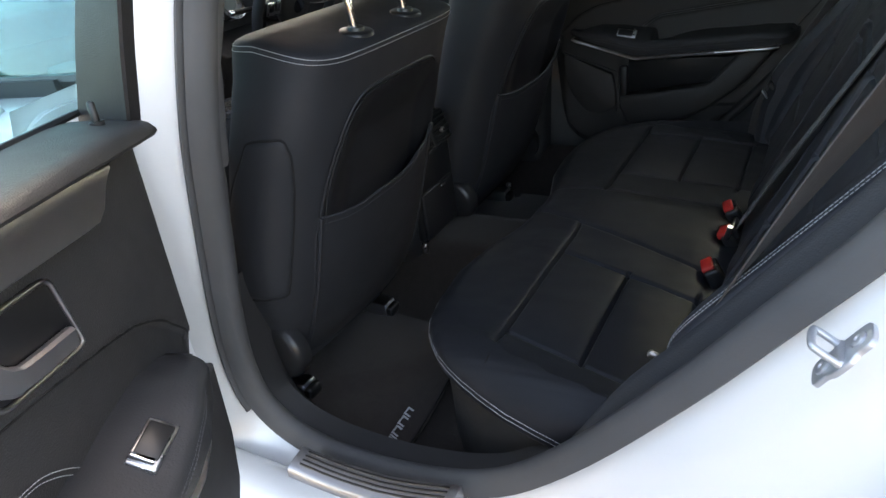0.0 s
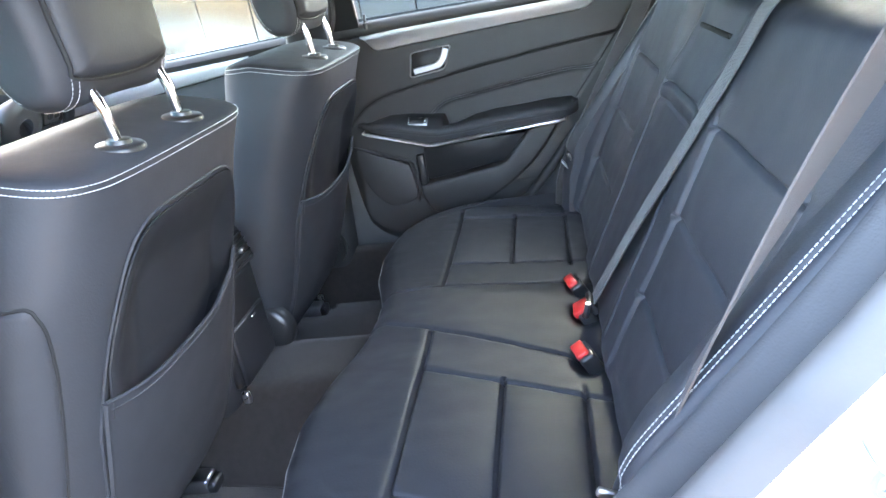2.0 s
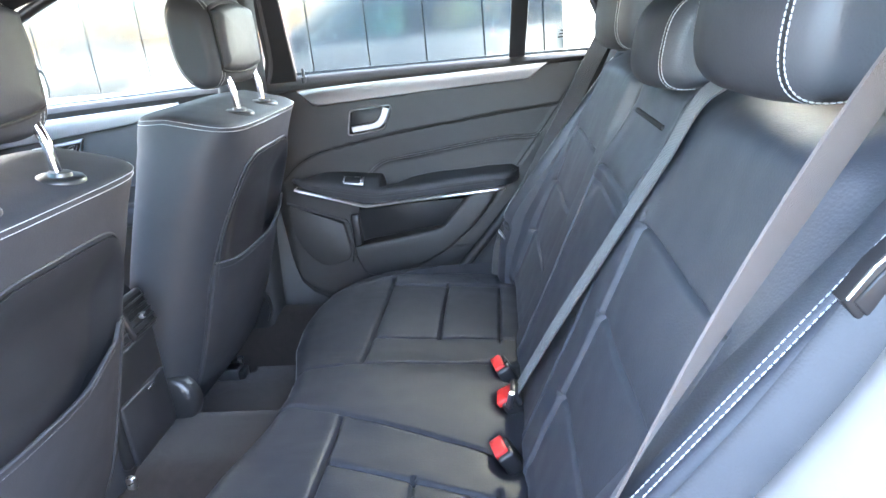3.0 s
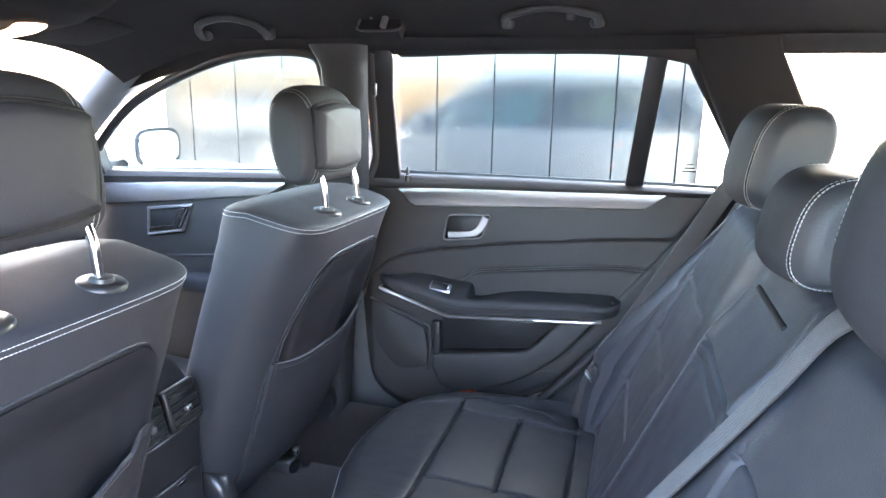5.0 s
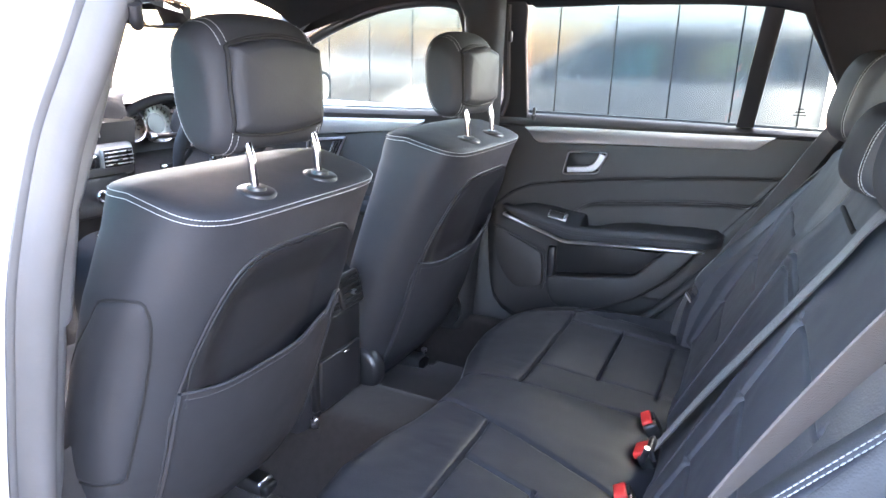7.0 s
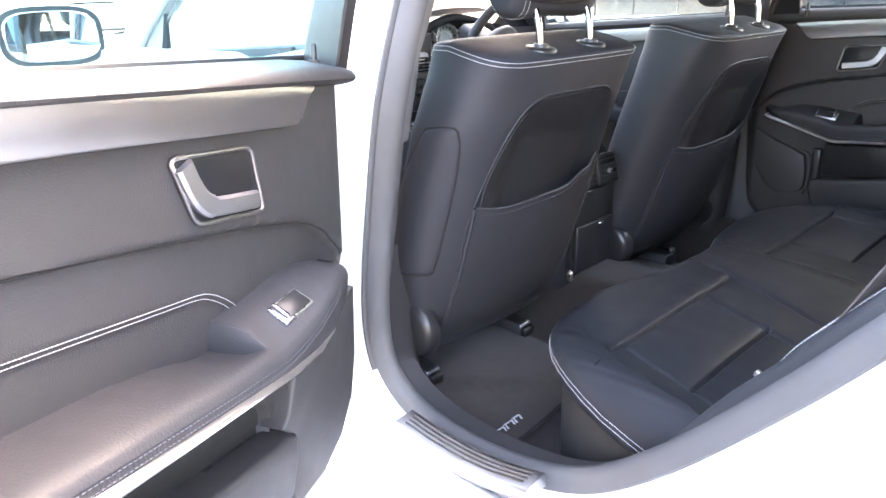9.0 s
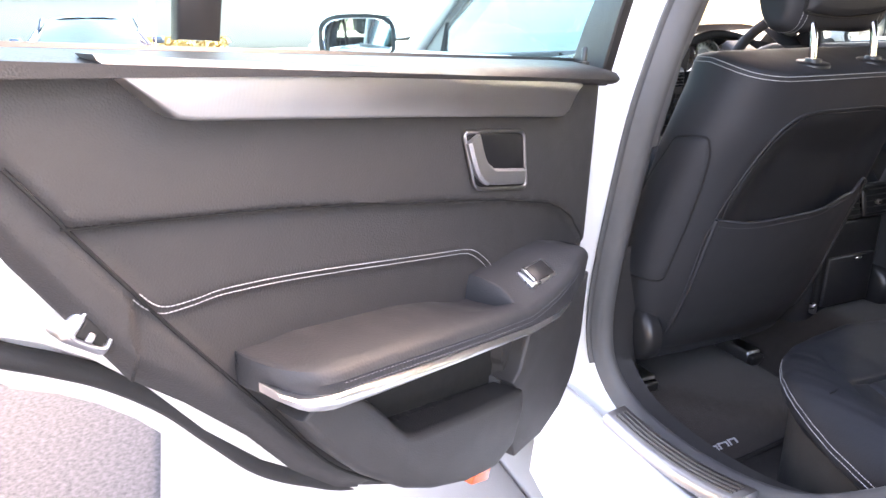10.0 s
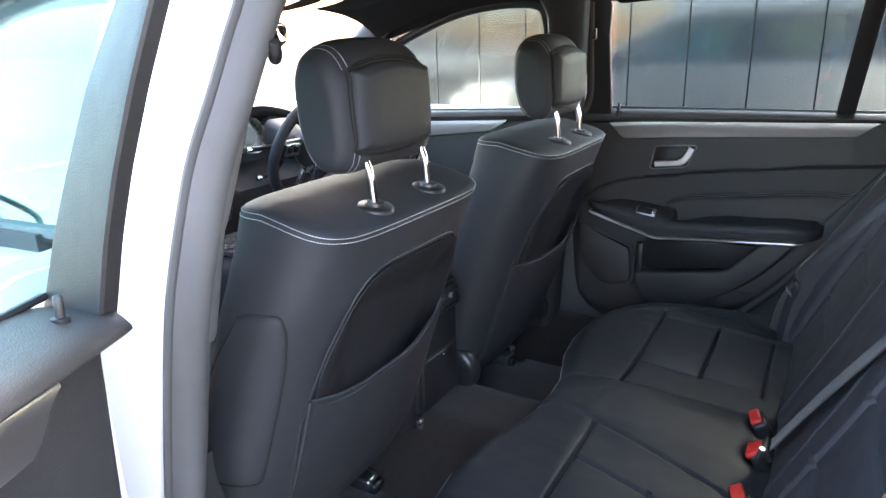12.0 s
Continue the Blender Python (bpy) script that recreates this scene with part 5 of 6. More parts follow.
CHEEK = 0.80


def rear_head_point(a, cy, t, w, z0, z1, k=1.0):
    """a turns about the width; t runs from -1 to 1 across it."""
    r = max(0.0, 1 - abs(t) ** 6) ** (1 / 2.6)
    hx, hz = 0.056 * (0.55 + 0.45 * r) * k, (z1 - z0) / 2 * (0.60 + 0.40 * r) * k
    zc = (z0 + z1) / 2
    c, s_ = math.cos(a), math.sin(a)
    z = zc + hz * math.copysign(abs(s_) ** 0.72, s_)
    x = 0.752 + 0.20 * (z - zc) + hx * math.copysign(abs(c) ** 0.72, c) + 0.026 * t * t
    return (x, cy + w * t, z)


def rear_head(cy, w, z0, z1, t0, t1):
    """The skin between the shares t0 and t1 of the half width."""
    a0, a1 = math.asin(t0), math.asin(t1)
    n = 30 if abs(t1 - t0) > 1 else 12
    return loft([[rear_head_point(2 * math.pi * j / 48, cy, math.sin(q), w, z0, z1) for j in range(48)] for q in np.linspace(a0, a1, n)], (False, abs(t1) == 1))


bench()


def ribbon(pts, widths, thick=0.0012):
    """A strap along pts; widths: the half-width vector at each point."""
    rings = []
    for i, p in enumerate(pts):
        p = Vector(p)
        w = Vector(widths[i] if isinstance(widths[0], (tuple, list)) else widths)
        t = (Vector(pts[min(i + 1, len(pts) - 1)]) - Vector(pts[max(i - 1, 0)])).normalized()
        nrm = t.cross(w).normalized() * thick
        rings.append([p - w - nrm, p + w - nrm, p + w + nrm, p - w + nrm])
    return loft(rings)


def belts():
    b1 = thing("seat_belt", "dark grey webbing shoulder belt with metal tongue", "seat belt", group="rear seat belts")
    pts = spline([(0.80, -0.592, 1.17), (0.738, -0.598, 1.088), (0.652, -0.606, 0.942), (0.588, -0.612, 0.822), (0.526, -0.622, 0.70), (0.474, -0.634, 0.60), (0.455, -0.642, 0.53), (0.46, -0.645, 0.47)], 8)
    halves = [tuple(Vector((0.017, 0.012, -0.006)).lerp(Vector((-0.010, 0.019, 0.006)), 0.62 * sstep(1.06, 0.60, p[2]) if p[2] > 0.60 else 0.62)) for p in pts]
    part("webbing", ribbon(pts, halves), WEBBING_WARM, b1)
    part("tongue", box((0.470, -0.628, 0.612), (0.040, 0.008, 0.011), 0.003, Matrix.Rotation(radians(25), 4, "Y")), SILL_STEEL, b1)
    b2 = thing("seat_belt", "dark grey webbing centre belt lying across the backrest", "seat belt", group="rear seat belts")
    pts = spline([(0.775, -0.262, 1.06), (0.728, -0.245, 1.035), (0.690, -0.215, 0.955), (0.628, -0.155, 0.820), (0.560, -0.085, 0.67), (0.508, -0.035, 0.55), (0.482, -0.012, 0.49)], 8)
    part("webbing", ribbon(pts, (0.003, 0.023, 0.004)), WEBBING, b2)
    part("tongue", box((0.486, -0.028, 0.505), (0.03, 0.05, 0.012), 0.004, Matrix.Rotation(radians(60), 4, "Y")), PLASTIC_SMOOTH, b2)
    part("anchor", tube([(0.478, -0.055, 0.52), (0.472, -0.05, 0.49), (0.470, -0.02, 0.475)], 0.006, 6), STEEL, b2)
    b3 = thing("seat_belt", "dark grey webbing shoulder belt with tongue by the far door", "seat belt", group="rear seat belts")
    pts = spline([(0.80, 0.600, 1.15), (0.735, 0.612, 1.06), (0.655, 0.622, 0.91), (0.572, 0.622, 0.76), (0.498, 0.606, 0.63), (0.464, 0.602, 0.55), (0.452, 0.612, 0.47)], 8)
    part("webbing", ribbon(pts, (0.0185, 0.007, -0.0105)), WEBBING, b3)
    part("tongue", box((0.486, 0.592, 0.618), (0.030, 0.046, 0.014), 0.005, Matrix.Rotation(radians(55), 4, "Y")), PLASTIC_SMOOTH, b3)
    part("tongue_plate", box((0.468, 0.585, 0.598), (0.026, 0.022, 0.004), 0.001, Matrix.Rotation(radians(55), 4, "Y")), STEEL, b3)
    # red push-button buckles between cushion and backrest
    for (x, y, z), turn, sz in (((0.452, 0.118, 0.480), 14, (0.022, 0.046)), ((0.466, -0.002, 0.482), 0, (0.034, 0.046)), ((0.454, -0.155, 0.482), 16, (0.024, 0.042))):
        m = Matrix.Rotation(radians(turn), 4, "Z") @ Matrix.Rotation(radians(-28), 4, "Y")
        bk = thing("belt_buckle", "seat belt buckle with red button on a black stalk", "belt buckle", group="belt buckles")
        part("housing", box((x + 0.016, y, z - 0.022), (0.030, sz[1] + 0.008, 0.055), 0.006, m), PLASTIC_SMOOTH, bk)
        part("button", box((x, y, z), (sz[0], sz[1], 0.014), 0.004, m), RED, bk, "red button")
        part("slot", box((x + 0.012, y, z + 0.0105), (0.006, sz[1] * 0.55, 0.004), 0.001, m), GROOVE, bk)
    # near-black block stands in for the shade behind the buckles
    solid("buckle_gap_shade", box((0.505, 0.0, 0.43), (0.05, 0.36, 0.03), 0.006), GROOVE, "near-black block for the shade between cushion and backrest", "gap", "structure")


belts()


# ---- linings, sills, pillars' lower parts ----
def linings():
    for s in (-1, 1):
        rows = []
        seal = [(0.222, 0.352), (0.357, 0.468), (0.504, 0.637), (0.608, 0.775), (0.674, 0.866), (0.735, 0.966), (0.775, 1.06), (0.775, 1.12)]
        sp = spline(seal, 6)
        if s < 0:
            for off, d in ((0.0, 0.700), (-0.006, 0.686), (-0.013, 0.672), (-0.022, 0.660), (-0.027, 0.654), (-0.027, 0.651), (-0.022, 0.649), (0.05, 0.649)):
                # the inner lip fades out towards the cushion's corner
                lip = lambda z: sstep(0.40, 0.60, z)
                rows.append([(x + off * 0.80 * lip(z), s * (0.700 - (0.700 - d) * lip(z) + (tumble(z) - 0.745)), z - off * 0.6 * lip(z)) for x, z in sp])
        else:
            for off, d in ((0.0, 0.690), (0.008, 0.678), (0.025, 0.668), (0.05, 0.660), (0.09, 0.652), (0.15, 0.645), (0.25, 0.64)):
                rows.append([(x + off * 0.85, s * (d + (tumble(z) - 0.745)), z - off * 0.15 + 0.0) for x, z in sp])
        # the far lining's darker colour includes the shadow between door and bench
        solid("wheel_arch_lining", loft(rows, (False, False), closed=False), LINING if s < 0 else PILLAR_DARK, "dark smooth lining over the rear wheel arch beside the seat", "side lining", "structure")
        # sill cover inside the doorway
        sill = spline([(-0.285, 0.62), (-0.278, 0.455), (-0.245, 0.358), (-0.14, 0.306), (0.04, 0.304), (0.222, 0.352), (0.36, 0.468)], 6)
        rows = []
        if s < 0:
            for off, d in ((0.0, 0.692), (-0.012, 0.684), (-0.006, 0.660), (0.0, 0.630), (-0.03, 0.612), (-0.08, 0.60)):
                rows.append([(x, s * d, max(0.20, z + off)) for x, z in sill])
        else:
            # a hollow fillet that runs from the door's seal down to the carpet and round the pillar's foot
            line = spline([(-0.235, 0.86), (-0.262, 0.70), (-0.285, 0.56), (-0.280, 0.455), (-0.245, 0.358), (-0.14, 0.306), (0.04, 0.304), (0.222, 0.352)], 6)
            for off, d in ((-0.004, 0.700), (0.006, 0.690), (0.020, 0.683), (0.045, 0.674), (0.075, 0.662), (0.11, 0.645), (0.16, 0.618)):
                row = []
                for i, (x, z) in enumerate(line):
                    (xa, za), (xb, zb) = line[max(i - 1, 0)], line[min(i + 1, len(line) - 1)]
                    ln = math.hypot(xb - xa, zb - za)
                    row.append((x + (zb - za) / ln * off, d, z - (xb - xa) / ln * off))
                rows.append(row)
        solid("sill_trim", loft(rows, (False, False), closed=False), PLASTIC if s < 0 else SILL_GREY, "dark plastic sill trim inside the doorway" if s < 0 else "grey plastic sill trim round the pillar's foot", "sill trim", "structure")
    # right-hand doorway seal, closed against the door
    low = lambda ring: [p for p in ring[14:88] if p[2] < 1.0]
    rings = [low(doorway_ring(1, o, d)) for o, d in ((-0.014, 0.690), (-0.008, 0.696), (0.0, 0.705), (0.02, 0.715), (0.06, 0.80))]
    k = min(len(r) for r in rings)
    solid("doorway_surround", loft([r[:k] for r in rings], (False, False), closed=False), PILLAR_DARK, "black rubber surround of the closed rear doorway", "door seal", "structure")
    solid("doorway_bulb", tube(low(doorway_ring(1, -0.014, 0.684)), 0.013, 8), PILLAR_DARK, "black rubber seal of the closed rear doorway", "door seal", "structure")


linings()


def sill_plates():
    for s in (-1,):
        root = thing("sill_plate", "brushed steel sill plate with dark ribs", "sill plate")
        pts = spline([(-0.122, 0.342), (-0.02, 0.338), (0.10, 0.349), (0.20, 0.372)], 8)
        rows = []
        for x, z in pts:
            o = -0.05 * max(0.0, x - 0.06)
            rows.append([(x, s * (0.744 + o), z + 0.002), (x, s * (0.746 + o), z + 0.007), (x, s * (0.786 + o), z + 0.002), (x, s * (0.794 + o), z - 0.006), (x, s * (0.795 + o), z - 0.02), (x, s * (0.744 + o), z - 0.02)])
        part("plate", loft(rows), SILL_STEEL, root)
        for k in range(4):
            d = 0.752 + 0.0085 * k
            part("rib", tube([(x, s * (d - 0.05 * max(0.0, x - 0.06)), z + 0.0062 - 0.125 * (d - 0.746)) for x, z in pts[2:-2]], 0.0026, 6), PLASTIC_SMOOTH, root)


sill_plates()


def backrest_catch():
    root = thing("backrest_catch", "black backrest release catch with a bright edge", "seat catch")
    Q = lambda x, z, d: (x, -d, z)
    plate = [(0.694, 0.963), (0.709, 0.986), (0.740, 1.020), (0.775, 0.985), (0.750, 0.895), (0.716, 0.934)]
    part("housing", prism(plate, 0.6645, 0.650, Q, 0.003), RECESS, root)
    inner = [(0.700, 0.963), (0.712, 0.980), (0.741, 1.012), (0.768, 0.984), (0.747, 0.907), (0.718, 0.941)]
    part("lever", prism(inner, 0.6665, 0.658, Q, 0.002), RECESS, root)
    part("bright_edge", tube([Q(0.696, 0.965, 0.665), Q(0.710, 0.986, 0.665), Q(0.740, 1.018, 0.665)], 0.0013, 6), CHROME, root)


backrest_catch()


def striker():
    root = thing("door_striker", "zinc door striker loop screwed to the white jamb", "door striker")
    m = Matrix.Translation((0.651, -0.790, 0.788)) @ Matrix.Rotation(radians(-58), 4, "Y")
    def at(a, d, b):
        return tuple(m @ Vector((a, -d, b)))
    outline = [(-0.036, -0.004), (-0.032, -0.018), (-0.012, -0.020), (0.012, -0.020), (0.032, -0.018), (0.036, -0.004), (0.033, 0.012), (0.018, 0.013), (0.009, 0.018), (-0.009, 0.018), (-0.018, 0.013), (-0.033, 0.012)]
    part("base", prism(spline(outline, 3, True), 0.0, -0.005, at, 0.0012), ZINC, root)
    part("rib", box((0, 0, 0), (0.010, 0.034, 0.006), 0.0025, m @ Matrix.Translation((0, 0.001, 0.001))), ZINC, root)
    part("loop", tube(spline([at(0, -0.014, 0.0), at(0, -0.014, 0.022), at(0, -0.010, 0.0275), at(0, 0.010, 0.0275), at(0, 0.014, 0.022), at(0, 0.014, 0.0)], 5), 0.0036, 10), ZINC, root)
    for k in (-1, 1):
        part("screw", disc(at(k * 0.021, -0.003, 0.0), m.to_3x3() @ Vector((0, 0, 1)), [(0, 0.0085), (0.002, 0.0085), (0.003, 0.007), (0.0025, 0.0035), (0.001, 0.003)], 14), ZINC, root)


striker()


# ---- footwell things ----
def mats():
    for s, cy in ((-1, -0.385), (1, 0.40)):
        root = thing("floor_mat", "black velour floor mat with silver lettering mark" if s < 0 else "black velour floor mat with bound edge", "floor mat", group="rear floor mats")
        out = [(-0.50, -0.185), (-0.50, 0.19), (-0.36, 0.205), (-0.345, 0.165 + 0.0), (-0.275, 0.175), (-0.262, 0.212), (-0.10, 0.222), (-0.045, 0.215), (-0.028, 0.18), (-0.038, 0.05), (-0.06, -0.10), (-0.07, -0.18)]
        pts = [(x, cy + s * y) for x, y in out]
        at = lambda a, b, d: (a, b, d)
        part("velour", prism(spline(pts, 3, True), 0.224, 0.208, at, 0.004), MAT_PILE, root)
        part("binding", tube([(x, y, 0.222) for x, y in spline(pts, 3, True)], 0.0035, 6, closed=True), CARPET, root)
        if s < 0:
            # slanting strokes and blocks of the stitched mark
            y0, y1 = -0.592, -0.474
            def mark(y, w, h, slant=0.35):
                x = -0.064 - 0.10 * (y - y0)
                return joined(box((x, y, 0.2255), (h, w, 0.0022), 0.0006, Matrix.Rotation(radians(-20), 4, "Z"), 1))
            for k in range(5):
                part("mark", mark(y0 + 0.0062 * k, 0.0034, 0.022), SILVER_THREAD, root)
            for k, (y, w) in enumerate(((-0.549, 0.022), (-0.520, 0.024), (-0.492, 0.020))):
                g = joined(mark(y - w / 2, 0.004, 0.018), mark(y + w / 2 - 0.002, 0.004, 0.018), box((-0.064 - 0.10 * (y - y0) - 0.007, y, 0.2256), (0.004, w, 0.002), 0.0005, seg=1))
                part("mark", g, SILVER_THREAD, root)


mats()


def console():
    root = thing("centre_console", "black centre console with rear air vents between the front seats", "console")
    rings = []
    for x, zt, w in ((-0.262, 0.66, 0.105), (-0.268, 0.70, 0.115), (-0.30, 0.735, 0.125), (-0.45, 0.745, 0.13), (-0.62, 0.74, 0.13), (-0.80, 0.70, 0.14), (-0.98, 0.72, 0.15)):
        rings.append([(x, 0.015 + w * math.copysign(abs(math.sin(q)) ** 0.45, math.sin(q)), 0.52 + (zt - 0.52) * math.copysign(abs(math.cos(q)) ** 0.45, math.cos(q))) for q in (2 * math.pi * j / 32 for j in range(32))])
    part("body", loft(rings), LEATHER, root)
    part("rear_panel", box((-0.258, 0.015, 0.50), (0.02, 0.19, 0.22), 0.008), PLASTIC_SMOOTH, root)
    part("lower_bin", box((-0.246, 0.015, 0.455), (0.012, 0.16, 0.13), 0.005), PANEL_GLOSS, root)
    part("bin_tab", box((-0.236, 0.030, 0.512), (0.004, 0.022, 0.004), 0.001), CHROME, root)
    for k, cy in enumerate((-0.033, 0.063)):
        v = part("air_vent", box((-0.252, cy, 0.655), (0.018, 0.086, 0.082), 0.006, Matrix.Rotation(radians(-14), 4, "Y")), PLASTIC_SMOOTH, root, "slatted air vent")
        part("vent_mouth", box((-0.2445, cy, 0.655), (0.006, 0.074, 0.070), 0.002, Matrix.Rotation(radians(-14), 4, "Y")), GROOVE, v)
        for i in range(5):
            part("slat", box((-0.2405 + (0.655 - 0.628 - 0.0135 * i) * 0.24, cy, 0.628 + 0.0135 * i), (0.010, 0.072, 0.003), 0.001, Matrix.Rotation(radians(-20), 4, "Y"), 1), PLASTIC_SMOOTH, v)
        part("thumb_wheel", box((-0.236, cy, 0.652), (0.012, 0.014, 0.012), 0.003), SATIN, v)
    part("gear_surround", box((-0.80, 0.015, 0.712), (0.30, 0.18, 0.02), 0.008), SATIN, root)


console()


# ---- front cabin ----
def front_doors():
    for s in (-1, 1):
        root = thing("front_door", "closed front door with black lining and aluminium inlay", "car door", group="front doors")
        Q = lambda x, z, d: (x, s * d, z)
        e = -0.335 if s < 0 else -0.255
        card = [(e - 0.015, 0.99), (e, 0.60), (e - 0.045, 0.40), (-0.50, 0.33), (-1.10, 0.33), (-1.22, 0.45), (-1.26, 0.70), (-1.25, 0.96), (-0.8, 0.985)]
        part("door_card", prism(card, 0.760, 0.80, Q, 0.012, 3), PLASTIC, root)
        rows = []
        for x in np.linspace(-1.24, e + 0.005, 24):
            zl, zt = 0.952 + 0.04 * (x + 1.24), 0.992 + 0.034 * (x + 1.24)
            rows.append([Q(x, zl, 0.752), Q(x, (zl + zt) / 2, 0.738), Q(x, zt - 0.005, 0.744), Q(x, zt, 0.758), Q(x, zt, 0.80), Q(x, zl, 0.80)])
        part("belt_cap", loft(rows), PLASTIC, root)
        trim = [(-1.20, 0.880), (-1.19, 0.945), (-0.80, 0.972), (-0.41, 0.990), (-0.435, 0.967), (-0.47, 0.950), (-0.52, 0.945), (-0.80, 0.915), (-1.15, 0.882)]
        part("aluminium_inlay", prism(trim, 0.744, 0.775, Q, 0.004, 3), ALU, root)
        bez = [(-0.888, 0.886), (-0.728, 0.905), (-0.769, 0.826), (-0.895, 0.804)]
        h = part("inner_handle", tube([Q(x, z, 0.755) for x, z in bez], 0.0055, 8, closed=True), SATIN_MATT, root)
        part("recess", prism(bez, 0.758, 0.765, Q, 0.001, 1), GROOVE, h)
        part("lever", prism([(-0.885, 0.828), (-0.80, 0.840), (-0.775, 0.890), (-0.745, 0.894), (-0.775, 0.836), (-0.888, 0.812)], 0.748, 0.76, Q, 0.004, 2), CHROME, h)
        part("armrest", box(Q(-0.62, 0.68, 0.73), (0.55, 0.09, 0.06), 0.02), LEATHER, root)
        part("moulded_line", tube([Q(x, z, 0.760) for x, z in spline([(-1.2, 0.715), (-0.9, 0.735), (-0.6, 0.760), (-0.3, 0.780)], 6)], 0.004, 6), PLASTIC_SMOOTH, root)
        W = slanted(s)
        pane = [(-0.25, 1.0), (-0.23, 1.335), (-0.40, 1.335), (-0.60, 1.30), (-0.85, 1.20), (-1.04, 1.06), (-1.08, 0.985)]
        # the left pane's colour carries a painted reflection of the sky
        g = part("glass", prism(pane, 0.016, 0.020, W, 0.0008, 1), GLASS_SIDE if s < 0 else GLASS, root, "clear tinted glass", smooth=False)
        g.visible_shadow = False
        part("window_frame", tube([W(x, z, 0.008) for x, z in spline([(-0.262, 1.0), (-0.240, 1.22), (-0.238, 1.285), (-0.262, 1.330), (-0.40, 1.336), (-0.58, 1.304), (-0.84, 1.205), (-1.03, 1.07), (-1.09, 0.99)], 6)], 0.014, 8), PLASTIC_SMOOTH, root)
        part("mirror_triangle", prism([(-1.02, 0.985), (-1.16, 0.985), (-1.03, 1.09)], -0.01, 0.03, W, 0.004), PLASTIC_SMOOTH, root)
        part("waist_strip", tube([(x, s * 0.785, 0.988 + 0.034 * (x + 1.24)) for x in np.linspace(-1.2, -0.26, 8)], 0.009, 6), PLASTIC_SMOOTH, root)
        skin = [(-0.24, 1.005), (-0.25, 0.35), (-1.16, 0.33), (-1.22, 0.60), (-1.20, 0.96)]
        part("outer_skin", prism(skin, 0.905, 0.80, Q, 0.05, 4), PAINT, root, "white painted door skin")
        # door mirror outside
        mr = thing("door_mirror", "white door mirror with indicator strip and clear glass", "door mirror", group="door mirrors")
        rows = []
        for t, r in ((0.0, 0.35), (0.015, 0.75), (0.05, 0.97), (0.09, 1.0), (0.105, 0.98)):
            rows.append([(-1.15 + t, s * (1.005 + 0.112 * r * math.copysign(abs(math.cos(q)) ** 0.6, math.cos(q))), 1.050 + 0.068 * r * math.copysign(abs(math.sin(q)) ** 0.6, math.sin(q))) for q in (2 * math.pi * j / 28 for j in range(28))])
        part("housing", loft(rows), PAINT, mr)
        part("mirror_rim", loft([rows[-1], [(x + 0.006, y, z) for x, y, z in rows[-1]]]), PLASTIC_SMOOTH, mr)
        part("mirror_glass", loft([[(p[0] + 0.0065, s * 1.005 + (p[1] - s * 1.005) * 0.90, 1.050 + (p[2] - 1.050) * 0.84) for p in rows[-1]], [(p[0] + 0.009, s * 1.005 + (p[1] - s * 1.005) * 0.87, 1.050 + (p[2] - 1.050) * 0.81) for p in rows[-1]]]), MIRROR, mr, "mirror glass", smooth=False)
        part("foot", box((-1.12, s * 0.87, 1.000), (0.06, 0.10, 0.03), 0.01), PLASTIC_SMOOTH, mr)


MIRROR = material("mirror_silver", (0.86, 0.88, 0.89), 0.02, metal=1, scale=10, rough_var=0.005, large=0.01)
front_doors()


def outer_rails():
    """White roof rails and screen pillars, as seen from outside."""
    for s in (-1, 1):
        pts = spline([(2.0, s * 0.67, 1.38), (0.6, s * 0.685, 1.405), (0.0, s * 0.685, 1.405), (-0.4, s * 0.68, 1.392), (-0.66, s * 0.685, 1.345), (-0.90, s * 0.705, 1.245), (-1.10, s * 0.74, 1.115), (-1.28, s * 0.775, 0.975)], 8)
        solid("roof_side", tube(pts, 0.034, 10), PAINT, "white painted roof side and screen pillar", "roof pillar", "structure")


outer_rails()


def windscreen():
    def f(u, v):
        x = -0.775 - 0.80 * v - 0.06 * (1 - (u / 0.66) ** 2)
        return (x, u * (1 + 0.12 * v), 1.350 - 0.015 * (u / 0.63) ** 2 - 0.372 * v)
    g = solid("windscreen", grid(f, np.linspace(-0.63, 0.63, 15), np.linspace(0, 1, 8)), SCREEN_GLASS, "clear laminated windscreen", "windscreen", "structure")
    g.visible_shadow = False
    def r(u, v):
        return (1.98 + 0.22 * v, u * (1 + 0.05 * v), 1.34 - 0.33 * v)
    g = solid("tailgate_window", grid(r, np.linspace(-0.58, 0.58, 9), np.linspace(0, 1, 6)), GLASS, "tinted tailgate window", "window", "structure")
    g.visible_shadow = False
    solid("cowl", box((-1.68, 0, 0.95), (0.26, 1.46, 0.05), 0.02), PLASTIC_SMOOTH, "black plastic scuttle below the windscreen", "scuttle", "structure")


windscreen()


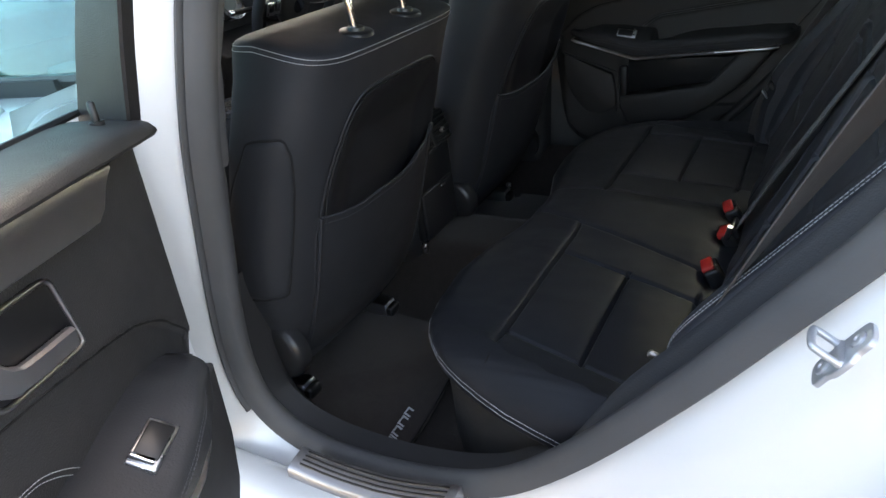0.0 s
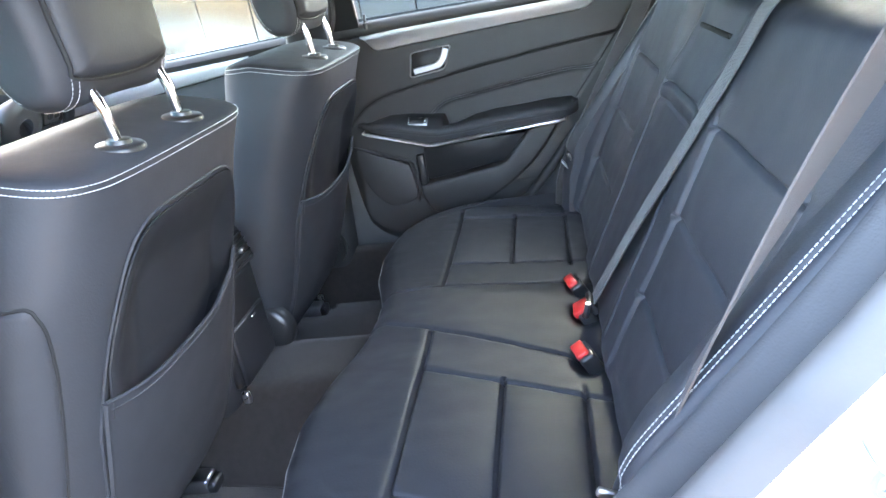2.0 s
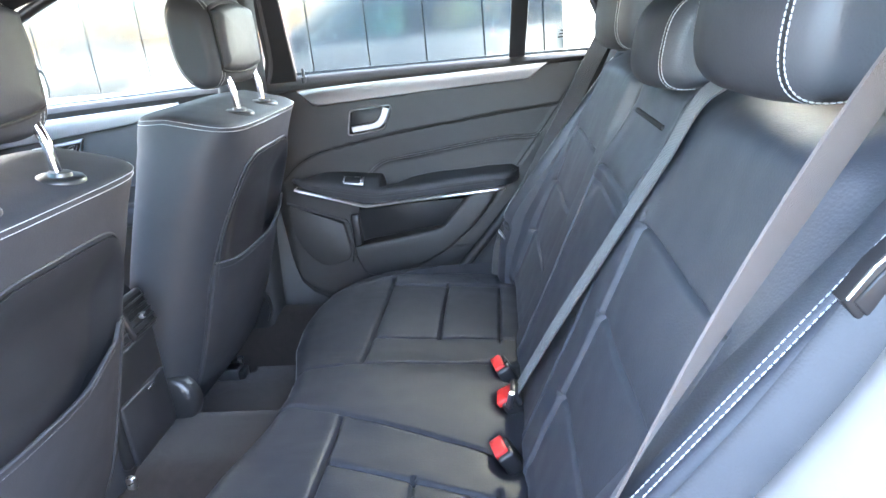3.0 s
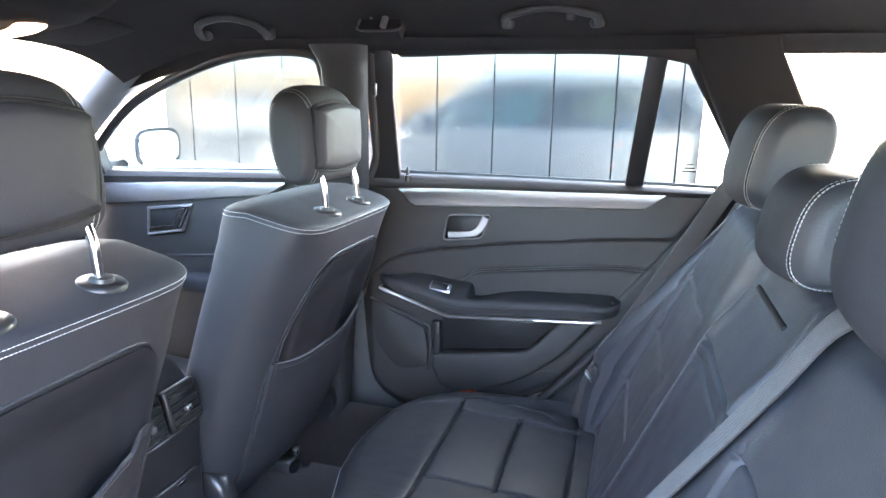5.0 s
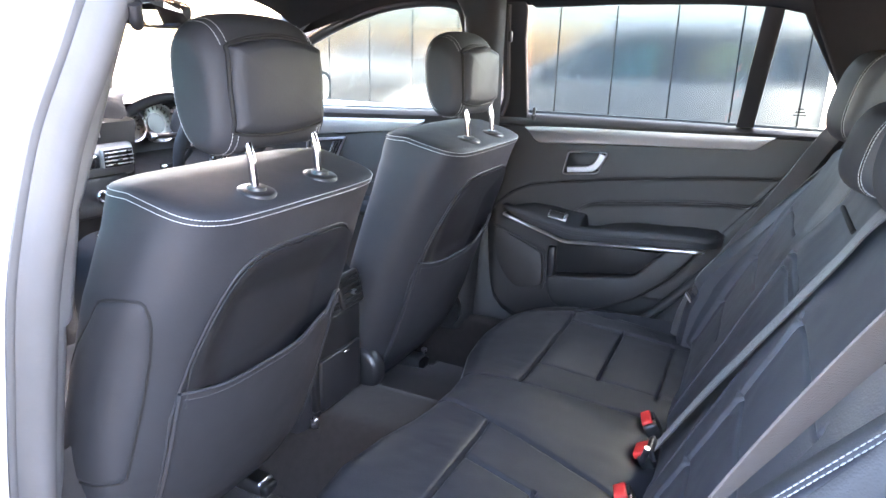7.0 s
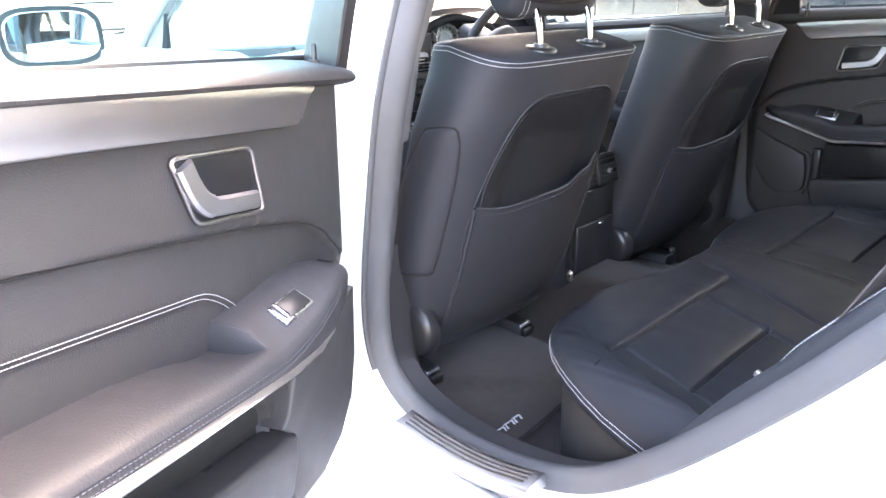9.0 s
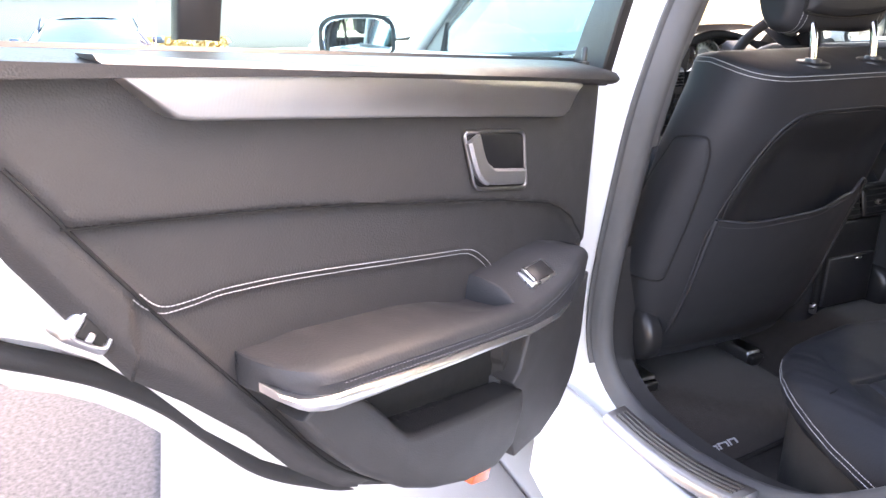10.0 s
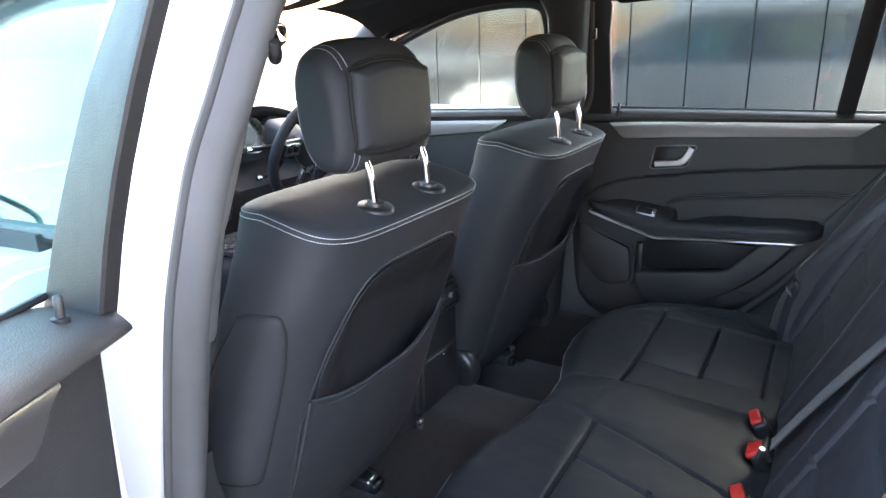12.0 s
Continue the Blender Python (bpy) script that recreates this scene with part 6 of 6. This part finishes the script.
def dashboard():
    root = thing("dashboard", "black dashboard with silver vents, screen and dial cowl", "dashboard", (-0.112, 0.0, 0.0))
    def top(u, v):
        x = -1.48 + 0.50 * v
        hood = 0.045 * math.exp(-((u - 0.385) / 0.17) ** 4) * sstep(0.3, 0.8, v) + 0.03 * math.exp(-((u + 0.02) / 0.14) ** 4) * sstep(0.45, 0.85, v)
        nook = sstep(0.15, 0.20, u) * (1 - sstep(0.57, 0.62, u))
        return (x + 0.03 * math.cos(u * 2) - 0.06 * nook * v ** 3, u, 1.036 + 0.02 * math.sin(v * math.pi * 0.6) + hood * 0.4 - 0.063 * sstep(0.86, 1.0, v) ** 2 * (1 - nook))
    part("top", grid(top, np.linspace(-0.74, 0.74, 60), np.linspace(0, 1, 24)), DASH_TOP, root)
    def face(u, v):
        nook = sstep(0.16, 0.19, u) * (1 - sstep(0.58, 0.61, u)) * (1 - sstep(0.30, 0.42, v))
        return (-0.955 - 0.06 * v + 0.03 * math.cos(u * 2) - 0.17 * nook, u, 0.992 - 0.44 * v + 0.03 * nook * (1 - v) ** 4)
    part("face", grid(face, np.linspace(-0.74, 0.74, 90), np.linspace(0, 1, 30)), PLASTIC, root)
    # silver band with vents
    part("silver_band", box((-0.935, -0.13, 0.889), (0.03, 0.54, 0.092), 0.012), ALU, root, "brushed silver fascia band")
    for cy in (-0.088, 0.081):
        v = part("air_vent", box((-0.922, cy, 0.896), (0.02, 0.102, 0.058), 0.006), ALU, root, "slatted air vent")
        part("vent_mouth", box((-0.9125, cy, 0.896), (0.006, 0.090, 0.048), 0.002), GROOVE, v)
        for i in range(4):
            part("slat", box((-0.908, cy, 0.8795 + 0.011 * i), (0.008, 0.089, 0.003), 0.001, seg=1), SATIN, v)
        part("vent_tab", box((-0.904, cy, 0.8905), (0.006, 0.012, 0.009), 0.002, seg=1), PLASTIC_SMOOTH, v)
    part("clock", box((-0.916, -0.003, 0.894), (0.02, 0.048, 0.040), 0.006), CHROME, root)
    sc = part("screen", box((-0.936, -0.062, 0.992), (0.02, 0.185, 0.084), 0.008, Matrix.Rotation(radians(4), 4, "Y")), PLASTIC_SMOOTH, root, "navigation screen in a dark frame with a silver edge")
    part("display", box((-0.925, -0.066, 0.992), (0.004, 0.156, 0.072), 0.002, Matrix.Rotation(radians(4), 4, "Y")), SCREEN, sc)
    part("screen_edge", tube(spline([(-0.928, -0.155, 1.032), (-0.925, -0.06, 1.034), (-0.925, 0.012, 1.032), (-0.922, 0.026, 1.020), (-0.922, 0.038, 0.955)], 5), 0.0022, 8), SATIN, sc)
    cs = part("control_panel", box((-0.930, -0.02, 0.795), (0.03, 0.26, 0.11), 0.008), PLASTIC_SMOOTH, root, "black radio control panel")
    for i in range(3):
        for j in range(3):
            part("button", box((-0.912, -0.12 + 0.028 * i, 0.825 - 0.026 * j), (0.006, 0.022, 0.014), 0.002, seg=1), PANEL_GLOSS, cs)
            part("button", box((-0.912, 0.055 + 0.024 * i, 0.825 - 0.026 * j), (0.006, 0.019, 0.014), 0.002, seg=1), PANEL_GLOSS, cs)
    part("knob", disc((-0.915, 0.012, 0.798), (1, 0, 0), [(0, 0.018), (0.014, 0.018), (0.017, 0.015), (0.0175, 0.010)], 24), CHROME, cs)
    # dials
    for cy, r in ((0.256, 0.050), (0.364, 0.060), (0.472, 0.050)):
        d = part("dial_tube", disc((-1.095, cy, 0.952), (0.97, 0, 0.22), [(0.0, r), (0.03, r), (0.034, r * 1.06), (0.036, r * 1.04), (0.034, r * 0.97), (0.012, r * 0.95)], 32), SATIN, root, "dial in a silver ring")
        part("dial_face", disc((-1.085, cy, 0.954), (0.97, 0, 0.22), [(0, r * 0.95), (0.002, r * 0.95)], 32), DIAL, d)
        part("dial_centre", disc((-1.083, cy, 0.9545), (0.97, 0, 0.22), [(0, r * 0.55), (0.003, r * 0.55)], 28), PLASTIC_SMOOTH, d)
        for k in range(14):
            a = radians(-130 + 20 * k)
            part("tick", box((-1.0805, cy + math.sin(a) * r * 0.80, 0.9555 + math.cos(a) * r * 0.80), (0.002, 0.003, 0.010), 0, Matrix.Rotation(-a, 4, "X")), GROOVE, d)
    part("cowl", tube(spline([(-1.01, 0.19, 0.90), (-1.02, 0.195, 0.965), (-1.035, 0.24, 1.008), (-1.045, 0.385, 1.038), (-1.035, 0.53, 1.008), (-1.02, 0.575, 0.965), (-1.01, 0.58, 0.90)], 6), 0.016, 8), DASH_TOP, root)
    for k, (dy, dz) in enumerate(((-0.115, 0.0), (-0.10, -0.09))):
        st = part("column_stalk", tube([(-0.92, 0.385 + dy * 0.4, 0.935 + dz * 0.6), (-0.90, 0.385 + dy, 0.94 + dz), (-0.885, 0.385 + dy * 1.7, 0.945 + dz)], 0.008, 8), PLASTIC_SMOOTH, root)
        part("stalk_tip", disc((-0.885, 0.385 + dy * 1.72, 0.945 + dz), (0, -1, 0), [(0, 0.0085), (0.012, 0.0085), (0.014, 0.006)], 14), CHROME, st)
    part("glovebox", box((-0.945, -0.45, 0.78), (0.02, 0.42, 0.22), 0.01), PLASTIC, root)


DIAL = material("pale_dial_face", (0.26, 0.26, 0.24), 0.45, scale=30, large=0.05)
dashboard()


def steering_wheel():
    root = thing("steering_wheel", "black leather steering wheel with silver spokes and buttons", "steering wheel", (-0.900, 0.372, 0.933))
    root.rotation_euler = (0, radians(24), 0)
    ring = [(0, 0.183 * math.cos(a), 0.183 * math.sin(a)) for a in (2 * math.pi * k / 64 for k in range(64))]
    part("rim", tube(ring, 0.0165, 12, closed=True), LEATHER, root, "black leather rim")
    part("hub", disc((-0.05, 0, 0), (1, 0, 0), [(0, 0.05), (0.03, 0.075), (0.045, 0.075), (0.056, 0.066), (0.060, 0.04)], 32), PLASTIC, root)
    part("badge", disc((0.008, 0, 0), (1, 0, 0), [(0, 0.026), (0.003, 0.026), (0.004, 0.022)], 28), CHROME, root)
    for a in (0, 180):
        c, s_ = math.cos(radians(a)), math.sin(radians(a))
        sp = part("spoke", box((-0.012, c * 0.115, 0.005), (0.024, 0.10, 0.055), 0.008), PLASTIC_SMOOTH, root)
        part("spoke_trim", box((0.001, c * 0.112, 0.008), (0.006, 0.062, 0.042), 0.003), SATIN, sp)
        for i in range(2):
            part("key", box((0.0055, c * (0.10 + 0.026 * i), 0.012), (0.005, 0.020, 0.024), 0.003, seg=1), PANEL_GLOSS, sp)
    for k in (-1, 1):
        part("lower_spoke", box((-0.010, k * 0.028, -0.115), (0.014, 0.016, 0.12), 0.004, Matrix.Rotation(radians(k * 9), 4, "X")), SATIN, root, "silver lower spoke")
    part("column", box((-0.12, 0, -0.03), (0.14, 0.10, 0.09), 0.02), PLASTIC, root)


steering_wheel()


def roof_things():
    m = thing("interior_mirror", "black framed interior mirror on a roof stalk", "mirror")
    rows = []
    for x, r in ((-0.715, 0.82), (-0.705, 0.98), (-0.685, 1.0), (-0.680, 0.96)):
        rows.append([(x + 0.02 * math.cos(q), -0.040 + 0.098 * r * math.copysign(abs(math.cos(q)) ** 0.5, math.cos(q)), 1.272 + 0.034 * r * math.copysign(abs(math.sin(q)) ** 0.5, math.sin(q))) for q in (2 * math.pi * j / 32 for j in range(32))])
    part("housing", loft(rows), PLASTIC_SMOOTH, m)
    part("glass", loft([[(p[0] + 0.001, -0.040 + (p[1] + 0.040) * 0.93, 1.272 + (p[2] - 1.272) * 0.88) for p in rows[-1]], [(p[0] + 0.003, -0.040 + (p[1] + 0.040) * 0.91, 1.272 + (p[2] - 1.272) * 0.85) for p in rows[-1]]]), MIRROR, m, smooth=False)
    part("stalk", tube(spline([(-0.78, -0.02, 1.345), (-0.76, -0.03, 1.32), (-0.715, -0.040, 1.285)], 5), 0.012, 8), PLASTIC_SMOOTH, m)
    pivot = Vector((-0.70, -0.040, 1.272))
    m.matrix_world = Matrix.Translation(pivot) @ Matrix.Rotation(radians(14), 4, "Z") @ Matrix.Rotation(radians(8), 4, "Y") @ Matrix.Translation(-pivot)
    # overhead lamp unit
    u = thing("overhead_lamp", "black overhead lamp unit with two lit warm lenses", "interior lamp")
    def belly(x, y):
        return lerp([(-0.84, 1.324), (-0.78, 1.327), (-0.70, 1.333), (-0.62, 1.342), (-0.56, 1.352), (-0.50, 1.375), (-0.46, 1.415)], x)[0] + 0.5 * abs((y - 0.06) / 0.20) ** 6 * 0.06
    def under(a, b):
        return (a, b, belly(a, b)), (0, 0, -1)
    part("unit", shell(under, np.linspace(-0.84, -0.46, 30), np.linspace(-0.14, 0.26, 25), 0.03), HEADLINER, u)
    for dy, k in ((0.0, 1.0), (0.150, 0.85)):
        edge = spline([(-0.572, -0.062 * k), (-0.562, 0.0), (-0.61, 0.030 * k), (-0.68, 0.050 * k), (-0.75, 0.040 * k), (-0.79, 0.0), (-0.70, -0.018 * k), (-0.63, -0.036 * k)], 4, True)
        rows = [[(-0.66 + (x + 0.66) * r, dy + y * r, belly(-0.66 + (x + 0.66) * r, dy + y * r) - lift) for x, y in edge] for r, lift in ((1.0, 0.0005), (0.97, 0.003), (0.6, 0.004), (0.2, 0.004))]
        part("lens", loft(rows, (False, True)), LAMP, u, "lit warm lens")
    # sun visors
    for s in (-1, 1):
        solid("sun_visor", box((-0.70, s * 0.40, 1.364), (0.15, 0.30, 0.020), 0.010, Matrix.Rotation(radians(-16), 4, "Y")), HEADLINER, "black fabric sun visor folded up", "sun visor", group="sun visors")
    # grab handles
    for s in (-1, 1):
        for xa, xb, top in ((-0.512, -0.318, 1.402), (0.240, 0.447, 1.410)):
            y, z = 0.545, (1.362 if xa < 0 else 1.380)
            h = thing("grab_handle", "black plastic grab handle folded under the roof edge", "grab handle", group="grab handles")
            w = xb - xa
            pts = spline([(xa + 0.006, s * (y + 0.008), z), (xa + 0.010, s * (y - 0.018), z + 0.014), (xa + 0.17 * w, s * (y - 0.036), top - 0.010), (xa + 0.5 * w, s * (y - 0.042), top), (xb - 0.17 * w, s * (y - 0.036), top - 0.010), (xb - 0.010, s * (y - 0.018), z + 0.014), (xb - 0.006, s * (y + 0.008), z)], 6)
            part("bow", tube(pts, 0.0095, 10, flat=0.8), HANDLE_PLASTIC, h)
            for x in (xa + 0.010, xb - 0.010):
                part("mount", box((x, s * (y + 0.012), z + 0.010), (0.030, 0.022, 0.030), 0.008), HANDLE_PLASTIC, h)
            if xa > 0:
                part("coat_hook", box((xb - 0.062, s * (y - 0.016), z + 0.018), (0.018, 0.014, 0.020), 0.005), HANDLE_PLASTIC, h)
        hk = thing("roof_hook", "grey plastic hook on a dark plate at the roof edge", "roof hook", group="roof hooks")
        rim = [(-0.050, -0.034), (0.050, -0.034), (0.050, 0.034), (-0.050, 0.034)]
        tilt = Matrix.Translation((-0.032, s * 0.538, 1.394)) @ Matrix.Rotation(radians(-s * 38), 4, "X")
        on = lambda a, b, d: tuple(tilt @ Vector((a, -s * d, b)))
        part("plate", prism([(a * 0.94, b * 0.94) for a, b in rim], 0.004, -0.030, on, 0.003), HEADLINER, hk)
        part("plate_rim", tube([on(a, b, 0.005) for a, b in spline([(-0.05, 0.0), (-0.048, -0.030), (0.0, -0.034), (0.048, -0.030), (0.05, 0.0), (0.048, 0.030), (0.0, 0.034), (-0.048, 0.030)], 4, True)], 0.003, 6, closed=True), PLASTIC, hk)
        part("hook", tube([on(a, b, 0.010) for a, b in spline([(-0.020, -0.002), (-0.026, 0.010), (-0.014, 0.020), (0.004, 0.018), (0.012, 0.004), (0.013, -0.028)], 5)], [0.004] * 8 + [0.006] * 8 + [0.0075] * 10, 8), GREY_PLASTIC, hk)
        # shoulder belt guides on the rear pillars
        gd = thing("belt_guide", "black belt guide loop on the rear pillar", "belt guide", group="belt guides")
        part("loop", box((0.79, s * 0.598, 1.15), (0.09, 0.03, 0.035), 0.010, Matrix.Rotation(radians(28), 4, "Y")), PLASTIC_SMOOTH, gd)
        part("loop_edge", tube([(0.755, s * 0.58, 1.13), (0.80, s * 0.58, 1.155), (0.83, s * 0.585, 1.175)], 0.005, 6), SATIN, gd)


def lamp_material():
    m = bpy.data.materials.new("lit_lens")
    m.use_nodes = True
    b = m.node_tree.nodes["Principled BSDF"]
    b.inputs["Base Color"].default_value = (0.9, 0.8, 0.7, 1)
    b.inputs["Emission Color"].default_value = (1.0, 0.62, 0.36, 1)
    b.inputs["Emission Strength"].default_value = 0.3
    return m


LAMP = lamp_material()
HANDLE_PLASTIC = material("dark_grey_handle_plastic", (0.036, 0.035, 0.035), 0.42, scale=14, grain=0.2, grain_scale=500, large=0.1)
roof_things()


# ---- beyond the car ----
def parked_car(at, turn, paint, label, group):
    """A parked car, its nose towards -x before it is turned."""
    root = thing("parked_car", label, "car", at, group)
    root.rotation_euler = (0, 0, radians(turn))
    prof = [(-2.15, 0.30, 0.62, 0.70), (-2.1, 0.25, 0.70, 0.80), (-1.6, 0.22, 0.84, 0.88), (-1.0, 0.22, 0.93, 0.90), (-0.4, 0.22, 0.97, 0.91), (0.6, 0.22, 0.98, 0.91), (1.5, 0.22, 0.98, 0.90), (2.0, 0.26, 0.95, 0.86), (2.15, 0.34, 0.85, 0.78)]
    rows = []
    for x in np.linspace(-2.15, 2.15, 30):
        zb, zt, w = lerp(prof, x)
        rows.append([(x, w * math.copysign(abs(math.sin(q)) ** 0.45, math.sin(q)), (zb + zt) / 2 + (zt - zb) / 2 * math.copysign(abs(math.cos(q)) ** 0.5, math.cos(q))) for q in (2 * math.pi * j / 32 for j in range(32))])
    part("body", loft(rows), paint, root)
    cab = [(-1.05, 0.94, 0.02, 0.78), (-0.45, 0.95, 0.30, 0.70), (-0.1, 0.95, 0.44, 0.64), (0.7, 0.95, 0.47, 0.62), (1.3, 0.95, 0.38, 0.62), (1.75, 0.95, 0.06, 0.70)]
    rows = []
    for x in np.linspace(-1.05, 1.75, 24):
        zb, h, w = lerp(cab, x)
        rows.append([(x, -w - 0.08, zb - 0.05), (x, -w, zb + h * 0.6), (x, -w + 0.10, zb + h * 0.95), (x, 0, zb + h), (x, w - 0.10, zb + h * 0.95), (x, w, zb + h * 0.6), (x, w + 0.08, zb - 0.05)])
    part("glasshouse", loft(rows), SCREEN, root, "dark windows")
    part("roof", grid(lambda u, v: (v, u, lerp(cab, v)[0] + lerp(cab, v)[1] + 0.012 - 0.10 * abs(u / 0.62) ** 4), np.linspace(-0.6, 0.6, 13), np.linspace(-0.15, 1.25, 14)), paint, root)
    for s in (-1, 1):
        for x in (-0.95, 0.30, 1.45):
            zz = lerp(cab, x + 0.35)
            part("window_pillar", tube([(x, s * 0.84, 0.94), (x + 0.25, s * 0.70, 0.95 + zz[1] * 0.9)], 0.03, 6), paint, root)
        part("headlamp", box((-2.08, s * 0.62, 0.66), (0.12, 0.30, 0.12), 0.04), CHROME, root)
        part("door_mirror", box((-0.75, s * 0.98, 1.02), (0.12, 0.18, 0.12), 0.04), paint, root)
        for x in (-1.35, 1.35):
            w = part("wheel", disc((x, s * 0.82, 0.32), (0, s, 0), [(-0.12, 0.30), (-0.10, 0.32), (0.08, 0.32), (0.10, 0.30), (0.10, 0.23), (0.06, 0.22)], 28), RUBBER, root)
            part("rim", disc((x, s * 0.89, 0.32), (0, s, 0), [(0, 0.22), (0.01, 0.22), (0.015, 0.20), (0.0, 0.19)], 24), SATIN, w)
            for k in range(5):
                a = 2 * math.pi * k / 5
                part("spoke", box((x + math.cos(a) * 0.11, s * 0.905, 0.32 + math.sin(a) * 0.11), (0.20, 0.02, 0.045), 0.008, Matrix.Rotation(-a, 4, "Y"), 1), SATIN, w)
    part("grille", box((-2.14, 0, 0.60), (0.05, 0.75, 0.16), 0.02), PLASTIC_SMOOTH, root)
    part("bar", box((-2.165, 0, 0.60), (0.02, 0.70, 0.02), 0.004), CHROME, root)
    part("plate", box((-2.165, 0, 0.42), (0.012, 0.50, 0.11), 0.004), PALE, root)
    return root


PALE = material("pale_plate", (0.75, 0.75, 0.72), 0.5, scale=20, large=0.03)
SILVER = material("silver_car_paint", (0.55, 0.57, 0.58), 0.28, metal=0.6, scale=8, coat=0.7, large=0.03)
BLUE = material("dark_blue_car_paint", (0.02, 0.03, 0.06), 0.25, metal=0.2, scale=8, coat=0.8, large=0.05)
parked_car((-12.0, 2.2, 0), 180, PAINT, "white parked car facing the car park lane", "parked cars")
parked_car((-11.8, -2.6, 0), 183, BLUE, "dark blue parked car with a broad grille in the far row", "parked cars")
parked_car((-12.2, -6.0, 0), 176, PAINT, "white parked car in the far row", "parked cars")
parked_car((-14.0, -8.2, 0), 160, BLUE, "dark blue parked car in the far row", "parked cars")
parked_car((-9.5, -11.0, 0), 140, SILVER, "silver parked car beside the lane", "parked cars")
parked_car((-16.6, 10.7, 0), 152, PAINT, "white parked car seen through the windscreen", "parked cars")
parked_car((6.5, 4.6, 0), 20, SILVER, "silver parked car behind the building corner", "parked cars")
parked_car((1.2, -7.4, 0), 95, BLUE, "dark blue car parked across the lane", "parked cars")
parked_car((-2.4, -7.8, 0), 88, SILVER, "silver car parked across the lane", "parked cars")


def markings():
    root = thing("road_marking", "worn white painted bay lines on the tarmac", "road marking", kind="structure")
    for k in range(6):
        part("line", box((-9.2, -8.0 + 3.0 * k, 0.003), (4.6, 0.10, 0.006)), PALE, root)
    part("line", box((-6.8, -3.0, 0.003), (0.12, 18.0, 0.006)), PALE, root)


markings()


def hedge():
    """A low sunlit hedge along the edge of the car park: many small leaves."""
    rng = random.Random(5)
    v, f = [], []
    for k in range(14000):
        x, y, z = (-24 + rng.gauss(0, 0.5), rng.uniform(-3.5, 0.5), rng.uniform(0.02, 1.0)) if k % 4 == 0 else (rng.uniform(-14, 9), -13 + rng.gauss(0, 0.5), rng.uniform(0.02, 1.9))
        a, b = rng.uniform(0, 6.28), rng.uniform(0.06, 0.14)
        n = Vector((rng.uniform(-1, 1), rng.uniform(-1, 1), rng.uniform(-0.2, 1))).normalized()
        p = n.orthogonal().normalized() * b
        q = n.cross(p) * 0.6
        c = Vector((x, y, z))
        i = len(v)
        v += [tuple(c - p), tuple(c + q), tuple(c + p), tuple(c - q)]
        f.append((i, i + 1, i + 2, i + 3))
    me = bpy.data.meshes.new("hedge")
    me.from_pydata(v, [], f)
    me.materials.append(HEDGE)
    tagged(new("hedge", me), "yellow-green hedge along the car park edge", "hedge", kind="stuff")


HEDGE = material("hedge_leaves", (0.24, 0.15, 0.05), 0.6, color2=(0.42, 0.24, 0.08), scale=3)
hedge()


def far_building():
    root = thing("far_building", "pale low industrial building across the car park", "building")
    part("wall", box((-60, -6, 2.0), (4, 60, 4.0), 0.05), SLAB, root)
    part("roof", box((-60, -6, 4.1), (4.6, 60.6, 0.25), 0.04), STEEL, root)


far_building()
